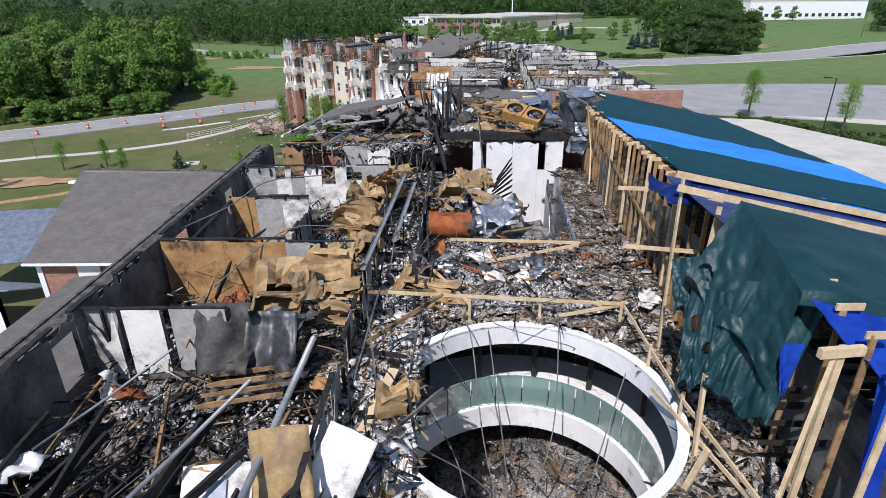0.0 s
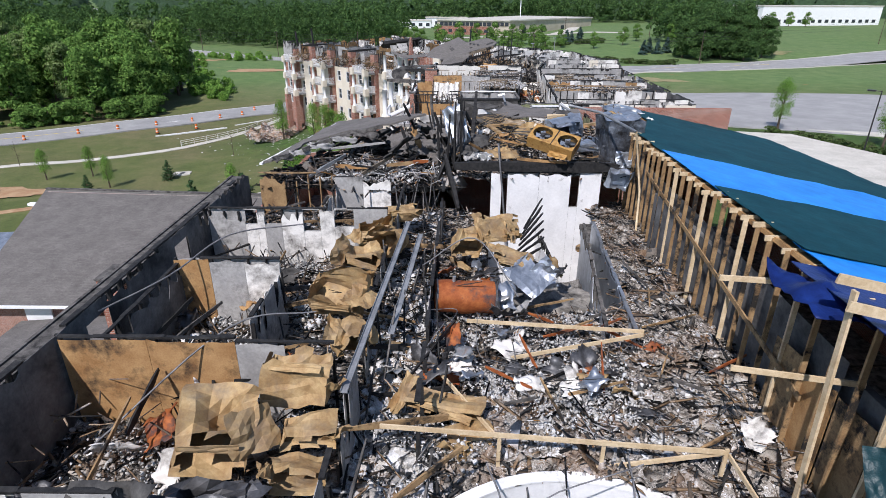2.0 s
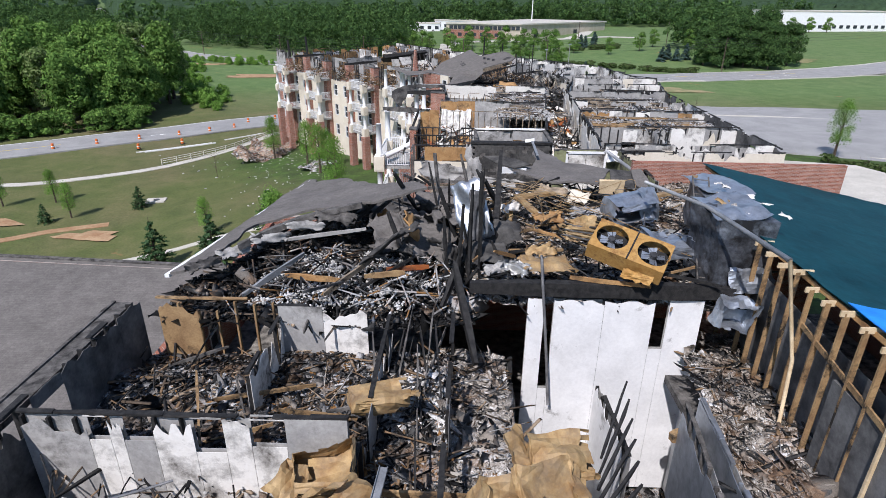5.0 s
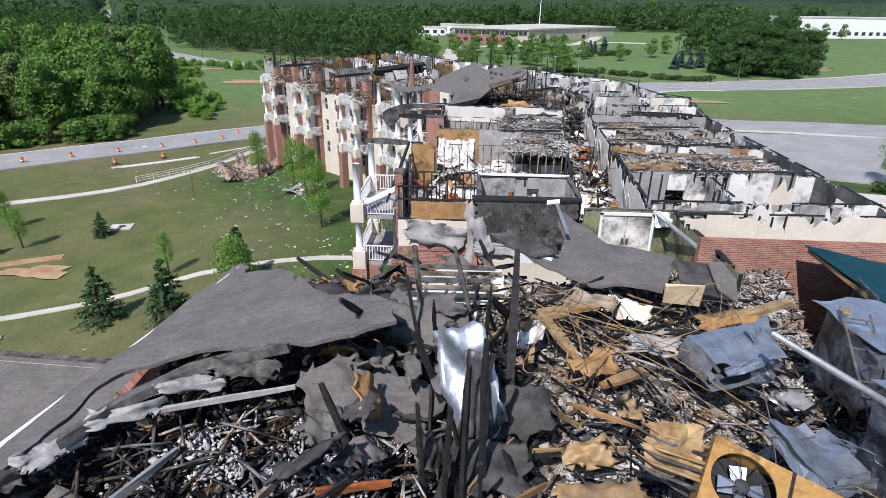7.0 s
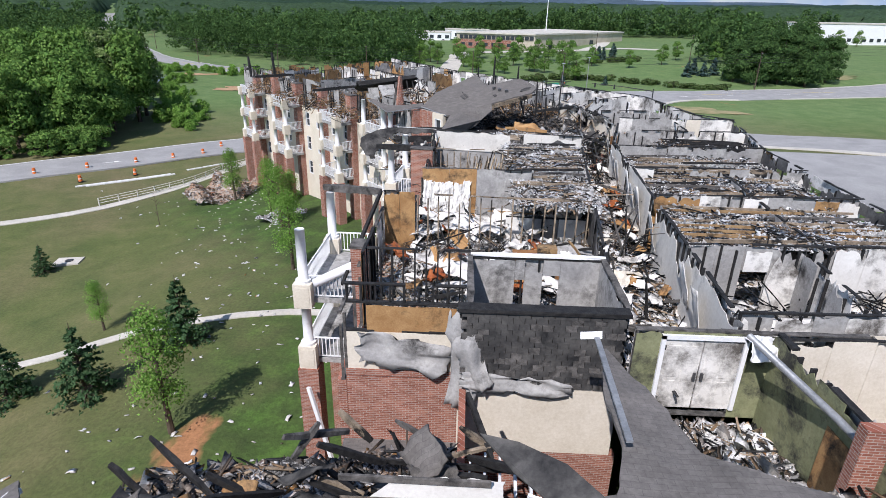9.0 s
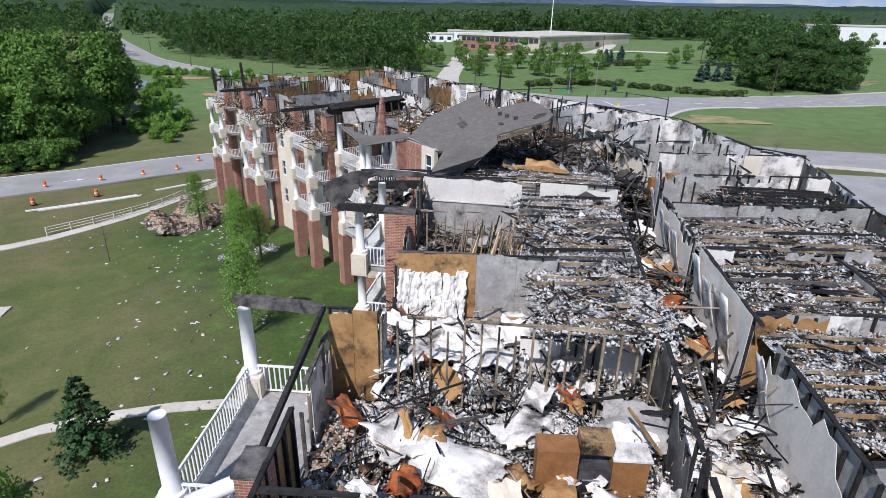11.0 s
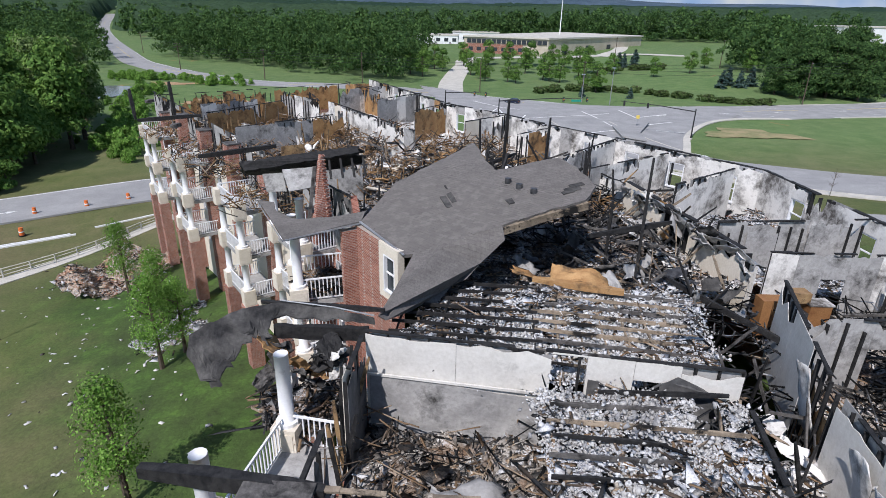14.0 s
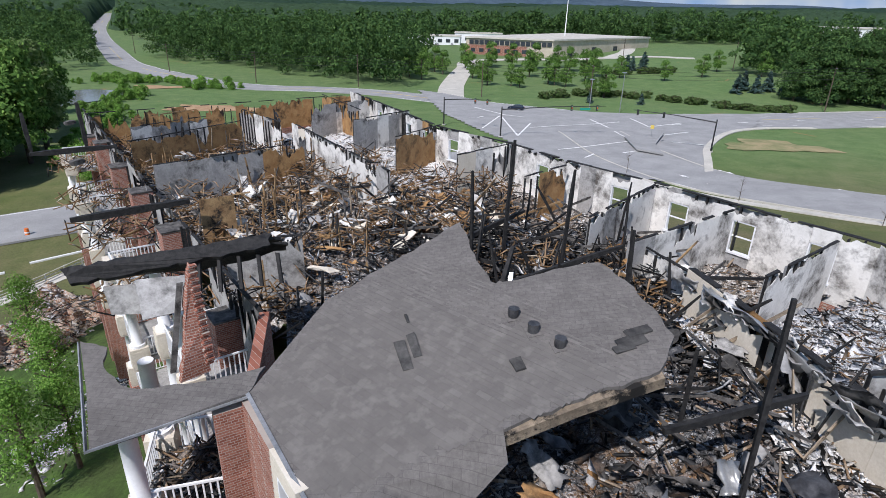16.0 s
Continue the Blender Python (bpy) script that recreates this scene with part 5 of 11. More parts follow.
def car(x, y, turn, paint, label, z=None, lift=0.12):
    """A saloon or wagon from a rounded hull, a glazed cabin and four wheels."""
    t = thing("car", label, "car", at=(x, y, (gz(x, y) if z is None else z) + lift), turn=turn)
    prof = [(-2.25, 0.35), (-2.3, 0.75), (-2.1, 0.95), (-1.5, 1.0), (1.0, 0.98), (1.9, 0.85), (2.25, 0.7), (2.3, 0.4), (2.2, 0.28), (-2.15, 0.28)]
    n = len(prof)
    vs = [(px, -0.86, pz) for px, pz in prof] + [(px, 0.86, pz) for px, pz in prof]
    part("body", Shape().add(vs, [tuple(range(n)), tuple(reversed(range(n, 2 * n)))] + [(i, n + i, n + (i + 1) % n, (i + 1) % n) for i in range(n)]), paint, t)
    cab = [(-2.0, 0.97), (-1.6, 1.45), (0.1, 1.48), (1.0, 0.98)]
    vs = [(px, -0.80 + (0.14 if pz > 1.2 else 0), pz) for px, pz in cab] + [(px, 0.80 - (0.14 if pz > 1.2 else 0), pz) for px, pz in cab]
    part("windows", Shape().add(vs, [(0, 1, 2, 3), (7, 6, 5, 4)] + [(i, 4 + i, 4 + (i + 1) % 4, (i + 1) % 4) for i in range(4)]), M_PANE, t)
    part("roof", Shape().box(-1.6, -0.66, 1.45, 0.12, 0.66, 1.51), paint, t)
    for sx in (-1.4, 1.4):
        for sy in (-0.8, 0.8):
            w = part("wheel", Shape().tube([(sx, sy - 0.11, 0.32), (sx, sy + 0.11, 0.32)], 0.33, 14), M_BLACK, t)
            part("rim", Shape().tube([(sx, sy - 0.12, 0.32), (sx, sy + 0.12, 0.32)], 0.2, 10), M_METAL, w)
    for sy in (-0.6, 0.6):
        part("headlight", Shape().box(2.2, sy - 0.15, 0.58, 2.3, sy + 0.15, 0.72), M_WHITE, t)
        part("tail_light", Shape().box(-2.32, sy - 0.15, 0.66, -2.22, sy + 0.15, 0.85), M_RUSTRED, t)


M_NAVY = mat_mottled("dark_blue_car_paint", (0.012, 0.018, 0.035), (0.02, 0.028, 0.05), 2, 0.25)
M_SILVER = mat_mottled("silver_car_paint", (0.35, 0.35, 0.34), (0.45, 0.45, 0.44), 2, 0.3, 0.5)
car(12, 243, 150, M_NAVY, "dark blue car waiting at the junction")
for x, y in [(-40, 500), (-30, 498), (-20, 500), (-52, 502), (-10, 503)]:
    car(x, y, 90, M_SILVER, "silver parked vehicle by the sheds")

# ---- the burnt building: builders ----
TOP, F4, F3, F2, F1 = 16.8, 13.8, 10.7, 7.7, 4.7
RB = random.Random(5)
WALLS = [0]


def wall(p0, p1, z0, z1, front, back, label, ragged=0.15, openings=(), studs=0.6, gap=0.0, plate=M_CHAR, t=0.14, panel=1.2, sway=0.0):
    """A framed wall: charred plate and studs between torn wallboard. gap: the share of boards that have fallen off. front faces the right-hand side of p0 to p1."""
    WALLS[0] += 1
    d = Vector((p1[0] - p0[0], p1[1] - p0[1], 0))
    L = d.length
    w = thing("wall_%d" % WALLS[0], label, "wall", kind="structure", at=(p0[0], p0[1], 0), turn=math.degrees(math.atan2(d.y, d.x)))
    pl = Shape()
    n = max(2, int(L / 0.8))
    for k in range(n):
        a, b = L * k / n, L * (k + 1) / n
        if any(o[0] <= a and b <= o[1] and o[3] >= z1 for o in openings) or RB.random() < 0.16 + 0.14 * ragged:
            continue
        pl.box(a - 0.01, -t / 2 + 0.01, z1 - 0.07, b + 0.01, t / 2 - 0.01, z1 - RB.uniform(0.0, 0.03), None, 0.016)
    pl.box(0, -t / 2, z0, L, t / 2, z0 + 0.06)
    part("top_plate", pl, plate, w)
    s = 0.05
    while s < L and studs:
        if not any(o[0] < s < o[1] for o in openings) or RB.random() < 0.2:
            part("stud", Shape().box(s - 0.03, -t / 2 + 0.02, z0, s + 0.03, t / 2 - 0.02, z1 - 0.05 - RB.random() * ragged * 0.5, None, 0.01), plate, w)
        s += studs
    cuts = sorted({0.0, L, *[c for o in openings for c in o[:2] if 0 < c < L]})
    for side, material in ((-1, front), (1, back)):
        if material is None:
            continue
        for a, b in zip(cuts, cuts[1:]):
            m = max(1, round((b - a) / panel))
            for k in range(m):
                s0, s1 = a + (b - a) * k / m, a + (b - a) * (k + 1) / m
                if RB.random() < gap:
                    continue
                mid = (s0 + s1) / 2
                spans = [(z0, z1)]
                for o in openings:
                    if o[0] <= mid <= o[1]:
                        spans = [q for lo, hi in spans for q in ((lo, min(hi, o[2])), (max(lo, o[3]), hi)) if q[1] - q[0] > 0.08]
                for lo, hi in spans:
                    steps = 9
                    rag = (ragged + (0.9 if RB.random() < 0.22 else 0.1)) * min(1.0, (hi - lo) / 1.8)
                    drop, ph = (rag * RB.random() ** 1.6, RB.uniform(0, 40)) if hi == z1 else (0.0, 0.0)
                    topz = [hi - 0.05 - max(0.0, drop * (0.75 + 1.1 * noise.noise(Vector((q * 0.42, ph, 0))) + 0.35 * noise.noise(Vector((q * 1.7, ph, 5))))) for q in range(steps)]
                    poly = [(s0 + 0.005, 0, lo), (s1 - 0.005, 0, lo)] + [(s1 - 0.005 - (s1 - s0 - 0.01) * q / (steps - 1), 0, topz[q]) for q in range(steps)]
                    off = side * (t / 2 + 0.003) + side * sway * RB.random()
                    sh = Shape()
                    sh.slab([(x, off, z) for x, _, z in (poly if side < 0 else poly[::-1])], 0.016)
                    swap = RB.random()
                    part("wallboard", sh, material if material is not M_DRYWALL or swap > 0.3 else M_DRYGREY if swap > 0.1 else M_SIDING if swap > 0.05 else M_OSB, w)
    return w


def timber(a, b, size=(0.09, 0.14), material=M_CHAR, name="charred_timber", label="charred black timber fallen across the ruin", group="fallen timbers", cat="timber", rough=0.012, into=None):
    """A squared beam from a to b, burnt uneven along its length."""
    a, b = Vector(a), Vector(b)
    d = b - a
    L = d.length
    m = Matrix.Translation(a) @ d.to_track_quat("X", "Z").to_matrix().to_4x4()
    n = 5
    vs, fs = [], []
    for k in range(n + 1):
        x = L * k / n
        w, h = (size[0] * RB.uniform(0.8, 1.05) / 2, size[1] * RB.uniform(0.8, 1.05) / 2) if rough else (size[0] / 2, size[1] / 2)
        if rough and k in (0, n):
            w, h = w * 0.7, h * 0.7
        for sy, sz in ((-1, -1), (1, -1), (1, 1), (-1, 1)):
            vs.append((x, sy * w + RB.uniform(-rough, rough), sz * h + RB.uniform(-rough, rough)))
    for k in range(n):
        for q in range(4):
            fs.append((k * 4 + q, k * 4 + 4 + q, k * 4 + 4 + (q + 1) % 4, k * 4 + (q + 1) % 4))
    fs += [(0, 1, 2, 3), (n * 4 + 3, n * 4 + 2, n * 4 + 1, n * 4)]
    if into is not None:
        return into.add([tuple(m @ Vector(v)) for v in vs], fs)
    return solid(name, Shape().add(vs, fs), material, label, cat, group, at=m)


def pilaster(x0, y0, x1, y1, z0, z1, label, at=None):
    t = thing("brick_pilaster", label, "pilaster", "brick pilasters")
    if at is not None:
        t.matrix_basis = at
    part("shaft", Shape().box(x0, y0, z0, x1, y1, z1), M_BRICK, t)
    part("cap", Shape().box(x0 - 0.03, y0 - 0.03, z1, x1 + 0.03, y1 + 0.03, z1 + 0.07, None, 0.015), M_CHARGREY, t, "sooty mortar cap")
    q = z0 + 3.0
    while q < z1 - 0.5:
        part("soldier_course", Shape().box(x0 - 0.02, y0 - 0.02, q, x1 + 0.02, y1 + 0.02, q + 0.2), M_BRICK, t)
        q += 3.05
    return t


def lumber(a, b, size=(0.05, 0.14), material=M_WOOD):
    return timber(a, b, size, material, "lumber_brace", "fresh pale lumber brace nailed to the frame", "fresh lumber braces", "lumber", 0.0)


def cable(pts, r=0.03, material=M_CABLE, label="loose grey cable drooping over the rubble"):
    L = []
    P = [Vector(p) for p in pts]
    P = [2 * P[0] - P[1]] + P + [2 * P[-1] - P[-2]]
    for a, b, c, d in zip(P, P[1:], P[2:], P[3:]):
        for k in range(6):
            t = k / 6
            L.append(0.5 * ((2 * b) + (c - a) * t + (2 * a - 5 * b + 4 * c - d) * t * t + (3 * b - 3 * c + d - a) * t ** 3))
    L.append(P[-2])
    return solid("loose_cable", Shape().tube(L, r, 5), material, label, "cable", "loose cables", smooth=True)


def crumpled(w, d, h, dent=0.12, div=5, open_top=False, lean=1.0):
    """A sheet-metal box with dented, sagging sides."""
    bm = bmesh.new()
    bmesh.ops.create_cube(bm, size=1.0)
    bmesh.ops.subdivide_edges(bm, edges=bm.edges[:], cuts=div - 1, use_grid_fill=True)
    if open_top:
        bmesh.ops.delete(bm, geom=[f for f in bm.faces if f.normal.z > 0.9], context="FACES")
    sd = RB.uniform(0, 100)
    skew = [RB.gauss(0, 1.6 * dent) * lean for _ in range(3)]
    for v in bm.verts:
        q = v.co.copy()
        v.co = Vector((q.x * w, q.y * d, q.z * h))
        k = noise.noise_vector(Vector((q.x * 2.1 + sd, q.y * 2.1, q.z * 2.1))) * dent
        k2 = noise.noise_vector(Vector((q.x * 6 + sd, q.y * 6, q.z * 6 + 3))) * dent * 0.35
        v.co += k * 0.6 + k2 + Vector((skew[0] * v.co.z, skew[1] * v.co.z, -skew[2] * q.x * h))
    sh = Shape()
    sh.add([tuple(v.co) for v in bm.verts], [tuple(v.index for v in f.verts) for f in bm.faces])
    bm.free()
    return sh


def crushed(w, d, h, crush=0.35, div=7, mouth=0):
    """A duct length crushed in its fall: creased skin, sagging top, one open torn end."""
    bm = bmesh.new()
    bmesh.ops.create_cube(bm, size=1.0)
    bmesh.ops.subdivide_edges(bm, edges=bm.edges[:], cuts=div - 1, use_grid_fill=True)
    axis = (Vector((0, -1, 0)), Vector((0, 0, 1)), Vector((1, 0, 0)))[mouth]
    gone = [f for f in bm.faces if f.normal.dot(axis) > 0.9]
    rim = [f for f in bm.faces if f.normal.dot(axis) < 0.5 and f.calc_center_median().dot(axis) > 0.5 - 0.9 / div and RB.random() < 0.35]
    bmesh.ops.delete(bm, geom=gone + rim, context="FACES")
    sd = RB.uniform(0, 100)
    skew = RB.gauss(0, 0.5 * crush), RB.gauss(0, 0.5 * crush)
    m = min(w, d, 1.2)
    for v in bm.verts:
        q = v.co.copy()
        a = noise.noise_vector(Vector((q.x * 1.4 + sd, q.y * 1.4, q.z * 1.4)))
        b = noise.noise_vector(Vector((q.x * 3.3 + sd, q.y * 3.3, q.z * 3.3 + 9)))
        c = noise.noise_vector(Vector((q.x * 8 + sd, q.y * 8, q.z * 8 + 17)))
        sag = max(0.0, 0.45 + 1.1 * noise.noise(Vector((q.x * 1.7 + sd, q.y * 1.7, 3))))
        z = q.z * h - (crush * sag * h if q.z > 0 else 0.0) * (q.z + 0.5)
        v.co = Vector((q.x * w + skew[0] * z, q.y * d + skew[1] * z, z)) + a * crush * m * 0.5 + Vector([(0.5 - abs(k)) * crush * m * 0.22 for k in b]) + c * crush * m * 0.07
    sh = Shape()
    bm.verts.index_update()
    sh.add([tuple(v.co) for v in bm.verts], [tuple(v.index for v in f.verts) for f in bm.faces])
    bm.free()
    return sh


def duct(x, y, z, w, d, h, turn, tilt=0.0, roll=0.0, material=M_RUST, label="crumpled rusty sheet-metal duct lying on the rubble", crush=0.42):
    t = thing("metal_duct", label, "duct", "fallen ducts")
    t.matrix_basis = pose(x, y, z, tilt, roll, turn)
    part("casing", crushed(w, d, h, crush, 6, RB.choice((0, 0, 1, 2))), material, t)
    side = RB.choice((-1, 1))
    part("torn_flap", sheet_shape(w * RB.uniform(0.5, 0.9), d * RB.uniform(0.5, 0.9), 0.22, 6, 0.012, 0.12), material, t, at=pose(side * w * 0.55, RB.uniform(-0.3, 0.1) * d, h * RB.uniform(-0.3, 0.4), RB.uniform(-35, 35), side * RB.uniform(15, 60), RB.uniform(0, 360)))
    if w > 1.2:
        part("folded_seam", sheet_shape(w * 0.8, 0.22, 0.06, 6, 0.014, 0.03), material, t, at=pose(0, -d * 0.5, h * 0.3, RB.uniform(30, 80), 0, RB.uniform(-12, 12)))
    return t


def dented(corners, div, dent):
    """A six-sided duct between eight corners (four below, four above), its skin dented and creased."""
    c = [Vector(p) for p in corners]
    bm = bmesh.new()
    bmesh.ops.create_cube(bm, size=1.0)
    bmesh.ops.subdivide_edges(bm, edges=bm.edges[:], cuts=div - 1, use_grid_fill=True)
    sd = RB.uniform(0, 100)
    for v in bm.verts:
        u, w, h = v.co.x + 0.5, v.co.y + 0.5, v.co.z + 0.5
        lo = c[0] * (1 - u) * (1 - w) + c[1] * u * (1 - w) + c[2] * u * w + c[3] * (1 - u) * w
        hi = c[4] * (1 - u) * (1 - w) + c[5] * u * (1 - w) + c[6] * u * w + c[7] * (1 - u) * w
        a = noise.noise_vector(Vector((u * 2.2 + sd, w * 2.2, h * 2.2)))
        b = noise.noise_vector(Vector((u * 6 + sd, w * 6, h * 6 + 4)))
        v.co = lo * (1 - h) + hi * h + a * dent + Vector([(0.4 - abs(k)) * dent * 0.7 for k in b])
    bm.verts.index_update()
    sh = Shape().add([tuple(v.co) for v in bm.verts], [tuple(v.index for v in f.verts) for f in bm.faces])
    bm.free()
    return sh


def ragged(poly, amp=0.12, step=0.35, keep=()):
    """A polygon whose edges are broken up; keep: edges that stay straight."""
    out = []
    n = len(poly)
    for i in range(n):
        a, b = Vector(poly[i]), Vector(poly[(i + 1) % n])
        out.append(tuple(a))
        if i in keep:
            continue
        m = int((b - a).length / step)
        side = (b - a).cross(Vector((0, 0, 1))).normalized() if (b - a).length > 1e-6 else Vector()
        for k in range(1, m):
            out.append(tuple(a + (b - a) * (k / m) + side * RB.uniform(-amp, amp)))
    return out


def roof_skin(poly, thick=0.1, step=0.24, wave=0.06):
    """A sagging roof surface cut to an outline (3D points); its edge follows the outline."""
    P = np.array(poly, float)
    A = np.column_stack([P[:, :2], np.ones(len(P))])
    fit, *_ = np.linalg.lstsq(A, P[:, 2], rcond=None)
    res = P[:, 2] - A @ fit
    E0, E1 = P[:, :2], np.roll(P[:, :2], -1, axis=0)

    def within(x, y):
        c = False
        for (x0, y0), (x1, y1) in zip(E0, E1):
            if (y0 > y) != (y1 > y) and x < (x1 - x0) * (y - y0) / (y1 - y0) + x0:
                c = not c
        return c

    def to_edge(q):
        d = E1 - E0
        u = np.clip(((q - E0) * d).sum(1) / ((d * d).sum(1) + 1e-12), 0, 1)
        near = E0 + d * u[:, None]
        return near[np.argmin(((near - q) ** 2).sum(1))]

    (xa, ya), (xb, yb) = P[:, :2].min(0) - step, P[:, :2].max(0) + step
    nx, ny = int((xb - xa) / step) + 2, int((yb - ya) / step) + 2
    inn = [[within(xa + i * step, ya + j * step) for j in range(ny)] for i in range(nx)]
    ids, vs, fs = {}, [], []

    def vert(i, j):
        if (i, j) not in ids:
            q = np.array((xa + i * step, ya + j * step))
            if not inn[i][j]:
                q = to_edge(q)
            w = 1.0 / (((P[:, :2] - q) ** 2).sum(1) + 0.05)
            z = fit @ np.array((*q, 1.0)) + (w * res).sum() / w.sum()
            z += wave * (noise.noise(Vector((q[0] * 0.7, q[1] * 0.7, 3))) + 0.35 * noise.noise(Vector((q[0] * 2.3, q[1] * 2.3, 8)))) * (1.0 if inn[i][j] else 1.6)
            ids[i, j] = len(vs)
            vs.append((q[0], q[1], z))
        return ids[i, j]

    for i in range(nx - 1):
        for j in range(ny - 1):
            if inn[i][j] or inn[i + 1][j] or inn[i][j + 1] or inn[i + 1][j + 1]:
                fs.append((vert(i, j), vert(i + 1, j), vert(i + 1, j + 1), vert(i, j + 1)))
    n = len(vs)
    use = {}
    for f in fs:
        for a, b in zip(f, f[1:] + f[:1]):
            use[a, b] = True
    rim = [e for e in use if (e[1], e[0]) not in use]
    return Shape().add(vs + [(a, b, c - thick) for a, b, c in vs], fs + [tuple(n + q for q in reversed(f)) for f in fs] + [(b, a, n + a, n + b) for a, b in rim])


def sheet_shape(w, d, wave, div, thick, torn):
    """A wavy sheet with a torn rim, centred on the origin."""
    sd = RB.uniform(0, 50)
    vs = []
    for j in range(div + 1):
        for i in range(div + 1):
            u, v = i / div - 0.5, j / div - 0.5
            q = noise.noise_vector(Vector((u * 2.4 + sd, v * 2.4, sd)))
            q2 = noise.noise_vector(Vector((u * 7 + sd, v * 7, 2 * sd)))
            edge = 1 if i in (0, div) or j in (0, div) else 0
            vs.append((u * w + torn * edge * q2.x, v * d + torn * edge * q2.y, wave * (q.z + 0.35 * q2.z)))
    n = len(vs)
    vs += [(a, b, c - thick) for a, b, c in vs]
    fs = []
    for j in range(div):
        for i in range(div):
            a = j * (div + 1) + i
            fs += [(a, a + 1, a + div + 2, a + div + 1), (n + a, n + a + div + 1, n + a + div + 2, n + a + 1)]
    ring = [i for i in range(div)] + [div + j * (div + 1) for j in range(div)] + [(div + 1) * (div + 1) - 1 - i for i in range(div)] + [(div - j) * (div + 1) for j in range(div)]
    for a, b in zip(ring, ring[1:] + ring[:1]):
        fs.append((a, n + a, n + b, b))
    return Shape().add(vs, fs)


def sheet(x, y, z, w, d, turn, tilt, roll, material, label, category="sheet", group="torn sheets", wave=0.2, div=12, thick=0.02, torn=0.0, name="torn_sheet"):
    """A hanging or lying sheet with folds and a torn rim."""
    return solid(name, sheet_shape(w, d, wave, div, thick, torn), material, label, category, group, smooth=True, at=pose(x, y, z, tilt, roll, turn))


def scraps(name, label, spots):
    """Small torn scraps strewn about, one mesh for each material: (x, y, z, w, d, turn, tilt, roll, material)."""
    heaps = {}
    for x, y, z, w, d, turn, tilt, roll, material in spots:
        sh = sheet_shape(w, d, 0.18, 5, 0.03, 0.16)
        m = pose(x, y, z, tilt, roll, turn)
        heaps.setdefault(material, Shape()).add([m @ Vector(p) for p in sh.v], sh.f)
    for material, sh in heaps.items():
        tagged(new(name, sh.mesh(name, material)), label, "scraps", kind="stuff")


def sticks(name, label, n, x0, x1, y0, y1, z, lmin, lmax, r, tilt, material, lean_up=0.0, amp=0.3, seed=1.0, skip=None):
    """Uncountable thin burnt laths, joined into one mesh."""
    x, y = RNG.uniform(x0, x1, n), RNG.uniform(y0, y1, n)
    if skip is not None:
        ok = ~skip(x, y)
        x, y = x[ok], y[ok]
        n = len(x)
    L = RNG.uniform(lmin, lmax, n)
    pos = np.column_stack([x, y, z + heap(x, y, seed, amp) + 0.12 + lean_up * RNG.random(n)])
    v, f = pieces(pos, np.column_stack([L, RNG.uniform(0.7, 1.3, n) * r, RNG.uniform(0.7, 1.3, n) * r]), tilt, 0.03, 0.08)
    return tagged(new(name, mesh_np(name, v, f, material)), label, "burnt laths", kind="stuff")


def outer_wall(p0, p1, z0, z1, material, label, openings=(), t=0.3, sill=M_WHITE):
    """A masonry or stucco wall with thickness and real openings; windows (s0, s1, za, zb) get frames and panes as children."""
    WALLS[0] += 1
    d = Vector((p1[0] - p0[0], p1[1] - p0[1], 0))
    L = d.length
    w = thing("wall_%d" % WALLS[0], label, "wall", kind="structure", at=(p0[0], p0[1], 0), turn=math.degrees(math.atan2(d.y, d.x)))
    body = Shape()
    ss = sorted({0.0, L, *[c for o in openings for c in o[:2] if 0 < c < L]})
    for a, b in zip(ss, ss[1:]):
        spans = [(z0, z1)]
        for o in openings:
            if o[0] <= (a + b) / 2 <= o[1]:
                spans = [q for lo, hi in spans for q in ((lo, min(hi, o[2])), (max(lo, o[3]), hi)) if q[1] - q[0] > 0.02]
        for lo, hi in spans:
            body.box(a, -t / 2, lo, b, t / 2, hi)
    part("masonry", body, material, w)
    for o in openings:
        if len(o) > 4 and not o[4]:
            continue
        f = Shape()
        f.box(o[0], -t / 2 - 0.03, o[2], o[0] + 0.07, t / 2, o[3]).box(o[1] - 0.07, -t / 2 - 0.03, o[2], o[1], t / 2, o[3]).box(o[0], -t / 2 - 0.03, o[3] - 0.07, o[1], t / 2, o[3]).box(o[0] - 0.05, -t / 2 - 0.08, o[2] - 0.03, o[1] + 0.05, t / 2, o[2] + 0.05)
        f.box(o[0], -t / 2 + 0.02, (o[2] + o[3]) / 2 - 0.03, o[1], t / 2 - 0.1, (o[2] + o[3]) / 2 + 0.03)
        fr = part("window_frame", f, sill, w)
        for lo, hi in ((o[2], (o[2] + o[3]) / 2), ((o[2] + o[3]) / 2, o[3])):
            part("pane", Shape().box(o[0] + 0.07, -0.02, lo + 0.04, o[1] - 0.07, 0.0, hi - 0.04), M_PANE, fr)
    return w

# ---- first wing: below the start of the flight ----
# lower storeys that carry the top floor
outer_wall((-10.55, -16), (-10.55, 47.5), 1.0, 13.6, M_BRICK, "red brick outer wall of the burnt wing", [(s, s + 1.0, z, z + 1.6) for s in (38, 42, 46, 50, 54, 58) for z in (5.6, 8.6, 11.2)])
outer_wall((22.3, 49.5), (22.3, -8), 3.0, 14.4, M_BRICK, "red brick outer wall under the covered roof")
CIRC, CR = (2.3, 12.5), 3.9


def hole1(x, y):
    """Open parts of the top floor: the round atrium and the shaft."""
    return (np.hypot(x - CIRC[0], y - CIRC[1]) < CR + 0.12) | ((x > 1.2 + (34.8 - y) * 0.02) & (x < 5.6 + (y - 22) * 0.12) & (y > 24.2) & (y < 34.7))


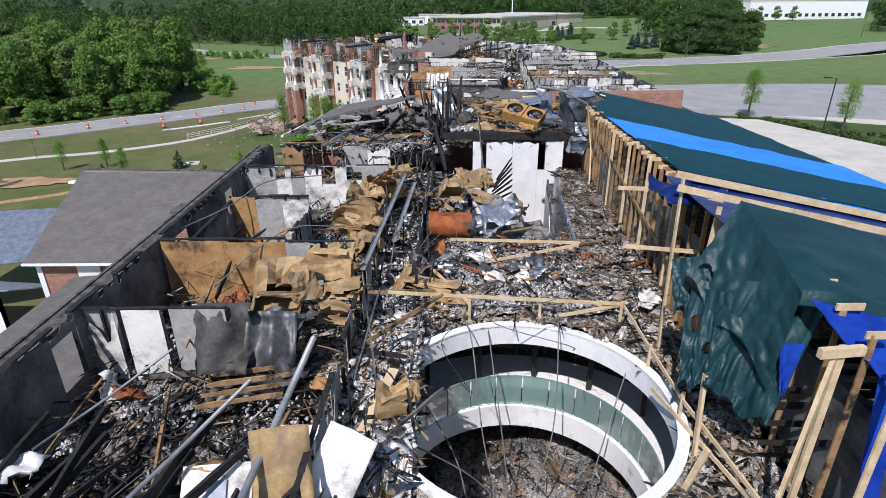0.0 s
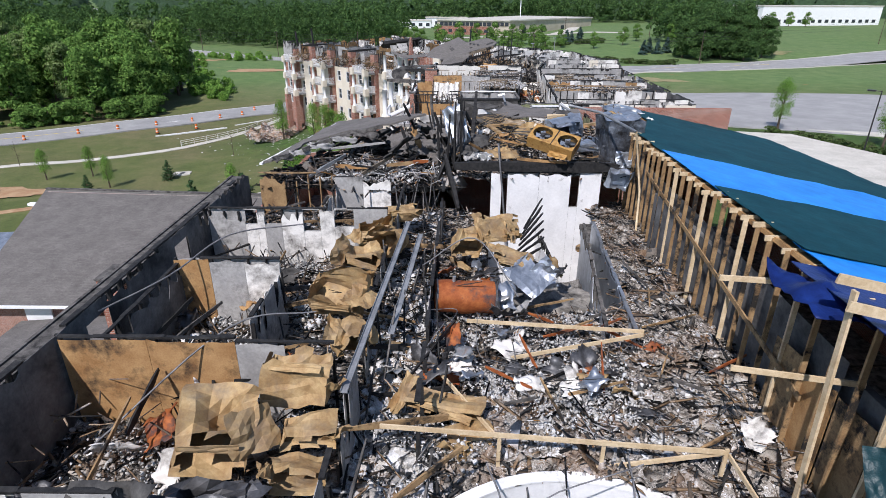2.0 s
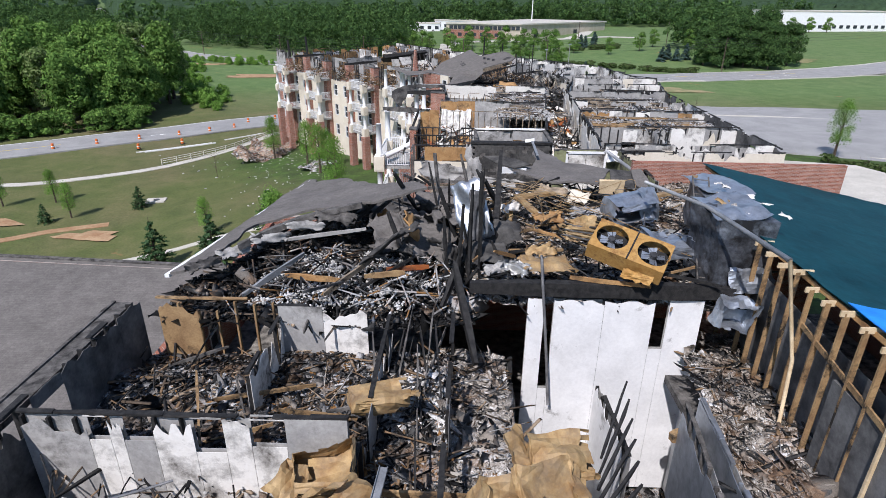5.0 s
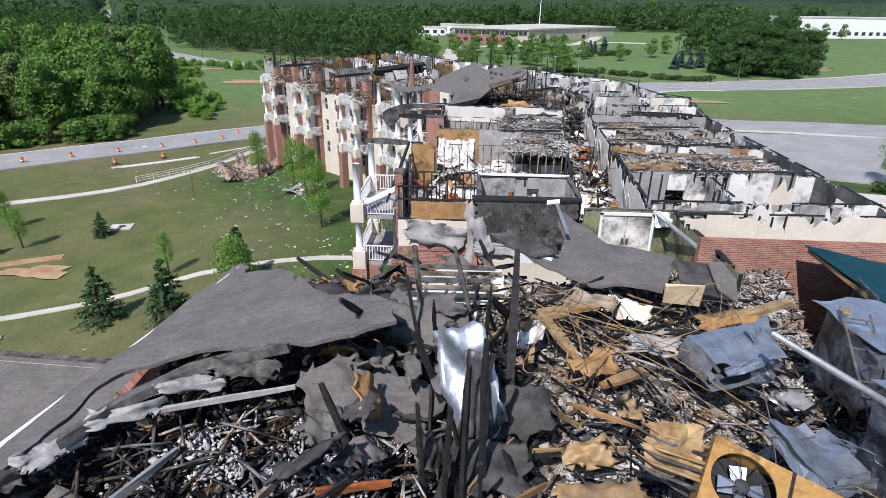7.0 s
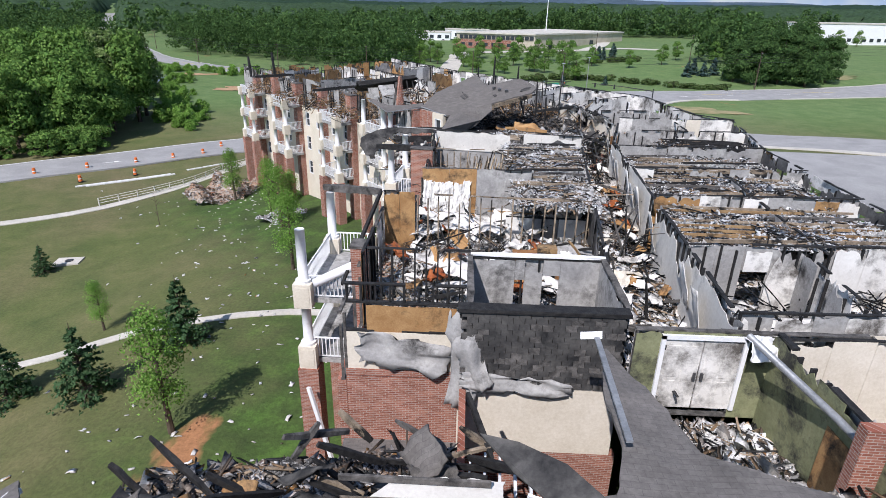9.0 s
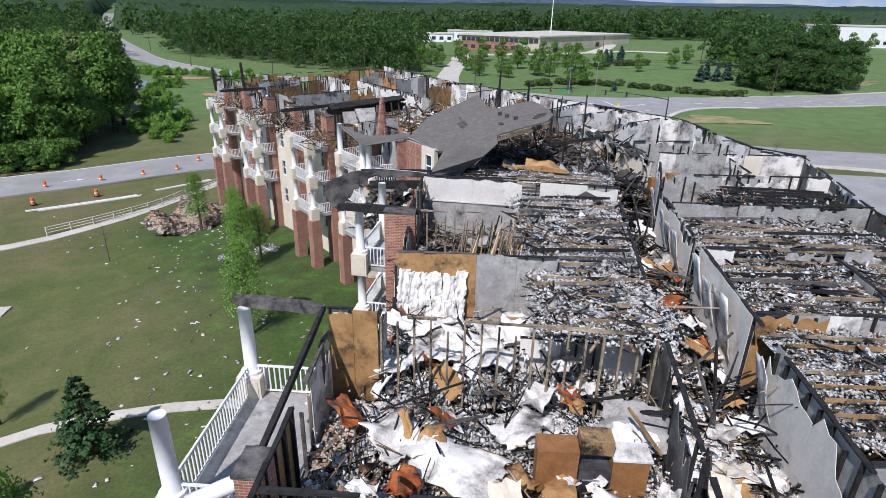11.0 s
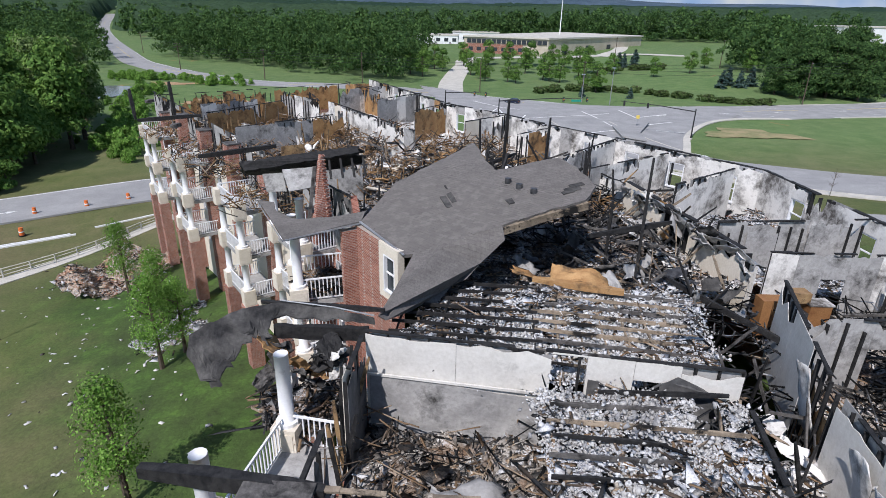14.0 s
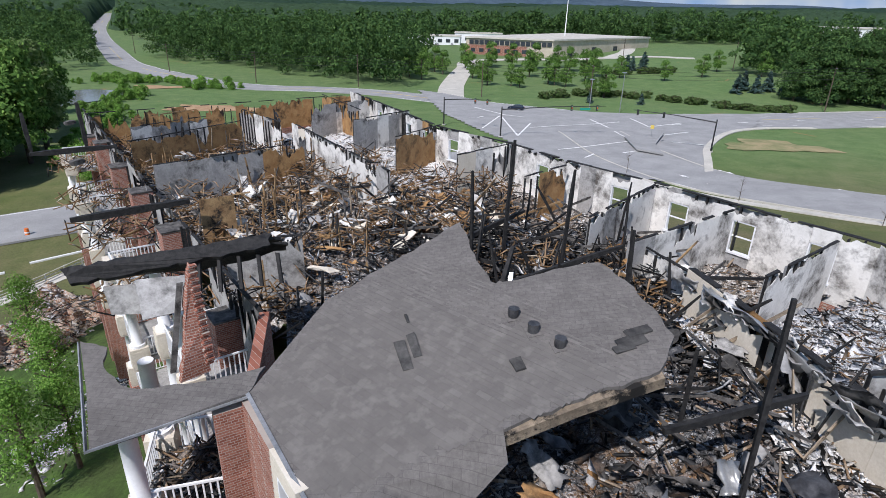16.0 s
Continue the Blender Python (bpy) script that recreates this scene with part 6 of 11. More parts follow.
LAB = "thick bed of ash, torn wallboard and burnt sticks"
debris("atrium_rubble", LAB, [(-1.0, 2), (8.0, 2), (8.0, 17.2), (-1.0, 17.2)], 13.75, 5200, D_MIX, 0.32, 1.3, 0.25, 0.85, skip=hole1)
debris("upper_floor_rubble", LAB, [(-1.0, 17), (8.2, 17), (8.2, 34.6), (-1.0, 34.6)], 13.8, 6500, D_MIX, 0.35, 2.1, 0.2, 0.9, skip=hole1)
debris("side_passage_rubble", "pale heap of ash, wallboard and plaster", [(5.6, 21), (8.3, 21), (8.4, 34.6), (6.9, 34.6)], 13.95, 3600, D_MIX, 0.35, 3.3, 0.08, 0.6, skip=hole1)
debris("shaft_rubble", "dark rubble on the floor below", [(-1, 2), (9, 2), (9, 34.7), (-1, 34.7)], 7.6, 3500, D_SOOT, 0.4, 4.4)
solid("floor_third", Shape().box(-10.4, -16, 10.3, -1.0, 47, 10.65), M_RUBBLE, "sooty concrete floor slab of the storey below", "floor", kind="structure")
solid("floor_second", Shape().box(-10.4, -16, 7.2, 22, 49, 7.55), M_RUBBLE, "sooty concrete floor slab of the lower storey", "floor", kind="structure")
# left rooms
debris("room_rubble", "mixed burnt rubble on a bedroom floor", [(-10.3, 1), (-2.8, 1), (-2.8, 14), (-10.3, 14)], 13.5, 4600, D_SOOT, 0.4, 5.1)
debris("room_rubble", "mixed burnt rubble on a bedroom floor", [(-10.3, 14), (-2.8, 14), (-2.8, 18.7), (-10.3, 18.7)], 13.55, 2400, D_MIX, 0.3, 6.2)
debris("room_rubble", "mixed burnt rubble on a bedroom floor", [(-10.3, 18.9), (-2.8, 18.9), (-2.8, 23.5), (-10.3, 23.5)], 13.5, 2600, D_MIX, 0.35, 7.3)
debris("room_rubble", "mixed burnt rubble on a bedroom floor", [(-10.3, 23.7), (-2.8, 23.7), (-2.8, 28.4), (-10.3, 28.4)], 13.4, 2600, D_MIX, 0.35, 8.4)
debris("room_rubble", "mixed burnt rubble on a bedroom floor", [(-10.3, 28.6), (-0.6, 28.6), (-0.6, 34), (-10.3, 34)], 14.0, 3600, D_SOOT, 0.55, 9.5)
debris("corridor_rubble", LAB, [(-2.9, 1), (-0.8, 1), (-0.6, 34), (-2.4, 34)], 13.9, 4200, D_WHITE, 0.45, 10.6, 0.3)
DW, GW, BW = "torn white wallboard partition with a charred plate", "smoke-grey wallboard partition with a charred plate", "blackened framed partition"
wall((-10.4, -14), (-10.4, 33.9), 13.5, 16.3, M_DRYDARK, None, "blackened outer wall of the bedrooms", 0.25, [(s, s + 1.1, 14.4, 15.8) for s in (17, 21, 26.5, 34, 39.5, 43)], plate=M_CHAR, t=0.2)
wall((-10.4, 6.5), (-6.0, 6.5), 13.4, 15.4, M_DRYDARK, None, BW, 0.5, gap=0.2)
wall((-10.4, 14), (-6.2, 14), 13.5, 16.2, M_DRYWALL, M_DRYGREY, DW, 0.5, [(1.0, 1.25, 13, 17), (2.35, 2.6, 13, 17)], sway=0.03)
wall((-10.2, 18.8), (-5.7, 18.8), 13.5, 16.3, M_OSB, None, "orange-brown plywood partition streaked with soot", 0.1, panel=2.2)
wall((-5.7, 18.8), (-3.2, 18.8), 13.5, 16.2, M_DRYWALL, None, DW, 0.9, gap=0.4)
wall((-9.4, 23.6), (-5.9, 23.6), 13.5, 16.3, M_DRYWALL, M_DRYGREY, DW, 0.12)
wall((-5.9, 20.5), (-5.9, 23.6), 13.5, 15.9, M_DRYGREY, M_DRYWALL, GW, 0.9)
wall((-9.3, 19.2), (-9.3, 23.6), 13.5, 16.1, M_DRYDARK, None, GW, 0.3)
wall((-10.2, 28.5), (-2.8, 28.5), 13.4, 16.3, M_DRYWALL, M_DRYGREY, DW, 0.35, [(1.5, 2.0, 15.6, 16.2), (2.3, 3.0, 15.6, 16.25), (3.9, 4.6, 15.3, 16.2), (5.2, 6.0, 15.5, 16.2)])
wall((-9.8, 34.0), (-6.0, 34.0), 13.8, 16.2, M_OLDWOOD, None, "burnt stud partition with scraps of brown board", 0.9, gap=0.45, plate=M_OLDWOOD)
wall((-6.0, 34.0), (-3.2, 34.0), 13.8, 16.0, M_DRYWALL, None, DW, 0.5, gap=0.1)
wall((-6.0, 31.0), (-6.0, 34.0), 13.8, 15.6, M_DRYWALL, M_DRYGREY, DW, 0.8, gap=0.2)
wall((-2.9, 2), (-2.5, 34), 13.7, 15.7, M_DRYGREY, M_DRYWALL, "charred corridor partition with gaps", 2.0, gap=0.5, studs=1.2)
wall((-1.0, 17), (-0.5, 34), 13.7, 15.8, M_DRYDARK, M_DRYGREY, "charred corridor partition with gaps", 2.0, gap=0.5, studs=1.2)
# eave, gutter and the brick pier on the outer wall
solid("eave_board", Shape().box(-11.15, -16, 15.78, -10.6, 34, 15.95).box(-11.22, -16, 15.83, -11.12, 34, 16.0), M_CHARGREY, "sooty grey eave board and gutter along the wall head", "eave", kind="structure")
pier = thing("brick_pier", "square red brick pier at the wall head", "brick pier", at=(-11.0, 23.4, 0))
part("shaft", Shape().box(-0.7, -0.55, 1.5, 0.45, 0.55, 15.75), M_BRICK, pier)
part("cap", Shape().box(-0.73, -0.58, 15.75, 0.48, 0.58, 15.82), M_CHARGREY, pier)

# round atrium
def ring(r0, r1, z0, z1, n=64):
    s = Shape()
    vs, fs = [], []
    for k in range(n):
        c, q = math.cos(2 * math.pi * k / n), math.sin(2 * math.pi * k / n)
        vs += [(r0 * c, r0 * q, z0), (r1 * c, r1 * q, z0), (r1 * c, r1 * q, z1), (r0 * c, r0 * q, z1)]
    for k in range(n):
        a, b = k * 4, ((k + 1) % n) * 4
        for q in range(4):
            fs.append((a + q, a + (q + 1) % 4, b + (q + 1) % 4, b + q))
    return s.add(vs, fs)


M_RINGWHITE = mat_mottled("white_plaster", (0.66, 0.66, 0.66), (0.80, 0.80, 0.80), 0.9, 0.8, fine=8, bump=0.15, soot=(0.22, 0.21, 0.20), sootscale=1.0, sootat=(0.6, 0.72))
at = thing("round_atrium", "round white atrium opening with a curved glass balustrade", "atrium", at=(CIRC[0], CIRC[1], 0))
part("upper_fascia", ring(CR, CR + 0.14, 13.3, 14.0), M_RINGWHITE, at, "cracked white plaster fascia")
part("upper_cap", ring(CR - 0.03, CR + 0.26, 14.0, 14.05), M_RINGWHITE, at)
part("lower_slab", ring(CR + 0.1, CR + 3.2, 9.9, 10.65), M_RINGWHITE, at)
part("lower_fascia", ring(CR - 0.12, CR + 0.1, 9.85, 10.75), M_RINGWHITE, at, "stained white plaster fascia")
for k in range(26):
    a0, a1 = 2 * math.pi * k / 26, 2 * math.pi * (k + 1) / 26 - 0.012
    r = CR - 0.04
    s = Shape()
    seg = 3
    vs = []
    for q in range(seg + 1):
        a = a0 + (a1 - a0) * q / seg
        for rr in (r, r + 0.02):
            vs += [(rr * math.cos(a), rr * math.sin(a), 10.75), (rr * math.cos(a), rr * math.sin(a), 11.95)]
    fs = []
    for q in range(seg):
        o = q * 4
        fs += [(o, o + 4, o + 5, o + 1), (o + 2, o + 3, o + 7, o + 6), (o + 1, o + 5, o + 7, o + 3)]
    part("glass_panel", s.add(vs, fs), M_GLASS, at)
part("handrail", ring(CR - 0.06, CR + 0.0, 11.95, 11.99), M_GLASS, at)
solid("floor_fourth", Shape().box(-10.4, -16, 13.1, -1.0, 34.4, 13.35).box(-1.0, -16, 13.1, 8.2, 8.2, 13.35).box(6.6, 8.2, 13.1, 8.2, 34.4, 13.35).box(-1.0, 17.0, 13.1, 6.6, 24.0, 13.35).box(-1.0, 24, 13.1, 1.2, 34.4, 13.35), M_CHARGREY, "burnt floor deck under the rubble", "floor", kind="structure")
for k in range(16):
    a = radians(20 + 320 * k / 15 - 70)
    solid("dark_post", Shape().box(-0.08, -0.08, 10.7, 0.08, 0.08, 13.0, pose(CIRC[0] + (CR + 1.8) * math.cos(a), CIRC[1] + (CR + 1.8) * math.sin(a), 0)), M_CHAR, "charred wall post round the atrium gallery", "post", "gallery posts")
for pts in ([(0.6, 16.6, 14.3), (0.9, 15.2, 14.2), (1.2, 13.6, 11.8), (1.6, 12.4, 10.2)], [(3.9, 16.8, 14.4), (3.7, 15.4, 14.1), (3.4, 13.8, 11.7), (2.4, 12.2, 9.8)], [(5.9, 14.8, 13.9), (5.0, 13.5, 12.2), (4.4, 12.6, 10.5), (4.3, 12.0, 8.3)], [(-1.2, 13.8, 14.2), (0.3, 12.6, 12.0), (1.0, 11.4, 10.2), (3.0, 10.9, 9.5)], [(1.5, 16.4, 14.0), (2.0, 14.2, 10.3), (2.1, 13.6, 8.4)], [(-1.6, 11.0, 14.4), (0.5, 11.4, 12.6), (2.5, 11.8, 10.4), (4.4, 13.2, 10.9)]):
    cable(pts, 0.022)
# shaft with the tall white wall
wall((1.9, 34.8), (7.55, 34.8), 8.0, 16.05, M_RINGWHITE, M_DRYGREY, "tall white wallboard wall of the open shaft", 0.25, [(0.55, 0.85, 12.5, 16.5), (4.1, 4.55, 14.2, 16.5)], panel=1.9)
wall((7.55, 34.8), (7.55, 30.6), 8.0, 13.6, M_RINGWHITE, M_DRYGREY, "white side wall of the open shaft", 0.15)
wall((4.5, 34.72), (4.6, 31.2), 8.0, 12.9, M_RINGWHITE, M_DRYGREY, "white stub wall inside the shaft", 0.5)
wall((6.1, 31.6), (4.75, 21.9), 11.0, 14.5, M_METAL, M_DRYGREY, "grey scorched side panel of the shaft", 0.2, plate=M_CHARGREY, panel=2.4)
wall((6.6, 31.8), (5.7, 21.9), 10.6, 14.5, M_METAL, M_DRYGREY, "grey scorched side panel of the shaft", 0.2, plate=M_METAL, panel=2.4)
wall((0.9, 24.2), (1.4, 34.6), 8.0, 13.8, M_DRYDARK, M_DRYDARK, "blackened side wall of the shaft", 0.4)
wall((1.0, 24.1), (5.0, 24.1), 8.0, 13.4, M_DRYDARK, M_DRYGREY, "blackened near wall of the shaft", 0.4)
solid("debris_mound", crumpled(3.0, 2.0, 1.5, 0.6, lean=0.0), M_RUBBLE, "mound of pale rubble at the bottom of the shaft", "rubble", at=pose(3.6, 26.5, 12.6))
timber((0.0, 34.75, 16.35), (8.4, 34.75, 16.3), (0.3, 0.55), M_CHAR, "charred_beam", "heavy charred roof beam above the shaft", "", "beam")
timber((5.9, 31.7, 13.1), (6.8, 31.9, 13.15), (0.3, 0.35), M_OLDWOOD, "wood_block", "charred wooden block on the shaft wall", "", "timber")
for k in range(7):
    z = 14.8 + 0.3 * (k % 3)
    timber((2.2 + 0.1 * k, 26.2 + 0.35 * k, 14.9 + 0.1 * k), (3.5 + 0.05 * k, 27.2 + 0.5 * k, 15.2 + 0.16 * k), (0.07, 0.1))

# stud wall under the covered roof, with plywood on its far side
sw = thing("stud_wall", "open stud wall of scorched and fresh lumber beside the covered roof", "wall", kind="structure")
y = 8.0
k = 0
while y < 36.4:
    x = 8.0 + (y - 15) * 0.045 if y > 15 else 8.0
    h = 18.6 - (x - 8.0) * 0.6 - (0.2 * RB.random())
    fresh = y < 31
    part("stud", Shape().box(x - 0.07, y - 0.025, 13.2, x + 0.07, y + 0.025, h, None, 0.01), (M_WOOD if k % 4 == 0 else M_OLDWOOD) if fresh else M_OLDWOOD, sw)
    part("rafter_end", Shape().box(x - 0.16, y - 0.025, h - 0.08, x + 0.4, y + 0.025, h + 0.07), M_WOOD, sw)
    y += 0.75 if y > 20 else 0.9
    k += 1
part("plywood", Shape().slab([(8.45, 17, 13.2), (9.3, 36, 13.2), (9.3, 36, 16.9), (8.45, 17, 16.9)], 0.02), M_DRYDARK, sw, "blackened sheets behind the studs")
for q in range(5):
    part("plywood", Shape().slab([(8.2, 13.0 + 1.25 * q, 13.2), (8.22, 14.2 + 1.25 * q, 13.2), (8.22, 14.2 + 1.25 * q, 16.2 - 0.3 * (q % 2)), (8.2, 13.0 + 1.25 * q, 16.3)], 0.02), M_OLDWOOD if q % 3 else M_OSB, sw, "scorched brown plywood sheet")
part("brace", Shape().slab([(7.95, 17.5, 15.6), (8.75, 32, 17.0), (8.75, 32, 16.85), (7.95, 17.5, 15.45)], 0.05), M_OLDWOOD, sw)
debris("wall_foot_rubble", "dark heap along the foot of the stud wall", [(7.4, 18), (8.6, 18), (9.4, 36), (8.4, 36)], 13.9, 1500, D_MIX, 0.4, 12.0)
for a, b in [((-1.9, 17.1, 14.95), (6.05, 16.55, 14.75)), ((0.3, 22.3, 14.7), (5.65, 21.4, 14.9)), ((1.6, 20.9, 14.25), (5.6, 21.3, 14.85)), ((6.05, 16.5, 14.7), (6.2, 11.8, 14.6)), ((6.2, 11.8, 14.6), (6.9, 7.5, 14.3)), ((3.2, 16.8, 14.0), (6.0, 16.6, 14.7)), ((-0.6, 19.4, 14.9), (1.0, 17.3, 14.3)), ((5.8, 12.8, 14.2), (6.8, 9.0, 14.0))]:
    lumber(a, b, (0.045, 0.12))
for x, y in [(0.9, 16.95), (3.3, 16.8), (6.0, 16.55), (6.1, 14), (6.2, 11.8)]:
    lumber((x, y, 13.7), (x, y, 14.85), (0.05, 0.09))
lumber((-2.6, 9.0, 14.0), (-1.4, 13.2, 14.6), (0.3, 0.06))

# covered roof with tarpaulins
def stud_x(y):
    return 8.0 + max(0.0, y - 15) * 0.045


def edge_x(y):
    return stud_x(y) + min(2.6, max(0.0, (y - 36) * 0.45))


def roof_z(x, y):
    return 18.6 - (stud_x(y) - 8.0) * 0.6 - (x - stud_x(y)) * 0.21


solid("roof_deck", Shape().slab([(x, y, roof_z(x, y) - 0.06) for x, y in ((8.1, 16.5), (22.6, 16.5), (22.6, 47.9), (12.4, 47.4), (11.8, 41.6), (9.2, 36.2))], 0.12), M_OSB, "plywood roof deck under the tarpaulins", "roof", kind="structure")


def tarp(y0, y1, material, label, lift=0.06, x0=8.15, x1=23.0, sagx=None):
    """A tarpaulin laid down the slope, with wrinkles."""
    n, m = 26, max(6, int((y1 - y0) / 0.8))
    vs = []
    for i in range(n + 1):
        for j in range(m + 1):
            u, v = i / n, j / m
            yy = y0 + (y1 - y0) * v
            xa_ = edge_x(yy) + x0 - 8.0
            xx = xa_ + (x1 - xa_) * u
            z = roof_z(xx, yy) + lift + 0.05 * noise.noise(Vector((xx * 0.8, yy * 1.6, lift * 9))) + 0.03 * noise.noise(Vector((xx * 3, yy * 3, 4)))
            edge = 0.18 * noise.noise(Vector((xx * 0.7, y0, 3))) * (j in (0, m))
            if u > 0.97:
                z -= 0.35
            vs.append((xx + 0.1 * noise.noise(Vector((yy, 0, y0))) * (i == n), yy + edge, z))
    fs = [(i * (m + 1) + j, (i + 1) * (m + 1) + j, (i + 1) * (m + 1) + j + 1, i * (m + 1) + j + 1) for i in range(n) for j in range(m)]
    k = len(vs)
    vs += [(a, b, c - 0.02) for a, b, c in vs]
    fs += [tuple(k + q for q in reversed(f)) for f in fs]
    return solid("tarpaulin", Shape().add(vs, fs), material, label, "tarpaulin", "tarpaulins on the roof", smooth=True)


tarp(30.0, 47.4, M_TARPROOF, "dark green tarpaulin spread over the roof", 0.05)
tarp(24.0, 30.7, M_TARPB, "bright blue tarpaulin spread over the roof", 0.10)
tarp(19.3, 25.0, M_TARPROOF, "dark green tarpaulin spread over the roof", 0.14)
tarp(18.0, 19.9, M_TARPB, "bright blue tarpaulin strip on the roof", 0.10)
tarp(14.0, 18.6, M_TARPN, "navy tarpaulin sagging at the roof edge", 0.0, 7.4)
fl = Shape()
for k in range(5):
    fl.slab([(10.0 + 0.45 * k, 36.6 + 1.6 * k, 15.4), (10.4 + 0.45 * k, 38.1 + 1.6 * k, 15.4), (10.5 + 0.45 * k, 38.1 + 1.6 * k, 17.3), (10.1 + 0.45 * k, 36.6 + 1.6 * k, 17.4)], 0.05)
solid("roof_edge_boarding", fl, M_CHARGREY, "sooty boarding under the tarpaulin edge", "boarding", kind="structure")
sheet(8.1, 17.4, 18.3, 2.4, 2.2, 0, 8, 14, M_TARPN, "navy tarpaulin sagging over the stud wall", "tarpaulin", "tarpaulins on the roof", 0.5, name="tarpaulin")
# braced frame of new lumber at the broken end
for a, b in [((6.0, 18.5, 18.2), (9.5, 18.0, 18.2)), ((6.9, 16.1, 19.4), (17.5, 15.2, 17.3)), ((6.7, 15.4, 19.2), (17.5, 14.2, 17.1)), ((9.0, 13.4, 18.0), (18, 12.4, 16.6)), ((6.9, 15.3, 13.6), (6.9, 15.6, 19.4)), ((7.3, 14.6, 13.4), (7.6, 14.6, 18.9)), ((7.9, 13.6, 13.5), (8.2, 13.4, 18.6)), ((6.0, 17.2, 16.6), (8.6, 16.6, 16.6))]:
    lumber(a, b, (0.05, 0.2) if abs(b[0] - a[0]) > 5 else (0.06, 0.13))
for a, b in [((7.45, 8.9, 13.0), (7.5, 8.9, 18.2)), ((6.6, 8.3, 13.0), (7.4, 8.9, 18.1)), ((5.4, 9.6, 13.4), (5.6, 9.2, 15.4)), ((6.2, 10.6, 13.0), (6.2, 11.0, 16.0))]:
    lumber(a, b, (0.08, 0.14))
timber((7.0, 8.8, 18.1), (7.9, 8.9, 18.1), (0.12, 0.2), M_WOOD, "lumber_brace", "fresh pale lumber cap on a post", "fresh lumber braces", "lumber", 0.0)


def drape(corners, material, label, folds=0.25, div=18, holes=()):
    """A tarpaulin hanging between four corners, with folds."""
    c = [Vector(p) for p in corners]
    sd = RB.uniform(0, 40)
    vs, fs = [], []
    nrm = (c[1] - c[0]).cross(c[3] - c[0]).normalized()
    for j in range(div + 1):
        for i in range(div + 1):
            u, v = i / div, j / div
            p = c[0] * (1 - u) * (1 - v) + c[1] * u * (1 - v) + c[2] * u * v + c[3] * (1 - u) * v
            w = 0.2 + 0.8 * v
            p = p + nrm * folds * w * (noise.noise(Vector((u * 5 + sd, v * 1.6, sd))) + 0.45 * (0.3 - abs(noise.noise(Vector((u * 8 + sd, v * 4, sd))))) * 2 + 0.22 * noise.noise(Vector((u * 17 + sd, v * 9, sd))))
            if j == div:
                p.z += 0.5 * noise.noise(Vector((u * 4, sd, 0)))
            vs.append(tuple(p))
    for j in range(div):
        for i in range(div):
            if any((i / div - hu) ** 2 + (j / div - hv) ** 2 < hr * hr for hu, hv, hr in holes):
                continue
            a = j * (div + 1) + i
            fs.append((a, a + 1, a + div + 2, a + div + 1))
    k = len(vs)
    vs2 = [(a - nrm.x * 0.015, b - nrm.y * 0.015, d - nrm.z * 0.015) for a, b, d in vs]
    return solid("tarpaulin", Shape().add(vs + vs2, fs + [tuple(k + q for q in reversed(f)) for f in fs]), material, label, "tarpaulin", "tarpaulins on the roof", smooth=True)


GT = "dark green tarpaulin draped over the broken roof end"
drape([(7.57, 13.5, 19.45), (16.5, 12.2, 17.4), (16.5, 8.8, 16.9), (7.45, 10.3, 18.55)], M_TARPG, GT, 0.16, 40)
drape([(7.57, 13.5, 19.45), (7.45, 10.3, 18.55), (7.08, 10.0, 16.5), (6.0, 12.5, 17.7)], M_TARPG, GT, 0.2, 44, ((0.1, 0.75, 0.07),))
drape([(6.9, 11.6, 18.2), (8.25, 10.5, 18.45), (7.2, 9.9, 15.3), (6.1, 10.9, 15.7)], M_TARPG, GT, 0.3, 40)
drape([(6.2, 12.4, 17.6), (6.9, 11.4, 17.9), (6.5, 10.8, 16.0), (5.65, 11.3, 15.4)], M_TARPG, GT, 0.28, 40, ((0.2, 0.35, 0.1), (0.5, 0.6, 0.06)))
drape([(6.0, 13.4, 17.9), (6.9, 12.6, 18.4), (6.7, 12.0, 17.0), (5.9, 12.6, 16.8)], M_TARPG, GT, 0.28, 36, ((0.6, 0.5, 0.1),))
BT = "blue tarpaulin hanging from the broken roof end"
drape([(7.5, 10.1, 18.5), (16.5, 8.8, 16.8), (16.5, 5.5, 16.2), (8.1, 8.4, 17.7)], M_TARPR, BT, 0.3, 22)
drape([(8.1, 8.6, 17.7), (12.5, 7.4, 16.9), (12.5, 7.4, 13.0), (8.5, 8.3, 13.2)], M_TARPR, BT, 0.45, 22)
drape([(7.2, 10.2, 17.4), (7.6, 10.0, 17.5), (7.45, 9.95, 16.3), (7.35, 10.0, 16.2)], M_TARPR, BT, 0.15, 12)
for k in range(9):
    timber((6.9 + 0.2 * (k % 3), 9.6 + 0.5 * k, 15.2 + 0.12 * (k % 4)), (12.5, 9.4 + 0.5 * k, 15.3), (0.05, 0.2), M_CHAR, "floor_joist", "charred joist inside the broken roof end", "joists inside the broken end", "joist")
debris("broken_end_rubble", "dark rubble inside the broken roof end", [(6.4, 6), (13, 6), (13, 13.5), (6.6, 13.5)], 13.3, 1500, D_BLACK, 0.5, 50.0, 0.3)
solid("dark_room_wall", Shape().box(8.6, 5, 10.7, 8.8, 30, 16.5), M_DRYDARK, "blackened inner wall of the covered rooms", "wall", kind="structure")

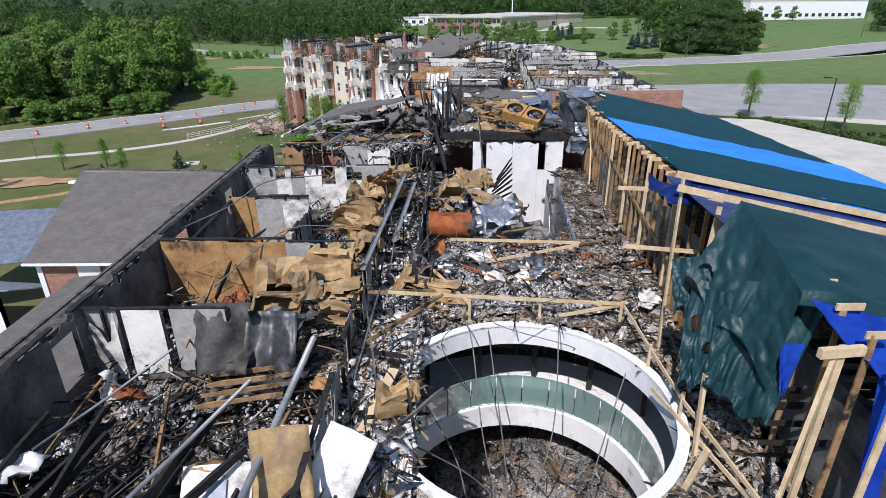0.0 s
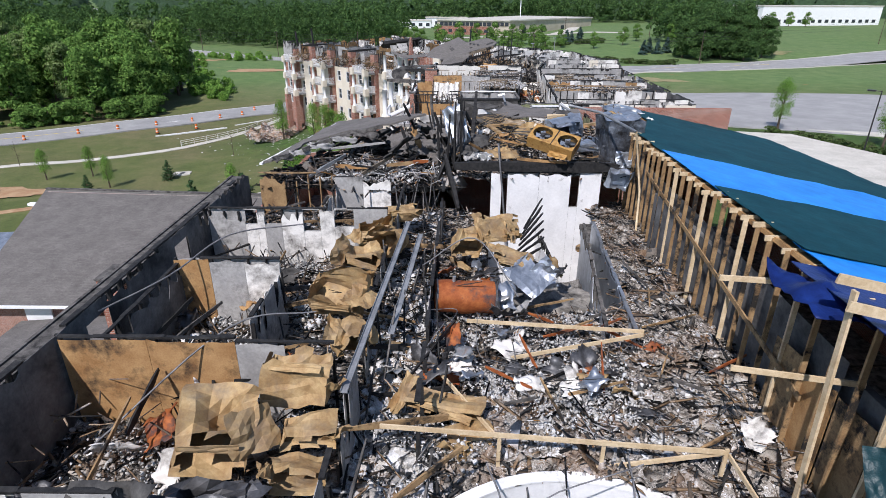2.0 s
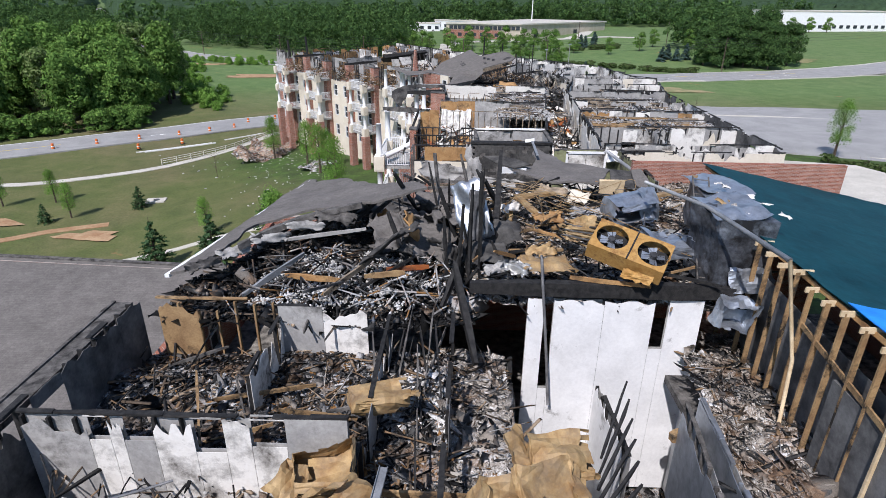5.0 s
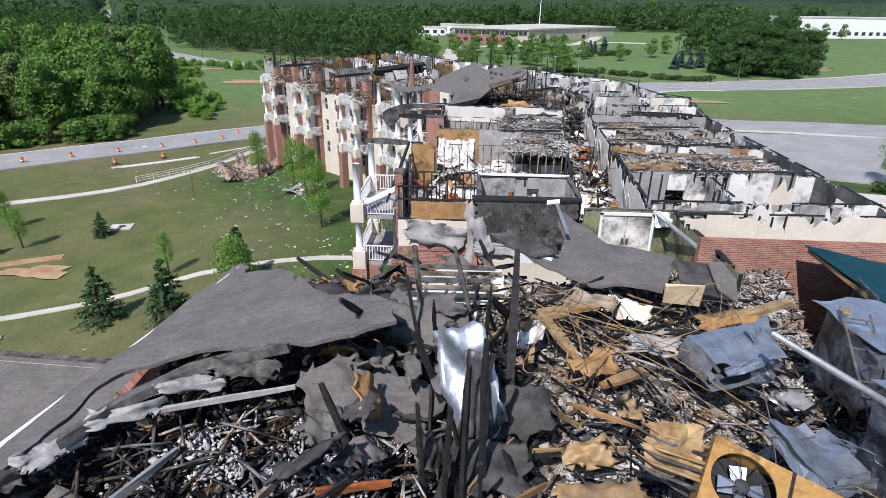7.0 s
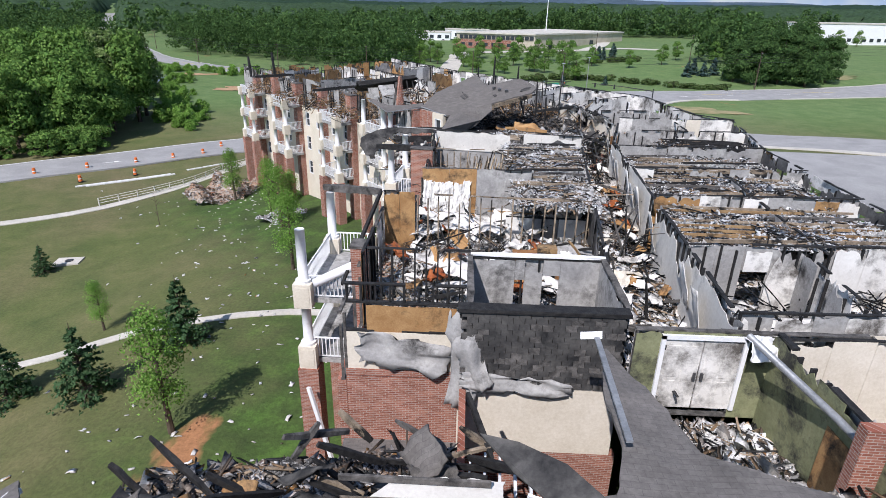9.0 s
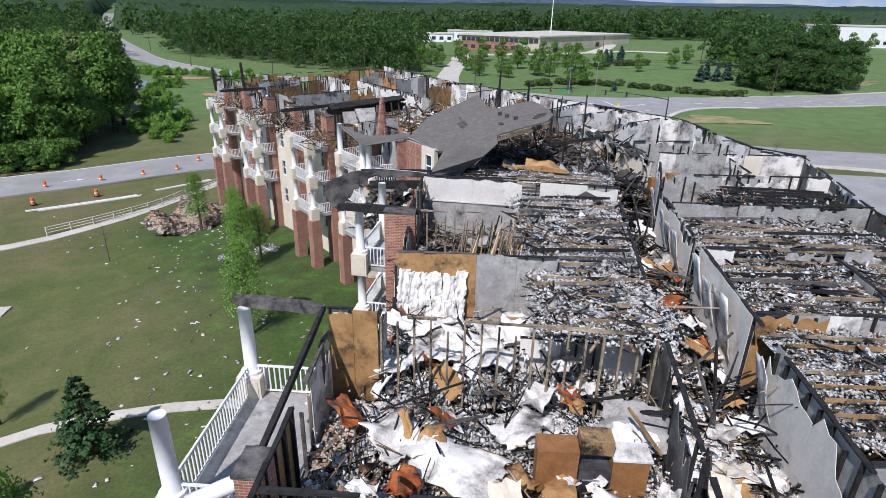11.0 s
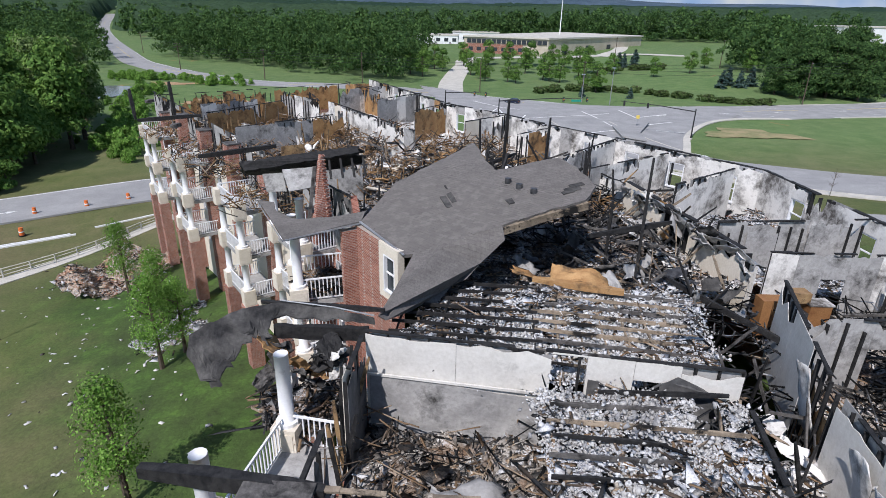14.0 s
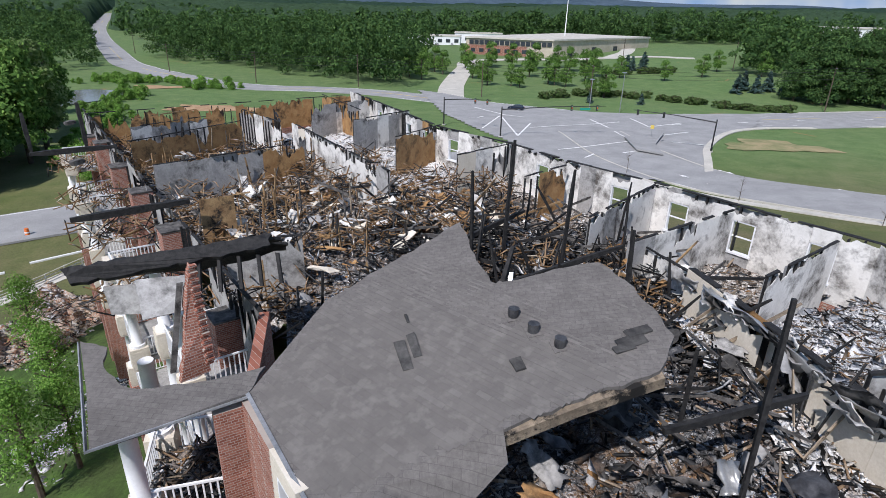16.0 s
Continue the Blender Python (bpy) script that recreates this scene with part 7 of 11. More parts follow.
# fallen ducts along the corridor
duct(-5.3, 16.1, 15.7, 1.5, 1.3, 1.5, 12, 24, 6, M_RUST)
duct(-5.1, 14.6, 14.9, 1.4, 1.0, 1.7, 14, 30, 5, M_DARKMETAL, "scorched grey sheet-metal duct section")
duct(-3.9, 17.8, 15.9, 1.5, 0.9, 1.2, 5, -12, 4)
duct(-3.3, 16.3, 15.5, 1.1, 0.7, 0.45, 8, 5, 5)
duct(-3.4, 15.4, 15.2, 1.1, 0.6, 0.45, 12, 5, 10)
duct(-3.7, 22.0, 15.8, 1.5, 1.1, 0.9, -15, 40, 5)
duct(-3.0, 20.3, 15.3, 0.9, 0.9, 0.8, 30, 15, 10)
duct(-3.5, 25.0, 15.6, 1.3, 1.3, 0.9, 15, 15, 20)
duct(-2.6, 26.3, 15.7, 1.0, 1.2, 0.9, -25, -15, 8)
duct(-3.2, 27.6, 15.6, 1.3, 0.9, 0.8, 5, 20, -12)
duct(-2.4, 30.3, 15.4, 1.4, 0.7, 0.5, 20, 10, 10)
tank = thing("water_tank", "red-rusted cylindrical steel tank lying on its side", "tank")
tank.matrix_basis = pose(-0.75, 23.5, 14.95, 0, 4, 4)
tk = Shape().tube([(0.0, 0, 0), (0.05, 0, 0), (0.5, 0, 0.02), (1.0, 0, -0.03), (1.5, 0, 0.01), (2.0, 0, 0), (2.06, 0, 0)], 0.56, 20, 0.53)
tk.v = [(a, b + 0.06 * noise.noise(Vector((a * 2, b * 3, c * 3))), c + 0.08 * noise.noise(Vector((a * 2.5, b * 2.5, c * 2.5 + 7)))) for a, b, c in tk.v]
part("shell", tk, M_RUSTRED, tank, smooth=True)
for q in (0.05, 2.02):
    part("end_band", Shape().tube([(q - 0.03, 0, 0), (q + 0.03, 0, 0)], 0.585, 20), M_DARKMETAL, tank, "blackened end band")
part("pipe_stub", Shape().tube([(0.6, 0, 0.5), (0.6, 0, 0.75)], 0.06, 8), M_PIPE, tank)
duct(0.5, 26.9, 15.5, 1.0, 0.8, 1.0, 5, 10, 6)
duct(1.4, 27.0, 15.9, 1.3, 0.9, 0.25, 20, 30, 12, M_RUST)
duct(2.1, 25.8, 15.3, 1.3, 0.9, 0.5, -10, 15, 20, M_RUST)
duct(2.6, 24.8, 15.0, 1.1, 1.4, 0.3, 35, 25, -20, M_METAL, "dented grey sheet-metal panel")
duct(1.9, 28.2, 15.6, 1.5, 0.9, 0.5, 10, 20, 10, M_RUST)
duct(-0.4, 18.4, 14.6, 2.0, 0.7, 0.35, -12, 12, 5)
duct(-1.3, 11.6, 14.9, 0.8, 0.6, 0.7, 20, 30, 10)
duct(0.3, 17.6, 14.2, 1.1, 0.8, 0.3, 30, 8, 5)
sheet(-4.9, 13.4, 15.0, 1.4, 2.4, 8, 62, 6, M_DARKMETAL, "grey torn duct wrap hanging over the wall", wave=0.5)
sheet(-6.2, 13.6, 15.4, 1.6, 2.0, 0, 55, 0, M_FELT, "charred roofing felt hanging in folds", wave=0.6)
sheet(-3.3, 8.6, 15.2, 1.2, 2.2, 10, 65, 0, M_RUST, "tan scorched board leaning on the rubble", wave=0.12)
sheet(-2.4, 8.9, 14.8, 1.1, 2.4, -15, 60, 20, M_DRYWALL, "white torn wallboard leaning in the rubble", wave=0.15)
for x, y, tn in [(-3.1, 10.0, 5), (-4.8, 8.8, 12)]:
    t = thing("bath_fan_panel", "white scorched ceiling panel with a square vent", "panel", "fallen ceiling panels")
    t.matrix_basis = pose(x, y, 14.7, 28, 4, tn)
    part("board", Shape().box(-0.7, -0.55, -0.03, 0.7, 0.55, 0.03, None, 0.03), M_DRYWALL, t)
    part("vent", Shape().box(-0.2, -0.2, 0.04, 0.2, 0.2, 0.09), M_METAL, t)
# long pipes and fallen poles
for a, b, r in [((-4.1, 6.2, 15.2), (-3.3, 12.2, 16.3), 0.08), ((-6.6, 6.6, 15.4), (-4.6, 11.0, 15.9), 0.05), ((-9.0, 9.5, 15.2), (-7.2, 12.6, 15.7), 0.035)]:
    solid("steel_pipe", Shape().tube([a, tuple((Vector(a) + Vector(b)) / 2 + Vector((0, 0, -0.05))), b], r, 10), M_PIPE, "grey steel sprinkler pipe lying across the walls", "pipe", "fallen pipes", smooth=True)
cable([(-10.2, 20.5, 16.0), (-9.0, 22.4, 16.2), (-8.0, 25.0, 16.5), (-5.8, 26.6, 16.3)], 0.028)
cable([(-8.6, 16.5, 14.6), (-6, 19.2, 16.3), (-4, 20.4, 16.1)], 0.025)
cable([(-1.2, 24.5, 15.6), (0.6, 24.6, 16.6), (2.0, 23.0, 15.2)], 0.025)
for a, b in (((-1.85, 27.2, 16.15), (-2.75, 17.4, 15.65)), ((-1.35, 26.6, 15.9), (-1.9, 20.2, 15.5))):
    va, vb = Vector(a), Vector(b)
    m = Matrix.Translation(va) @ (vb - va).to_track_quat("X", "Z").to_matrix().to_4x4()
    solid("steel_channel", Shape().box(0, -0.09, 0, (vb - va).length, 0.09, 0.02, m).box(0, -0.09, 0.02, (vb - va).length, -0.075, 0.07, m).box(0, 0.075, 0.02, (vb - va).length, 0.09, 0.07, m), M_PIPE, "grey steel channel lying along the corridor", "steel channel", "fallen steel channels")
rt = random.Random(77)
# charred joists and rafters lying about
for k in range(70):
    x, y = rt.uniform(-10, -1), rt.uniform(5, 33)
    a = rt.uniform(-0.5, 0.5) + (math.pi / 2 if rt.random() < 0.45 else 0)
    L = rt.uniform(1.5, 4.2)
    z = 14.1 + rt.random() * 1.1
    dz = rt.uniform(-0.7, 0.7)
    x1 = min(max(x + L * math.cos(a), -10.2), 0)
    timber((x, y, z), (x1, y + L * math.sin(a), z + dz), (0.06, rt.uniform(0.09, 0.2)), rt.choice([M_CHAR, M_CHAR, M_CHARGREY, M_OLDWOOD]))
for k in range(16):
    x = -9.6 + rt.random() * 5.5
    timber((x, 4.8 + rt.random() * 2, 14.2 + rt.random() * 0.6), (x + rt.uniform(-0.5, 2.4), 8.5 + rt.random() * 2.6, 14.3 + rt.random() * 1.2), (0.1, 0.24))
for k in range(9):
    y = 11.6 + k * 0.42
    timber((-6.4, y, 14.6 + 0.02 * k), (-4.2, y + 0.35, 14.75), (0.05, 0.16), M_OLDWOOD)
for k in range(24):
    x, y = rt.uniform(-2.6, -0.4), rt.uniform(10, 33)
    timber((x, y, 14.2), (x + rt.uniform(-0.5, 0.6), y + rt.uniform(0.3, 3.0), 15.2 + rt.random() * 0.9), (0.05, 0.1), rt.choice([M_CHAR, M_CHARGREY]))
for k in range(26):
    x, y = rt.uniform(0, 7.5), rt.uniform(16.8, 26)
    if hole1(np.array([x]), np.array([y]))[0]:
        continue
    a = rt.uniform(0, 3.14)
    L = rt.uniform(0.8, 2.2)
    timber((x, y, 14.3), (x + L * math.cos(a), y + L * math.sin(a), 14.4 + rt.random() * 0.3), (0.05, 0.09), rt.choice([M_OLDWOOD, M_CHARGREY, M_RUSTRED]))
sticks("burnt_laths", "tangle of thin burnt laths and wires over the rooms", 900, -10.2, -1.0, 3, 33.8, 13.8, 0.3, 1.5, 0.03, 0.4, D_LATH, 0.6)
sticks("burnt_laths", "tangle of thin burnt laths and wires over the floor", 330, -1.0, 8.0, 17, 34, 14.0, 0.3, 1.4, 0.022, 0.3, D_SOOT, 0.2, skip=hole1)

# rust-red scraps, crumpled black felt and pale panels in the near rooms
rq = random.Random(404)
for k in range(26):
    sheet(rq.uniform(-9.8, -3.2), rq.uniform(7.5, 27.5), 14.35 + rq.random() * 0.5, rq.uniform(0.4, 1.3), rq.uniform(0.3, 1.0), rq.uniform(0, 360), rq.gauss(0, 28), rq.gauss(0, 28), rq.choice([M_RUSTRED, M_DRYWALL, M_DRYWALL, M_FELT, M_OSB, M_DARKMETAL, M_INSUL]), "crumpled scrap lying in the burnt rooms", wave=0.28, torn=0.2, div=8, group="scraps in the rooms")
for k in range(14):
    sheet(rq.uniform(-0.8, 7.4), rq.uniform(17.4, 23.5), 14.2 + rq.random() * 0.2, rq.uniform(0.4, 1.0), rq.uniform(0.3, 0.8), rq.uniform(0, 360), rq.gauss(0, 16), rq.gauss(0, 16), rq.choice([M_RUST, M_DRYWALL, M_DRYWALL, M_RUSTRED, M_DARKMETAL]), "crumpled scrap lying on the rubble", wave=0.22, torn=0.2, div=8, group="scraps on the floor")
for k in range(9):
    x, y = rq.uniform(-9.5, 5), rq.uniform(7, 30)
    cable([(x, y, 15.6 + rq.random() * 0.6)] + [(x + rq.gauss(0, 1.2), y + q * 0.9 + rq.gauss(0, 0.4), 14.6 + rq.random() * 1.2) for q in range(1, 4)], rq.uniform(0.01, 0.018), rq.choice([M_CABLE, M_BLACK]))
fluff("loose_insulation", "grey-white insulation tumbled in the rooms", 46, [(-10, 8), (-3, 8), (-3, 28), (-10, 28)], 13.95, D_FLUFF, 0.3)

for k in range(34):
    sheet(rq.uniform(-2.4, 4.4), rq.uniform(17.4, 27), 14.25 + rq.random() * 0.6, rq.uniform(0.4, 1.1), rq.uniform(0.25, 0.7), rq.uniform(0, 360), rq.gauss(0, 25), rq.gauss(0, 25), rq.choice([M_SILVER, M_METAL, M_DRYWALL, M_DRYGREY, M_RUST, M_RUSTRED, M_DARKMETAL]), "crumpled scrap lying on the rubble", wave=0.2, torn=0.15, div=6, group="scraps on the floor")
fluff("loose_insulation", "white insulation and ash on the rubble", 50, [(-2, 17.2), (5, 17.2), (4.6, 23.8), (-2, 23.8)], 14.1, D_FLUFF, 0.26)

# lower neighbour building beside the wing
lr = thing("side_building", "low brick side building with a plain grey shingle roof", "building")
part("roof", Shape().slab([(-30.5, 37.0, 6.7), (-10.9, 37.0, 6.7), (-10.9, 48.7, 10.0), (-32.8, 50.2, 10.0)], 0.18), M_SHINGLE, lr, "grey shingle roof slope")
part("ridge_cap", Shape().slab([(-32.8, 50.05, 10.06), (-10.9, 48.55, 10.06), (-10.9, 48.85, 10.06), (-32.8, 50.35, 10.06)], 0.08), M_CHARGREY, lr)
part("back_wall", Shape().slab([(-32.4, 49.9, 9.9), (-10.9, 48.5, 9.9), (-10.9, 48.5, 1.5), (-32.4, 49.9, 0.0)], 0.2), M_BRICK, lr)
part("gutter", Shape().box(-30.5, 36.85, 6.55, -10.9, 37.0, 6.7), M_WHITE, lr)
part("wall", Shape().box(-29.8, 37.6, 1.5, -11.0, 37.8, 6.5), M_BRICK, lr)
part("gable_wall", Shape().slab([(-30, 37.7, 1.0), (-30, 37.7, 6.5), (-31.8, 49.8, 9.8), (-31.8, 49.8, 0.0)], 0.25), M_BRICK, lr)
part("white_panel", Shape().box(-27.0, 37.5, 1.6, -25.3, 37.6, 6.5), M_WHITE, lr)
part("white_panel", Shape().box(-30.0, 37.5, 1.2, -29.6, 37.6, 6.5), M_WHITE, lr)
part("eave_return", Shape().box(-33.2, 48.2, 9.2, -32.0, 48.6, 9.4), M_WHITE, lr)
br = thing("tent_roof", "pale grey canvas tent roof beside the low building", "tent")
part("slope", Shape().slab([(-47, 40, 4.2), (-33.0, 43, 4.2), (-34.5, 50, 6.4), (-47, 48, 6.4)], 0.08), M_METAL, br)
part("slope", Shape().slab([(-47, 34, 5.6), (-30.5, 35, 5.6), (-30.2, 40, 3.4), (-47, 42, 3.4)], 0.08), M_METAL, br)
part("skirt", Shape().box(-47, 34.6, 1.0, -31.0, 34.8, 5.4), M_WHITE, br)
part("post", Shape().box(-31.2, 34.6, 1.0, -31.0, 34.8, 5.4), M_WHITE, br)
fr = thing("link_roof", "grey shingle lean-to roof against the wing", "roof")
part("slope", Shape().slab([(-27, 22, 5.6), (-10.8, 14, 6.8), (-10.8, 37, 6.8), (-27, 37, 5.6)], 0.2), M_SHINGLE, fr)
part("wall", Shape().box(-26.4, 22.5, 1.5, -26.2, 36.8, 5.4), M_BRICK, fr)

# ---- middle section: collapsed roof with the air-conditioning unit ----
debris("attic_rubble", "black charred rubble of a collapsed roof", [(-10.2, 34), (0.2, 34), (0.2, 42), (-8.6, 42)], 15.0, 5600, D_BLACK, 0.5, 13.1, 0.12, 1.0)
fluff("loose_insulation", "sooty white insulation tufts in the collapsed roof", 46, [(-8, 34.5), (-0.5, 34.5), (-0.5, 39), (-6.5, 39)], 15.45, D_FLUFF, 0.2, 60)
debris("attic_rubble", "charred rubble with brown boards and pale ash", [(0.2, 35), (8.4, 35), (12.0, 48), (-0.5, 46.5)], 15.5, 7400, D_MIX, 0.45, 14.2, 0.2, 0.9)
debris("link_rubble", "black and white rubble on a low roof", [(-8.3, 43), (0.5, 43), (0.3, 50.5), (-7.2, 48.5)], 13.9, 3300, D_SOOT, 0.5, 15.3, 0.35)
sticks("burnt_laths", "tangle of burnt roof laths", 190, -8.0, 0.0, 34.5, 39.0, 15.2, 0.4, 1.8, 0.045, 0.35, D_SOOT, 0.5, 0.4, 13.1)
sticks("burnt_laths", "tangle of scorched and rusted laths", 200, 0.8, 9.6, 35, 46, 16.0, 0.3, 1.7, 0.045, 0.25, mat_palette("rusty_laths", [(0.0, 0.02), (0.5, 0.06), (0.66, (0.20, 0.13, 0.07)), (0.72, (0.32, 0.22, 0.12)), (0.84, 0.35)]), 0.35, 0.4, 14.2)


def roof_plane(pts):
    """Points of the hip slope that climbs from the eave to the right."""
    return [(x, y, 16.35 + (x + 9.9 - (y - 35.7) * 0.204) * 0.22) for x, y in pts]


hip = thing("hip_roof", "grey shingle hip roof with a burnt-away edge", "roof")
HIP = [(-9.95, 35.3), (-8.85, 42.0), (-8.15, 46.2), (-7.95, 46.5), (-7.4, 45.7), (-7.75, 45.1), (-6.9, 45.2), (-6.2, 45.3), (-5.6, 44.6), (-5.2, 43.8), (-4.4, 42.9), (-3.7, 42.2), (-3.1, 42.1), (-2.4, 41.8), (-2.0, 41.4), (-1.8, 40.8), (-1.6, 39.9), (-2.6, 39.6), (-3.8, 39.6), (-5.9, 40.0), (-7.4, 39.9), (-8.3, 39.7), (-8.7, 38.9), (-8.75, 37.5), (-8.9, 36.4), (-9.5, 35.4)]
part("slope", roof_skin(ragged(roof_plane(HIP), 0.1, 0.3, (0, 1)), 0.1, 0.2, 0.07), M_SHINGLE, hip)
part("gutter", Shape().slab([(-10.15, 35.3, 16.3), (-10.0, 35.3, 16.3), (-7.75, 46.3, 16.3), (-7.9, 46.3, 16.3)], 0.12), M_WHITE, hip)
part("fascia", Shape().slab(roof_plane([(-8.4, 37.3), (-7.7, 38.5), (-6.6, 39.5), (-5.2, 39.8), (-4.2, 39.9), (-4.2, 39.6), (-5.2, 39.5), (-6.5, 39.1), (-7.55, 38.2), (-8.25, 37.0)]), -0.22), M_CHARGREY, hip, "peeled pale edge of the burnt roof")
for x, y, z, w, d, tn, mt in [(-7.4, 38.1, 16.55, 1.5, 0.35, 40, M_DRYGREY), (-6.3, 38.9, 16.75, 1.5, 0.35, 22, M_DRYGREY), (-5.2, 39.35, 16.9, 1.5, 0.5, 8, M_CHARGREY), (-8.3, 37.0, 16.45, 1.3, 0.35, 58, M_DRYGREY), (-9.0, 35.9, 16.4, 1.3, 0.4, 58, M_CHARGREY)]:
    sheet(x, y, z, w, d, tn, 35, 6, mt, "peeled pale lining along the burnt roof edge", wave=0.22, torn=0.22, div=10)
timber((-7.6, 38.3, 16.25), (-4.0, 39.3, 16.45), (0.08, 0.14), M_DRYGREY, "eave_board", "soot-streaked white board under the burnt roof", "", "board")
for a, b, mt in [((-6.4, 36.2, 15.9), (-4.4, 35.9, 15.9), M_OSB), ((-3.6, 36.0, 16.0), (-2.2, 36.2, 16.1), M_OLDWOOD), ((-2.9, 36.6, 16.0), (-1.4, 36.9, 16.0), M_RUSTRED), ((-7.6, 35.2, 15.6), (-6.0, 37.4, 16.2), M_PIPE), ((-4.8, 35.0, 15.8), (-3.4, 37.2, 16.2), M_JOIST)]:
    timber(a, b, (0.1, 0.2), mt, "roof_timber", "scorched roof timber lying in the rubble", "roof timbers", "timber")
for k in range(7):
    a = 0.15 + k * 0.13
    part("rafter", Shape().slab([(-8.6 + 5 * a, 38.0 + 2.0 * a, 16.0 + 0.9 * a), (-8.5 + 5 * a, 38.0 + 2.0 * a, 16.0 + 0.9 * a), (-7.9 + 5 * a, 41.2 + a, 16.0 + 0.9 * a), (-8.0 + 5 * a, 41.2 + a, 16.0 + 0.9 * a)], 0.16), M_CHAR, hip)
SH = "torn grey shingle roofing sagging over the rubble"
for x, y, z, w, d, tn, tl, rl, mt in [(-1.6, 39.0, 16.3, 2.0, 1.6, -20, 22, 10, M_SHINGLE), (-3.0, 39.2, 16.6, 1.5, 1.3, 30, 35, -8, M_SHINGLE), (-1.0, 42.2, 16.6, 2.2, 2.2, 15, 12, -14, M_SHINGLE), (-3.6, 45.4, 15.4, 2.6, 2.0, 25, 10, 10, M_FELT), (-1.6, 45.4, 15.2, 2.2, 1.8, -15, 15, 8, M_SHINGLE), (-5.6, 46.6, 15.0, 2.0, 1.6, 10, 10, 12, M_FELT), (1.2, 38.2, 16.9, 1.6, 1.1, 15, 30, 0, M_FELT), (0.6, 36.8, 16.6, 1.4, 1.1, -10, 20, 0, M_FELT), (2.6, 36.0, 16.6, 1.8, 0.9, 10, 15, 5, M_RUST), (3.4, 40.4, 16.7, 1.3, 0.8, 40, 20, 5, M_OSB), (2.0, 42.0, 16.6, 1.8, 0.5, 65, 12, 5, M_DRYWALL), (5.2, 41.6, 16.5, 1.4, 0.7, -10, 10, 5, M_DRYGREY), (1.0, 35.8, 16.5, 0.9, 0.5, 20, 25, 5, M_DRYGREY), (1.6, 35.6, 16.6, 0.8, 0.5, -30, 40, 10, M_SILVER), (2.6, 37.4, 16.5, 0.9, 0.6, 10, 20, -10, M_RUST), (3.9, 38.9, 16.5, 1.0, 0.5, 70, 10, 10, M_RUST), (6.4, 40.6, 16.4, 0.9, 0.7, 30, 15, 0, M_DRYWALL), (7.8, 39.4, 16.4, 1.1, 0.6, 10, -15, 5, M_SILVER), (7.6, 42.6, 16.8, 2.4, 0.6, 25, 12, 5, M_OSB)]:
    sheet(x, y, z, w, d, tn, tl, rl, mt, SH if mt in (M_SHINGLE, M_FELT) else "scorched board lying on the rubble", wave=0.3, torn=0.25)
sheet(0.1, 38.2, 17.7, 1.2, 2.2, -12, 70, -22, M_METAL, "silvery sheet metal standing on edge in the rubble", wave=0.35, torn=0.1)
sheet(0.2, 37.6, 17.3, 0.6, 2.6, 20, 78, 10, M_DARKMETAL, "twisted dark sheet metal strip", wave=0.4)
rk = random.Random(58)
for k in range(64):
    if k < 40:
        x, y, z = rk.uniform(-7.6, 0.2), rk.uniform(43.6, 49.4), 14.9 + rk.random() * 0.8
        if x > -1.9 and 44.5 < y < 47.8 or x < -4 and y < 45.6 or y > 46.6 + 0.225 * (x + 10.4) and x < -3.4:
            continue
    else:
        x, y, z = rk.uniform(-3.4, 0.4), rk.uniform(36.5, 42.5), 16.2 + rk.random() * 1.0
    sheet(x, y, z, rk.uniform(0.4, 1.3), rk.uniform(0.35, 1.0), rk.uniform(0, 360), rk.gauss(0, 26), rk.gauss(0, 26), rk.choice([M_FELT, M_FELT, M_SHINGLE, M_SHINGLE, M_CHARGREY, M_OSB]), "broken slab of burnt roofing on the rubble", wave=0.2, torn=0.22, div=7, thick=0.06, group="broken roofing slabs")
for k in range(70):
    x, y = rk.uniform(-7.4, 1.6), rk.uniform(43.4, 49.6)
    if x > -2.2 and 44.2 < y < 47.8 or x < -4.5 and y < 45.4 or y > 46.4 + 0.225 * (x + 10.4) and x < -3.4:
        continue
    a, L = rk.uniform(0, 6.28), rk.uniform(0.5, 2.0)
    timber((x, y, 14.7 + rk.random() * 0.5), (x + L * math.cos(a), y + L * math.sin(a), 14.9 + rk.random() * 1.3), (rk.uniform(0.06, 0.14), rk.uniform(0.08, 0.2)), rk.choice([M_CHAR, M_CHAR, M_CHAR, M_CHARGREY, M_JOIST]), "charred_chunk", "charred broken roof timber in the heap", "charred roof chunks", "timber")
# standing charred posts
rp = random.Random(31)
for k in range(34):
    x, y = rp.gauss(0.0, 0.9), rp.uniform(36.2, 43.5)
    lean = rp.gauss(0, 0.55)
    h = rp.uniform(1.2, 3.4)
    timber((x, y, 15.4), (x + lean, y + rp.gauss(0, 0.5), 15.4 + h), (0.08, rp.uniform(0.08, 0.2)), rp.choice([M_CHAR, M_CHAR, M_CHARGREY]), "charred_post", "charred black post standing in the rubble", "standing charred posts", "post")
for a, b, s in [((-0.9, 35.0, 15.4), (0.6, 39.0, 18.0), 0.28), ((-2.2, 42.4, 16.2), (-2.9, 39.8, 18.6), 0.16), ((0.9, 37.2, 16.0), (1.4, 42.2, 18.9), 0.3), ((0.2, 33.0, 14.6), (-0.5, 36.0, 16.6), 0.3), ((0.0, 36.2, 15.5), (0.05, 36.3, 19.3), 0.14), ((0.4, 36.6, 15.5), (0.35, 36.7, 19.6), 0.14), ((1.7, 44, 15.6), (0.7, 41.4, 17.9), 0.22)]:
    timber(a, b, (s * 0.7, s), M_CHAR, "charred_beam", "heavy charred beam leaning in the rubble", "leaning beams", "beam")
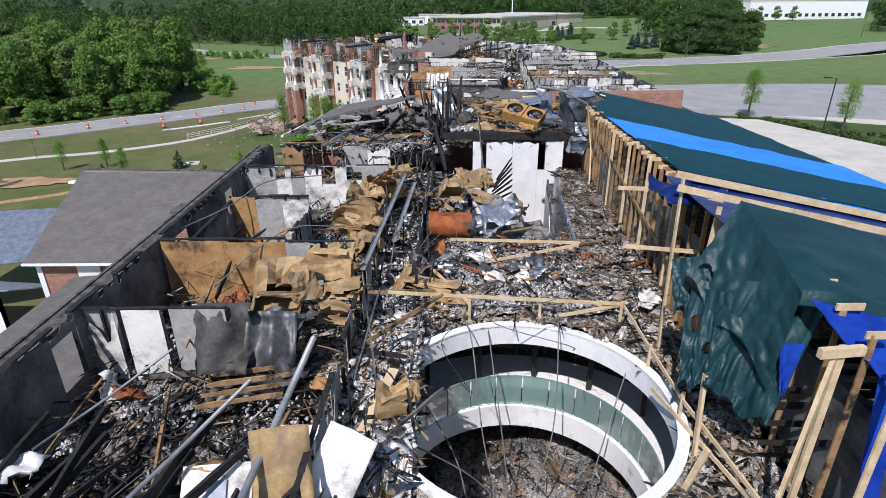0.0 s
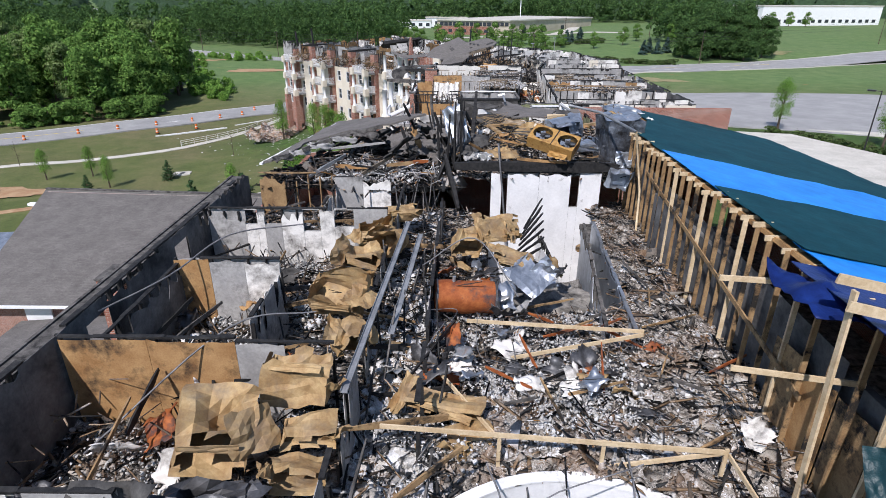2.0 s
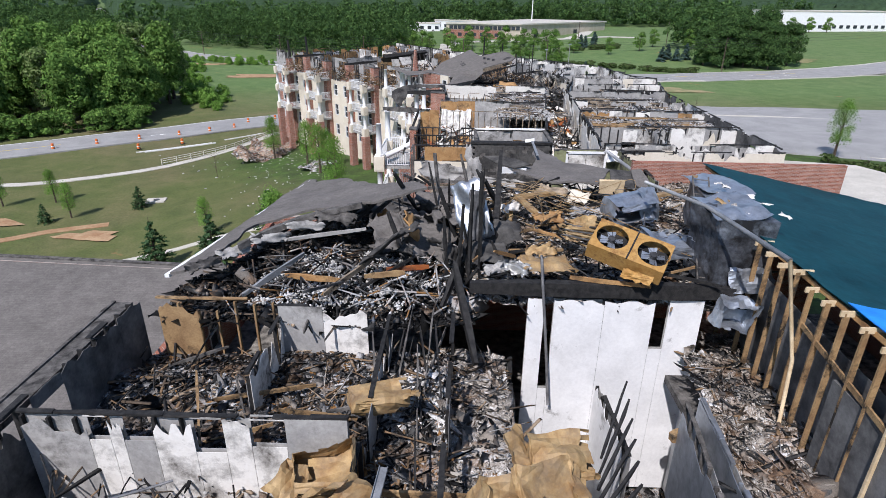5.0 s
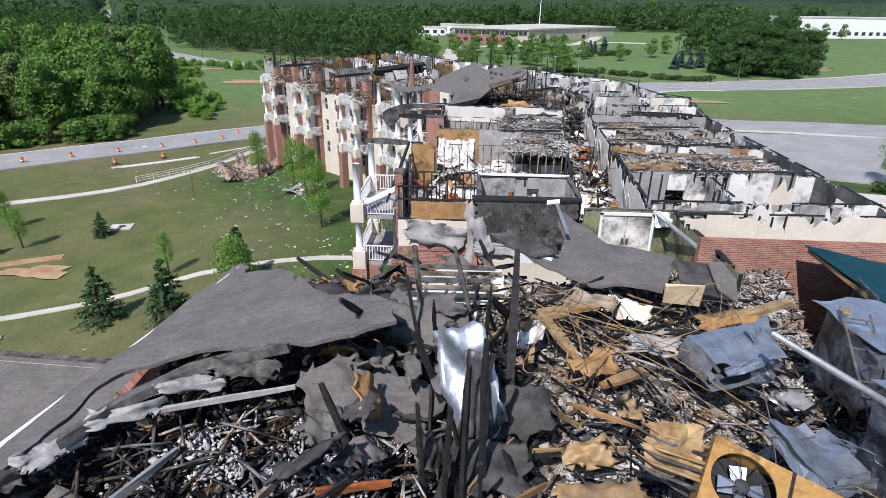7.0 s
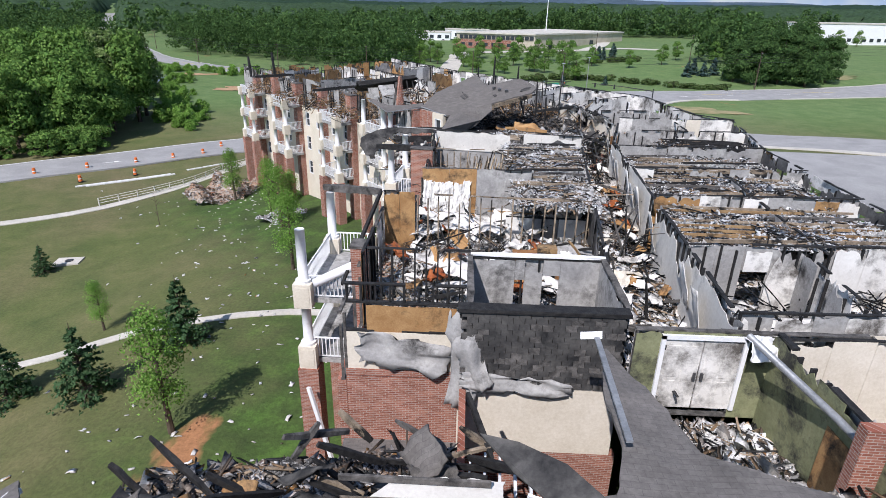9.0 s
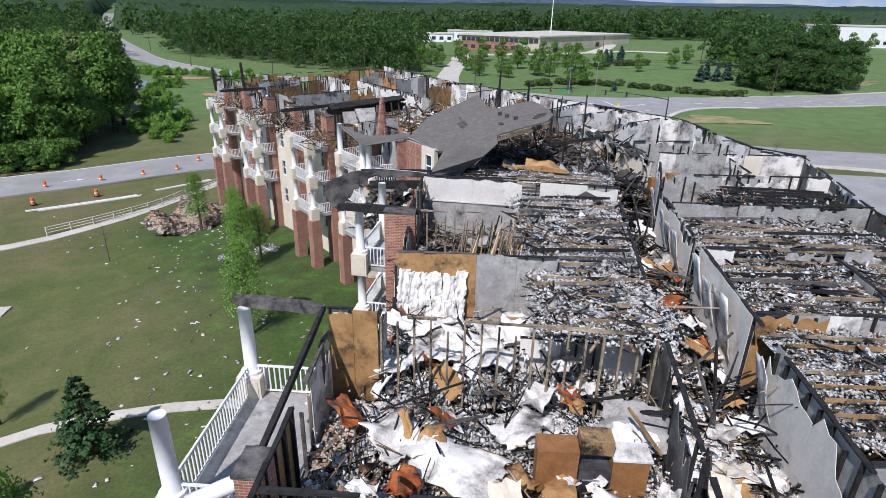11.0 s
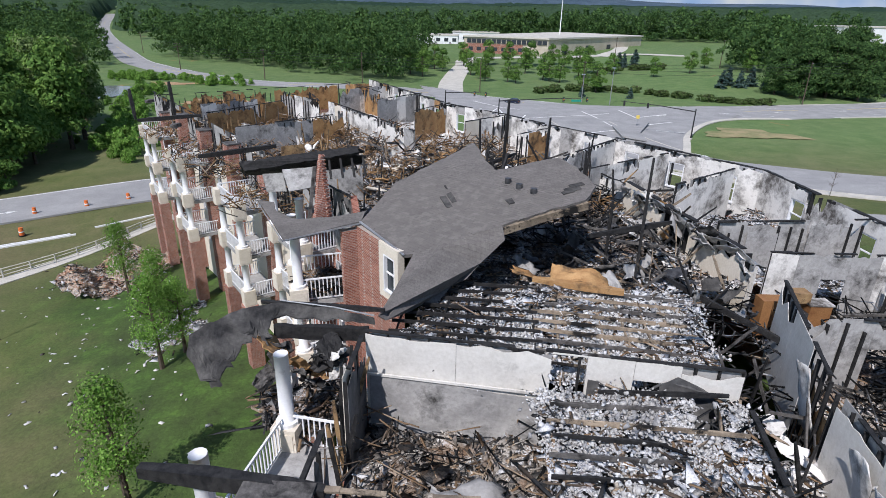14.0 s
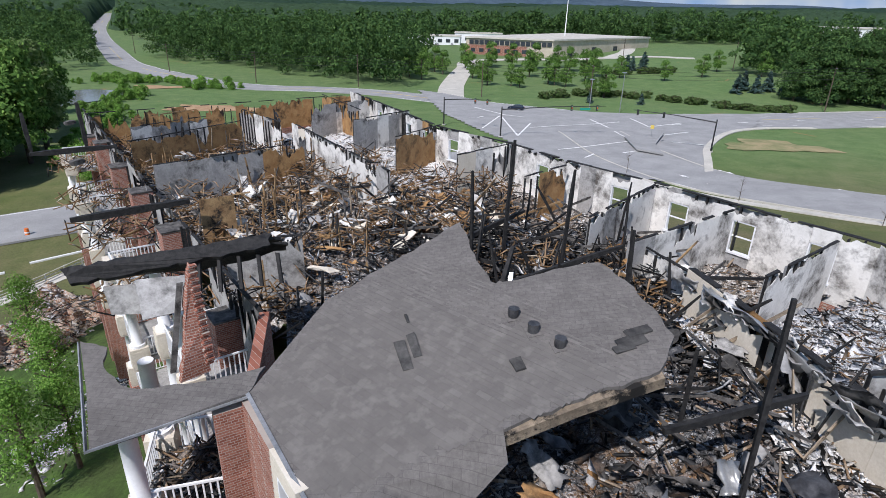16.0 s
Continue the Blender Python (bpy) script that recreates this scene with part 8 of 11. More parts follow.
for k in range(60):
    x, y = rp.uniform(-7.5, 8.5), rp.uniform(34.8, 45)
    if x < -3 and y > 39:
        continue
    z = (15.5 if x < 0 else 16.3) + rp.random() * 0.6
    a, L = rp.uniform(0, 6.28), rp.uniform(1.2, 3.2)
    x1 = max(-7.4, min(9, x + L * math.cos(a)))
    timber((x, y, z), (x1, y + L * math.sin(a), z + rp.uniform(-0.4, 0.8)), (0.06, rp.uniform(0.08, 0.16)), rp.choice([M_CHAR, M_CHAR, M_OLDWOOD, M_OSB]) if x > 0 else rp.choice([M_CHAR, M_CHAR, M_CHARGREY]))
for k in range(8):
    cable([(rp.uniform(1, 8), rp.uniform(36, 44), 16.6 + rp.random()) for _ in range(4)], 0.012, rp.choice([M_CABLE, M_RUST]))
cable([(2.4, 35.2, 16.5), (2.2, 34.6, 17.4), (2.6, 34.5, 14.0), (2.8, 34.4, 12)], 0.05)

# rooftop air-conditioning unit, tipped back
ac = thing("air_conditioner", "rusty yellow rooftop condenser with two bare fans", "air conditioner")
xa = Vector((1.2, -0.62, -0.28)).normalized()
za = (Vector((0.25, -0.55, 0.8)) - xa * Vector((0.25, -0.55, 0.8)).dot(xa)).normalized()
ya = za.cross(xa)
M_AC = Matrix(((xa.x, ya.x, za.x, 5.02), (xa.y, ya.y, za.y, 35.0), (xa.z, ya.z, za.z, 17.8), (0, 0, 0, 1)))
ac.matrix_basis = M_AC


def plate_with_holes(w, d, z, centres, r, thick):
    """A metal top with round fan openings cut through."""
    bm = bmesh.new()
    n = 28
    edges = []
    outer = [bm.verts.new(p) for p in ((-w / 2, -d / 2, z), (w / 2, -d / 2, z), (w / 2, d / 2, z), (-w / 2, d / 2, z))]
    edges += [bm.edges.new((outer[i], outer[(i + 1) % 4])) for i in range(4)]
    for cx, cy in centres:
        c = [bm.verts.new((cx + r * math.cos(2 * math.pi * k / n), cy + r * math.sin(2 * math.pi * k / n), z)) for k in range(n)]
        edges += [bm.edges.new((c[i], c[(i + 1) % n])) for i in range(n)]
    bmesh.ops.triangle_fill(bm, use_beauty=True, edges=edges)
    g = bmesh.ops.extrude_face_region(bm, geom=bm.faces[:])
    for v in g["geom"]:
        if isinstance(v, bmesh.types.BMVert):
            v.co.z -= thick
    bm.verts.index_update()
    sh = Shape().add([tuple(v.co) for v in bm.verts], [tuple(v.index for v in f.verts) for f in bm.faces])
    bm.free()
    return sh


M_ACRUST = mat_mottled("ochre_rusted_enamel", (0.33, 0.17, 0.045), (0.50, 0.31, 0.11), 1.6, 0.65, 0.15, fine=8, soot=(0.14, 0.055, 0.02), sootscale=1.6, sootat=(0.5, 0.66))
part("top_plate", plate_with_holes(2.4, 1.25, 0.0, ((-0.62, 0.02), (0.72, 0.0)), 0.5, 0.03), M_ACRUST, ac)
part("case", Shape().box(-1.2, -0.625, -0.6, -1.15, 0.625, -0.03).box(1.15, -0.625, -0.6, 1.2, 0.625, -0.03).box(-1.15, -0.625, -0.6, 1.15, -0.58, -0.03).box(-1.15, 0.58, -0.6, 1.15, 0.625, -0.03), M_ACRUST, ac)
part("coil", Shape().box(-1.13, -0.56, -0.6, 1.13, 0.56, -0.4), M_BLACK, ac)
for q in range(6):
    part("coil_loop", Shape().tube([(-1.2, -0.4 + 0.16 * q, -0.1), (-1.9, -0.45 + 0.17 * q, -0.2 - 0.05 * q), (-2.3, -0.3 + 0.15 * q, -0.5), (-1.9, -0.2 + 0.15 * q, -0.75), (-1.2, -0.3 + 0.16 * q, -0.7)], 0.035, 6), M_RUST if q % 2 else M_CHARGREY, ac, smooth=True)
part("loose_coil_frame", sheet_shape(0.9, 0.9, 0.25, 8, 0.03, 0.1), M_RUST, ac, "bent rusted coil frame", at=pose(-1.7, 0.2, -0.35, 20, -25, 10))
part("side_skirt", sheet_shape(0.9, 0.3, 0.12, 8, 0.02, 0.1), M_ACRUST, ac, "torn rusted skirt", at=pose(0.55, -0.85, -0.35, 40, 0, 6))
part("panel_joint", Shape().box(0.02, -0.63, -0.02, 0.07, 0.63, 0.02), M_BLACK, ac)
for cx in (-0.62, 0.72):
    f = part("fan", Shape().tube([(cx, 0, -0.25), (cx, 0, -0.05)], 0.12, 12), M_DARKMETAL, ac)
    for q in range(4):
        part("blade", Shape().slab([(0.1, -0.1, -0.02), (0.34, -0.14, 0.03), (0.36, 0.12, -0.05), (0.1, 0.1, -0.08)], 0.01, pose(cx, 0, -0.12, 0, 0, 90 * q + 20)), M_METAL, f)
    for q in range(10):
        part("guard_wire", Shape().tube([(cx + 0.1 * math.cos(q * 0.628), 0.1 * math.sin(q * 0.628), -0.03), (cx + 0.5 * math.cos(q * 0.628), 0.5 * math.sin(q * 0.628), -0.015)], 0.008, 4), M_BLACK, f)
# large galvanised ducts beside the covered roof
M_SOOTMETAL = mat_mottled("sooty_galvanised_sheet", (0.05, 0.055, 0.065), (0.30, 0.33, 0.38), 1.1, 0.42, 0.6, fine=6, bump=0.3, soot=(0.03, 0.03, 0.032), sootscale=0.7, sootat=(0.42, 0.6))
rs = thing("duct_riser", "tall dented galvanised duct streaked with soot", "duct")
part("near_casing", dented([(7.75, 34.9, 16.2), (9.6, 35.1, 16.2), (9.5, 37.2, 16.2), (7.6, 36.9, 16.2), (7.85, 35.4, 18.5), (9.6, 35.3, 18.5), (9.2, 37.4, 18.6), (7.5, 37.0, 18.6)], 9, 0.12), M_SOOTMETAL, rs)
part("far_casing", dented([(8.6, 38.5, 16.6), (10.3, 38.9, 16.6), (10.3, 40.8, 16.6), (8.8, 40.7, 16.6), (8.55, 38.4, 18.3), (10.2, 39.0, 18.3), (10.25, 40.9, 18.3), (8.95, 40.8, 18.3)], 8, 0.1), M_SOOTMETAL, rs)
part("far_lid", sheet_shape(1.8, 2.3, 0.12, 8, 0.02, 0.08), M_METAL, rs, "bright galvanised lid", at=pose(9.5, 39.75, 18.42, 0, 0, 4))
part("near_lid", sheet_shape(1.8, 1.9, 0.2, 8, 0.02, 0.1), M_METAL, rs, "bent galvanised lid", at=pose(8.5, 36.3, 18.68, 4, -3, 3))
part("hanging_wrap", crushed(0.95, 0.7, 1.0, 0.4, 8, 0), M_METAL, rs, "crumpled foil wrap", at=pose(8.25, 34.2, 15.9, 0, 8, 0))
part("front_fold", sheet_shape(1.4, 0.8, 0.14, 8, 0.015, 0.1), M_METAL, rs, "folded bright sheet", at=pose(8.9, 34.85, 16.7, 66, 0, 4))
for k in range(12):
    sheet(RB.uniform(7.8, 9.9), RB.uniform(35.6, 40.4), 18.72 if k % 2 else 18.62, RB.uniform(0.15, 0.5), RB.uniform(0.1, 0.35), RB.uniform(0, 360), RB.gauss(0, 8), RB.gauss(0, 8), RB.choice([M_DRYWALL, M_INSUL, M_RUST]), "white scrap lying on the duct", wave=0.06, torn=0.05, div=4, group="scraps on the ducts")
solid("steel_pipe", Shape().tube([(6.4, 38.6, 18.75), (7.3, 35.4, 18.95), (8.1, 32.0, 18.7)], 0.07, 8), M_PIPE, "grey steel pipe leaning over the ducts", "pipe", "fallen pipes", smooth=True)
solid("steel_pipe", Shape().tube([(8.1, 32.0, 18.7), (8.35, 31.2, 16.2), (8.4, 31.0, 13.9)], 0.05, 8), M_WOOD, "pale pole propping the leaning pipe", "pole", smooth=True)
duct(6.3, 39.8, 17.4, 1.65, 1.3, 0.85, 12, 6, -4, M_METAL, "bright crumpled galvanised duct box on the rubble", 0.2)
duct(6.9, 37.0, 17.0, 1.3, 1.5, 0.45, 20, 8, 10, M_METAL, "flattened galvanised duct on the rubble", 0.3)
duct(8.2, 36.5, 16.6, 0.6, 0.7, 1.0, 10, 5, 5, M_RUST)
lad = thing("steel_ladder_frame", "bent steel ladder frame in the rubble", "ladder")
lad.matrix_basis = pose(7.75, 35.3, 16.35, 26, 0, -14)
for sx in (-0.28, 0.28):
    part("rail", Shape().tube([(sx, 0, 0), (sx, 2.6, 0.1), (sx, 5.2, 0.0)], 0.03, 6), M_CHARGREY, lad)
for q in range(13):
    part("rung", Shape().tube([(-0.28, 0.2 + 0.4 * q, 0.02), (0.28, 0.2 + 0.4 * q, 0.02)], 0.02, 6), M_CHARGREY, lad)
solid("broken_board", Shape().box(-0.55, -0.03, -0.35, 0.55, 0.03, 0.35, pose(6.65, 43.7, 16.95, 10, 0, -4), 0.06), M_WOOD, "broken tan chipboard panel standing in the rubble", "board")
# link roof to the second block
link = thing("link_roof", "grey shingle roof slope between the two blocks", "roof")
part("slope", roof_skin(ragged([(4.15, 51.0, 16.9), (4.55, 49.6, 17.0), (4.9, 48.4, 17.1), (5.1, 47.0, 17.2), (6.2, 46.5, 17.2), (7.2, 46.2, 17.2), (6.7, 45.0, 17.2), (5.95, 43.5, 17.15), (4.9, 43.9, 17.1), (3.9, 43.85, 17.1), (3.0, 44.6, 17.2), (2.2, 45.4, 17.25), (3.3, 45.9, 17.35), (3.6, 47.4, 17.3), (3.65, 49.0, 17.25)], 0.06, 0.3), 0.08, 0.2, 0.08), M_SHINGLE, link)
part("torn_flap", Shape().slab([(0.9, 47.0, 17.5), (1.5, 46.2, 17.35), (2.3, 45.3, 17.35), (3.1, 45.3, 17.55), (2.4, 46.2, 17.6), (1.6, 46.7, 17.6)][::-1], -0.06), M_FELT, link, "charred roofing flap")
part("side_flap", Shape().slab([(6.95, 45.4, 17.35), (6.8, 44.5, 17.1), (7.2, 43.9, 16.95), (8.2, 43.8, 16.8), (8.4, 44.6, 17.0), (8.2, 45.4, 17.25)][::-1], -0.06), M_FELT, link, "charred roofing flap")
part("side_shingles", Shape().slab([(7.9, 45.2, 17.4), (7.8, 44.0, 17.05), (8.3, 43.6, 16.8), (8.6, 44.6, 17.1), (8.4, 45.3, 17.4)][::-1], -0.06), M_SHINGLE, link)
part("fascia_board", Shape().slab([(1.7, 45.9, 16.9), (2.9, 45.3, 17.1), (2.9, 45.25, 17.35), (1.7, 45.8, 17.25)], 0.05), M_WHITE, link)
sheet(3.4, 43.6, 16.85, 2.4, 0.45, -20, 50, 0, M_JOIST, "peeled brown fascia under the link roof", wave=0.2, torn=0.15)
sheet(4.9, 43.2, 16.7, 1.3, 0.6, -25, 40, 8, M_SIDING, "bent pale soffit sheet under the link roof", wave=0.2, torn=0.12)
for a, b in [((2.2, 42.7, 16.8), (4.0, 43.1, 16.8)), ((2.2, 42.6, 16.85), (2.9, 40.6, 16.7)), ((1.9, 42.6, 16.5), (1.8, 40.9, 16.3)), ((7.4, 42.6, 16.7), (9.8, 43.6, 16.9)), ((4.6, 40.4, 16.5), (3.4, 39.8, 16.4))]:
    timber(a, b, (0.3, 0.14), M_RUST, "rusted_beam", "flat rust-brown beam lying on the rubble", "rusted beams", "beam")
part("wall", Shape().box(0.5, 46.6, 3.0, 0.7, 53.0, 14.0).box(0.5, 46.4, 3.0, 8.2, 46.6, 14.2).box(8.0, 46.4, 3.0, 8.2, 48.4, 13.9), M_BRICK, link, "brick wall below the link roof")
low = thing("low_roof", "flat grey roof littered with scraps", "roof")
part("deck", Shape().box(-3.4, 47.5, 10.9, 0.5, 53.85, 11.1), M_SHINGLE, low)
part("wall", Shape().box(-3.4, 47.5, 2.0, -3.2, 53.85, 10.9), M_BRICK, low)
debris("low_roof_scraps", "ash and scraps strewn on the flat roof", [(-2.6, 49.5), (0.3, 49.5), (0.3, 53.6), (-1.4, 53.6)], 11.02, 420, D_ASH, 0.02, 16.0, 0.1, 0.6)
outer_wall((-10.4, 47.4), (-3.3, 49.0), 1.0, 13.8, M_BRICK, "red brick end wall of the middle section")
for k in range(9):
    timber((-0.8 + 0.35 * k, 44.6, 14.8), (-0.6 + 0.36 * k, 49.6, 14.6), (0.06, 0.16), M_WHITE if k > 3 else M_CHARGREY, "roof_joist", "sooty roof joist laid bare", "bared roof joists", "joist")
for k in range(5):
    timber((-1.4, 45.3 + 0.9 * k, 14.9), (2.6, 45.1 + 0.9 * k, 14.95), (0.07, 0.16), M_CHAR, "roof_joist", "charred roof joist laid bare", "bared roof joists", "joist")

wc = thing("white_ceiling_piece", "white ceiling board left under scorched joists", "ceiling board")
part("board", roof_skin(ragged([(-1.7, 44.9, 15.85), (1.35, 44.9, 15.85), (1.5, 47.45, 15.9), (-0.7, 47.45, 15.9), (-1.5, 46.6, 15.85)], 0.12, 0.3), 0.03, 0.25, 0.05), M_PARTITION, wc)
for k in range(5):
    part("joist", Shape().box(-1.9 + 0.15 * (k % 2), 45.0 + 0.55 * k, 15.95, 1.4 - 0.2 * (k % 3), 45.05 + 0.55 * k, 16.1, None, 0.015), M_JOIST if k % 2 else M_CHARGREY, wc, "scorched tan joist" if k % 2 else "")
for k in range(4):
    part("blocking", Shape().box(-1.3 + 0.7 * k, 45.1, 15.93, -1.25 + 0.7 * k, 46.0 + 0.3 * (k % 3), 16.02, None, 0.02), M_CHARGREY, wc)

# ---- second block ----
P = [Vector((-3.2, 54, 0)), Vector((-1.7, 80, 0))]


def left_x(y):
    return -3.2 + (y - 54) * 1.5 / 26


def cor_l(y):
    return 5.7 + (y - 54) * 0.115


def cor_r(y):
    return 8.45 + (y - 53) * 0.085 if y < 77 else 10.5 + (y - 77) * 0.25


def ext_r(y):
    return 19.4 + (y - 54) * 0.035 if y < 76 else 20.2 + (y - 76) * 0.2


CW = "cream stucco outer wall with burnt top"
outer_wall((-3.2, 54), (0.45, 54), 2.0, 13.75, M_BRICK, "red brick front wall of the second block")
solid("soldier_course", Shape().box(-3.2, 53.82, 13.75, 0.45, 53.88, 13.97), M_BRICK, "upright brick course above the wall", "brick course", kind="structure")
wall((-3.15, 54), (0.4, 54), 13.85, 15.4, M_SIDING, None, CW, 0.1, panel=3.6)
wall((-2.5, 54.06), (0.35, 54.06), 15.2, 16.35, M_OSB, None, "bare scorched plywood sheathing on the front wall", 0.2, panel=3.0)
wall((-3.15, 54.1), (0.6, 54.1), 16.3, 17.0, None, None, "charred top framing of the front wall", 0.1, studs=0.45)
sheet(-1.3, 53.78, 14.7, 3.0, 1.1, 0, 84, 8, M_DRYGREY, "scorched house wrap peeling off the front wall", wave=0.25, torn=0.3)
sheet(0.55, 53.1, 15.0, 0.8, 3.2, 0, 86, 0, M_DRYGREY, "scorched house wrap peeling off the corner", wave=0.3, torn=0.3)
outer_wall((0.45, 53.2), (5.6, 53.2), 2.0, 11.6, M_BRICK, "red brick front wall of the second block")
outer_wall((0.45, 53.2), (5.4, 53.2), 11.6, 14.2, M_SIDING, "cream stucco front wall")
# blackened shingle siding in courses
sid = thing("wall_siding", "blackened shingle siding on the front wall", "wall", kind="structure")
for r in range(13):
    n = 14
    for k in range(n):
        x = 0.5 + (4.75 * k / n) + (0.16 if r % 2 else 0)
        part("shingle", Shape().box(x, 53.0 - 0.012 * RB.random(), 14.15 + 0.2 * r, min(x + 0.325, 5.3), 53.12, 14.37 + 0.2 * r, None, 0.006), M_FELT if RB.random() < 0.45 + 0.04 * r else M_CHARGREY, sid)
part("backing", Shape().box(0.45, 53.1, 14.15, 5.3, 53.3, 16.75), M_CHAR, sid)
part("cap", Shape().box(0.4, 52.95, 16.72, 5.4, 53.35, 16.84, None, 0.02), M_CHAR, sid)
sheet(2.2, 52.88, 14.3, 3.4, 0.55, 0, 80, 6, M_DRYGREY, "scorched house wrap sagging below the siding", wave=0.2, torn=0.18, div=10)
sheet(0.9, 52.86, 15.0, 0.7, 1.9, 0, 84, -18, M_DRYGREY, "scorched house wrap peeling off the corner", wave=0.25, torn=0.2, div=10)
crn = thing("corner_trim", "white aluminium corner trim bent loose", "trim", at=(0, 0, 0))
part("board", Shape().slab([(3.75, 50.6, 17.45), (3.88, 50.6, 17.45), (3.68, 46.8, 17.6), (3.55, 46.8, 17.6)], 0.05), M_PIPE, crn)
part("return", Shape().slab([(3.45, 50.8, 17.5), (3.95, 50.7, 17.6), (3.95, 50.6, 17.45), (3.45, 50.7, 17.35)], 0.06), M_WHITE, crn)
# box room behind the siding
wall((0.75, 57.0), (5.5, 57.0), 13.8, 16.75, M_DRYGREY, M_DRYGREY, GW, 0.08, [(1.6, 1.95, 13.8, 15.9), (2.6, 3.2, 13.8, 16.1)])
wall((0.75, 53.4), (0.75, 57), 13.8, 16.75, M_DRYGREY, M_DRYGREY, GW, 0.1)
wall((5.4, 57.0), (5.4, 53.4), 13.8, 16.75, M_DRYGREY, M_DRYGREY, GW, 0.1)
solid("floor_box_room", Shape().box(0.5, 53.3, 13.5, 5.6, 57.2, 13.8), M_CHARGREY, "sooty floor of the box room", "floor", kind="structure")
for a, b in [((0.75, 57, 16.8), (0.75, 53.3, 16.8)), ((0.75, 57, 16.82), (5.5, 57, 16.82)), ((5.4, 57, 16.8), (5.4, 53.3, 16.8))]:
    timber(a, b, (0.22, 0.1), M_WHITE if a[1] == b[1] else M_CHARGREY, "wall_cap", "pale scorched wall cap", "wall caps", "wall cap")
# lobby wall with the pair of white doors
wall((5.5, 52.8), (12.8, 52.8), 13.6, 16.55, M_GREENWALL, M_DRYWALL, "olive painted lobby wall with a charred head", 0.1, [(0.75, 3.05, 13.6, 16.3)], t=0.2, plate=M_CHARGREY)
for k in range(2):
    dr = thing("door_%d" % (k + 1), "white panelled door leaf stained with soot", "door", "pair of lobby doors", kind="structure", at=(6.35 + 1.12 * k, 52.72, 13.9))
    part("leaf", Shape().box(0, -0.03, 0, 1.08, 0.03, 2.35), M_DRYWALL, dr)
    for q, (z0, z1) in enumerate([(0.2, 0.95), (1.1, 2.15)]):
        for sx in (0.12, 0.6):
            part("raised_panel", Shape().box(sx, -0.045, z0, sx + 0.36, -0.03, z1), M_DRYWALL, dr)
    part("handle", Shape().box(0.95 if k == 0 else 0.05, -0.09, 1.0, 1.03 if k == 0 else 0.13, -0.03, 1.25), M_DARKMETAL, dr)
    part("hinge", Shape().box(0.0 if k == 0 else 1.03, -0.05, 2.0, 0.05 if k == 0 else 1.08, -0.03, 2.15), M_DARKMETAL, dr)
solid("door_casing", Shape().box(6.22, 52.62, 13.9, 6.34, 52.72, 16.4).box(8.56, 52.62, 13.9, 8.68, 52.72, 16.4).box(6.22, 52.62, 16.28, 8.68, 52.72, 16.42), M_WHITE, "white door casing round the lobby doors", "door casing", kind="structure")
debris("lobby_rubble", "pale plaster and rubble in the roofless lobby", [(6.0, 46.6), (9.4, 46.6), (9.4, 52.6), (6.0, 52.6)], 13.4, 1800, D_WHITE, 0.5, 17.1, 0.3)
solid("floor_lobby", Shape().box(5.6, 46.7, 13.0, 20, 52.8, 13.3), M_CHARGREY, "sooty lobby floor deck", "floor", kind="structure")
wall((9.6, 46.2), (9.5, 52.7), 13.3, 16.6, M_DRYGREY, M_GREENWALL, "lobby side wall with brown door openings", 0.15, [(2.2, 3.4, 13.3, 15.6)], plate=M_CHAR, t=0.2)
solid("brown_door", Shape().box(9.42, 48.6, 13.4, 9.5, 49.9, 15.7), M_OSB, "brown wooden door standing open", "door")
solid("steel_pipe", Shape().tube([(8.6, 52.6, 16.5), (9.3, 49.5, 16.2), (10.2, 45.6, 15.6)], 0.1, 10), M_PIPE, "long grey pipe leaning across the lobby", "pipe", smooth=True)
sheet(9.0, 52.4, 16.2, 1.0, 0.7, 10, 40, 10, M_WHITE, "crumpled white sheet over the wall head", wave=0.3)
outer_wall((8.9, 48.3), (20, 48.1), 3.0, 17.0, M_BRICK, "red brick wall of the second block")
wall((9.7, 52.6), (19.5, 52.9), 13.3, 16.5, M_SIDING, None, "cream wall of the roofless side room", 0.4)
debris("side_room_rubble", "pale rubble in the roofless side room", [(9.8, 48.5), (19.6, 48.4), (19.6, 52.6), (9.8, 52.6)], 13.5, 1900, D_WHITE, 0.4, 18.2)

# apartments on both sides of the corridor
debris("apartment_rubble", "white insulation and plaster rubble in an apartment", [(-3.1, 54.3), (0.7, 54.3), (0.7, 63.9), (-2.6, 63.9)], 13.4, 1900, D_WHITE, 0.45, 19.1)
debris("apartment_rubble", "white insulation and plaster rubble in an apartment", [(0.8, 57.2), (5.6, 57.2), (6.7, 63.9), (-2.6, 63.9)], 13.4, 1500, D_WHITE, 0.45, 19.6)
debris("apartment_rubble", "white insulation and plaster rubble in an apartment", [(-1.9, 64.1), (6.8, 64.1), (7.2, 68.8), (-1.8, 68.8)], 13.5, 3600, D_WHITE, 0.55, 20.2)
debris("apartment_rubble", "plaster and charred rubble in an apartment", [(-2.2, 69.0), (7.3, 69.0), (7.8, 73.5), (-1.9, 73.5)], 13.4, 3000, D_WHITE, 0.5, 21.3)
debris("apartment_rubble", "plaster and charred rubble in an apartment", [(-1.9, 73.7), (7.9, 73.7), (8.4, 79.1), (-1.7, 79.1)], 13.4, 2800, D_MIX, 0.5, 22.4, 0.3)
debris("corridor_rubble", "charred rubble along the corridor", [(5.8, 53.4), (8.4, 53.4), (10.4, 77.5), (8.5, 77.5)], 13.9, 3400, D_WHITE, 0.55, 23.5, 0.5)
debris("apartment_rubble", "mixed rubble in a roofless apartment", [(8.6, 53.2), (19.4, 53.2), (19.8, 65.2), (9.6, 65.2)], 13.5, 4200, D_WHITE, 0.5, 24.6)
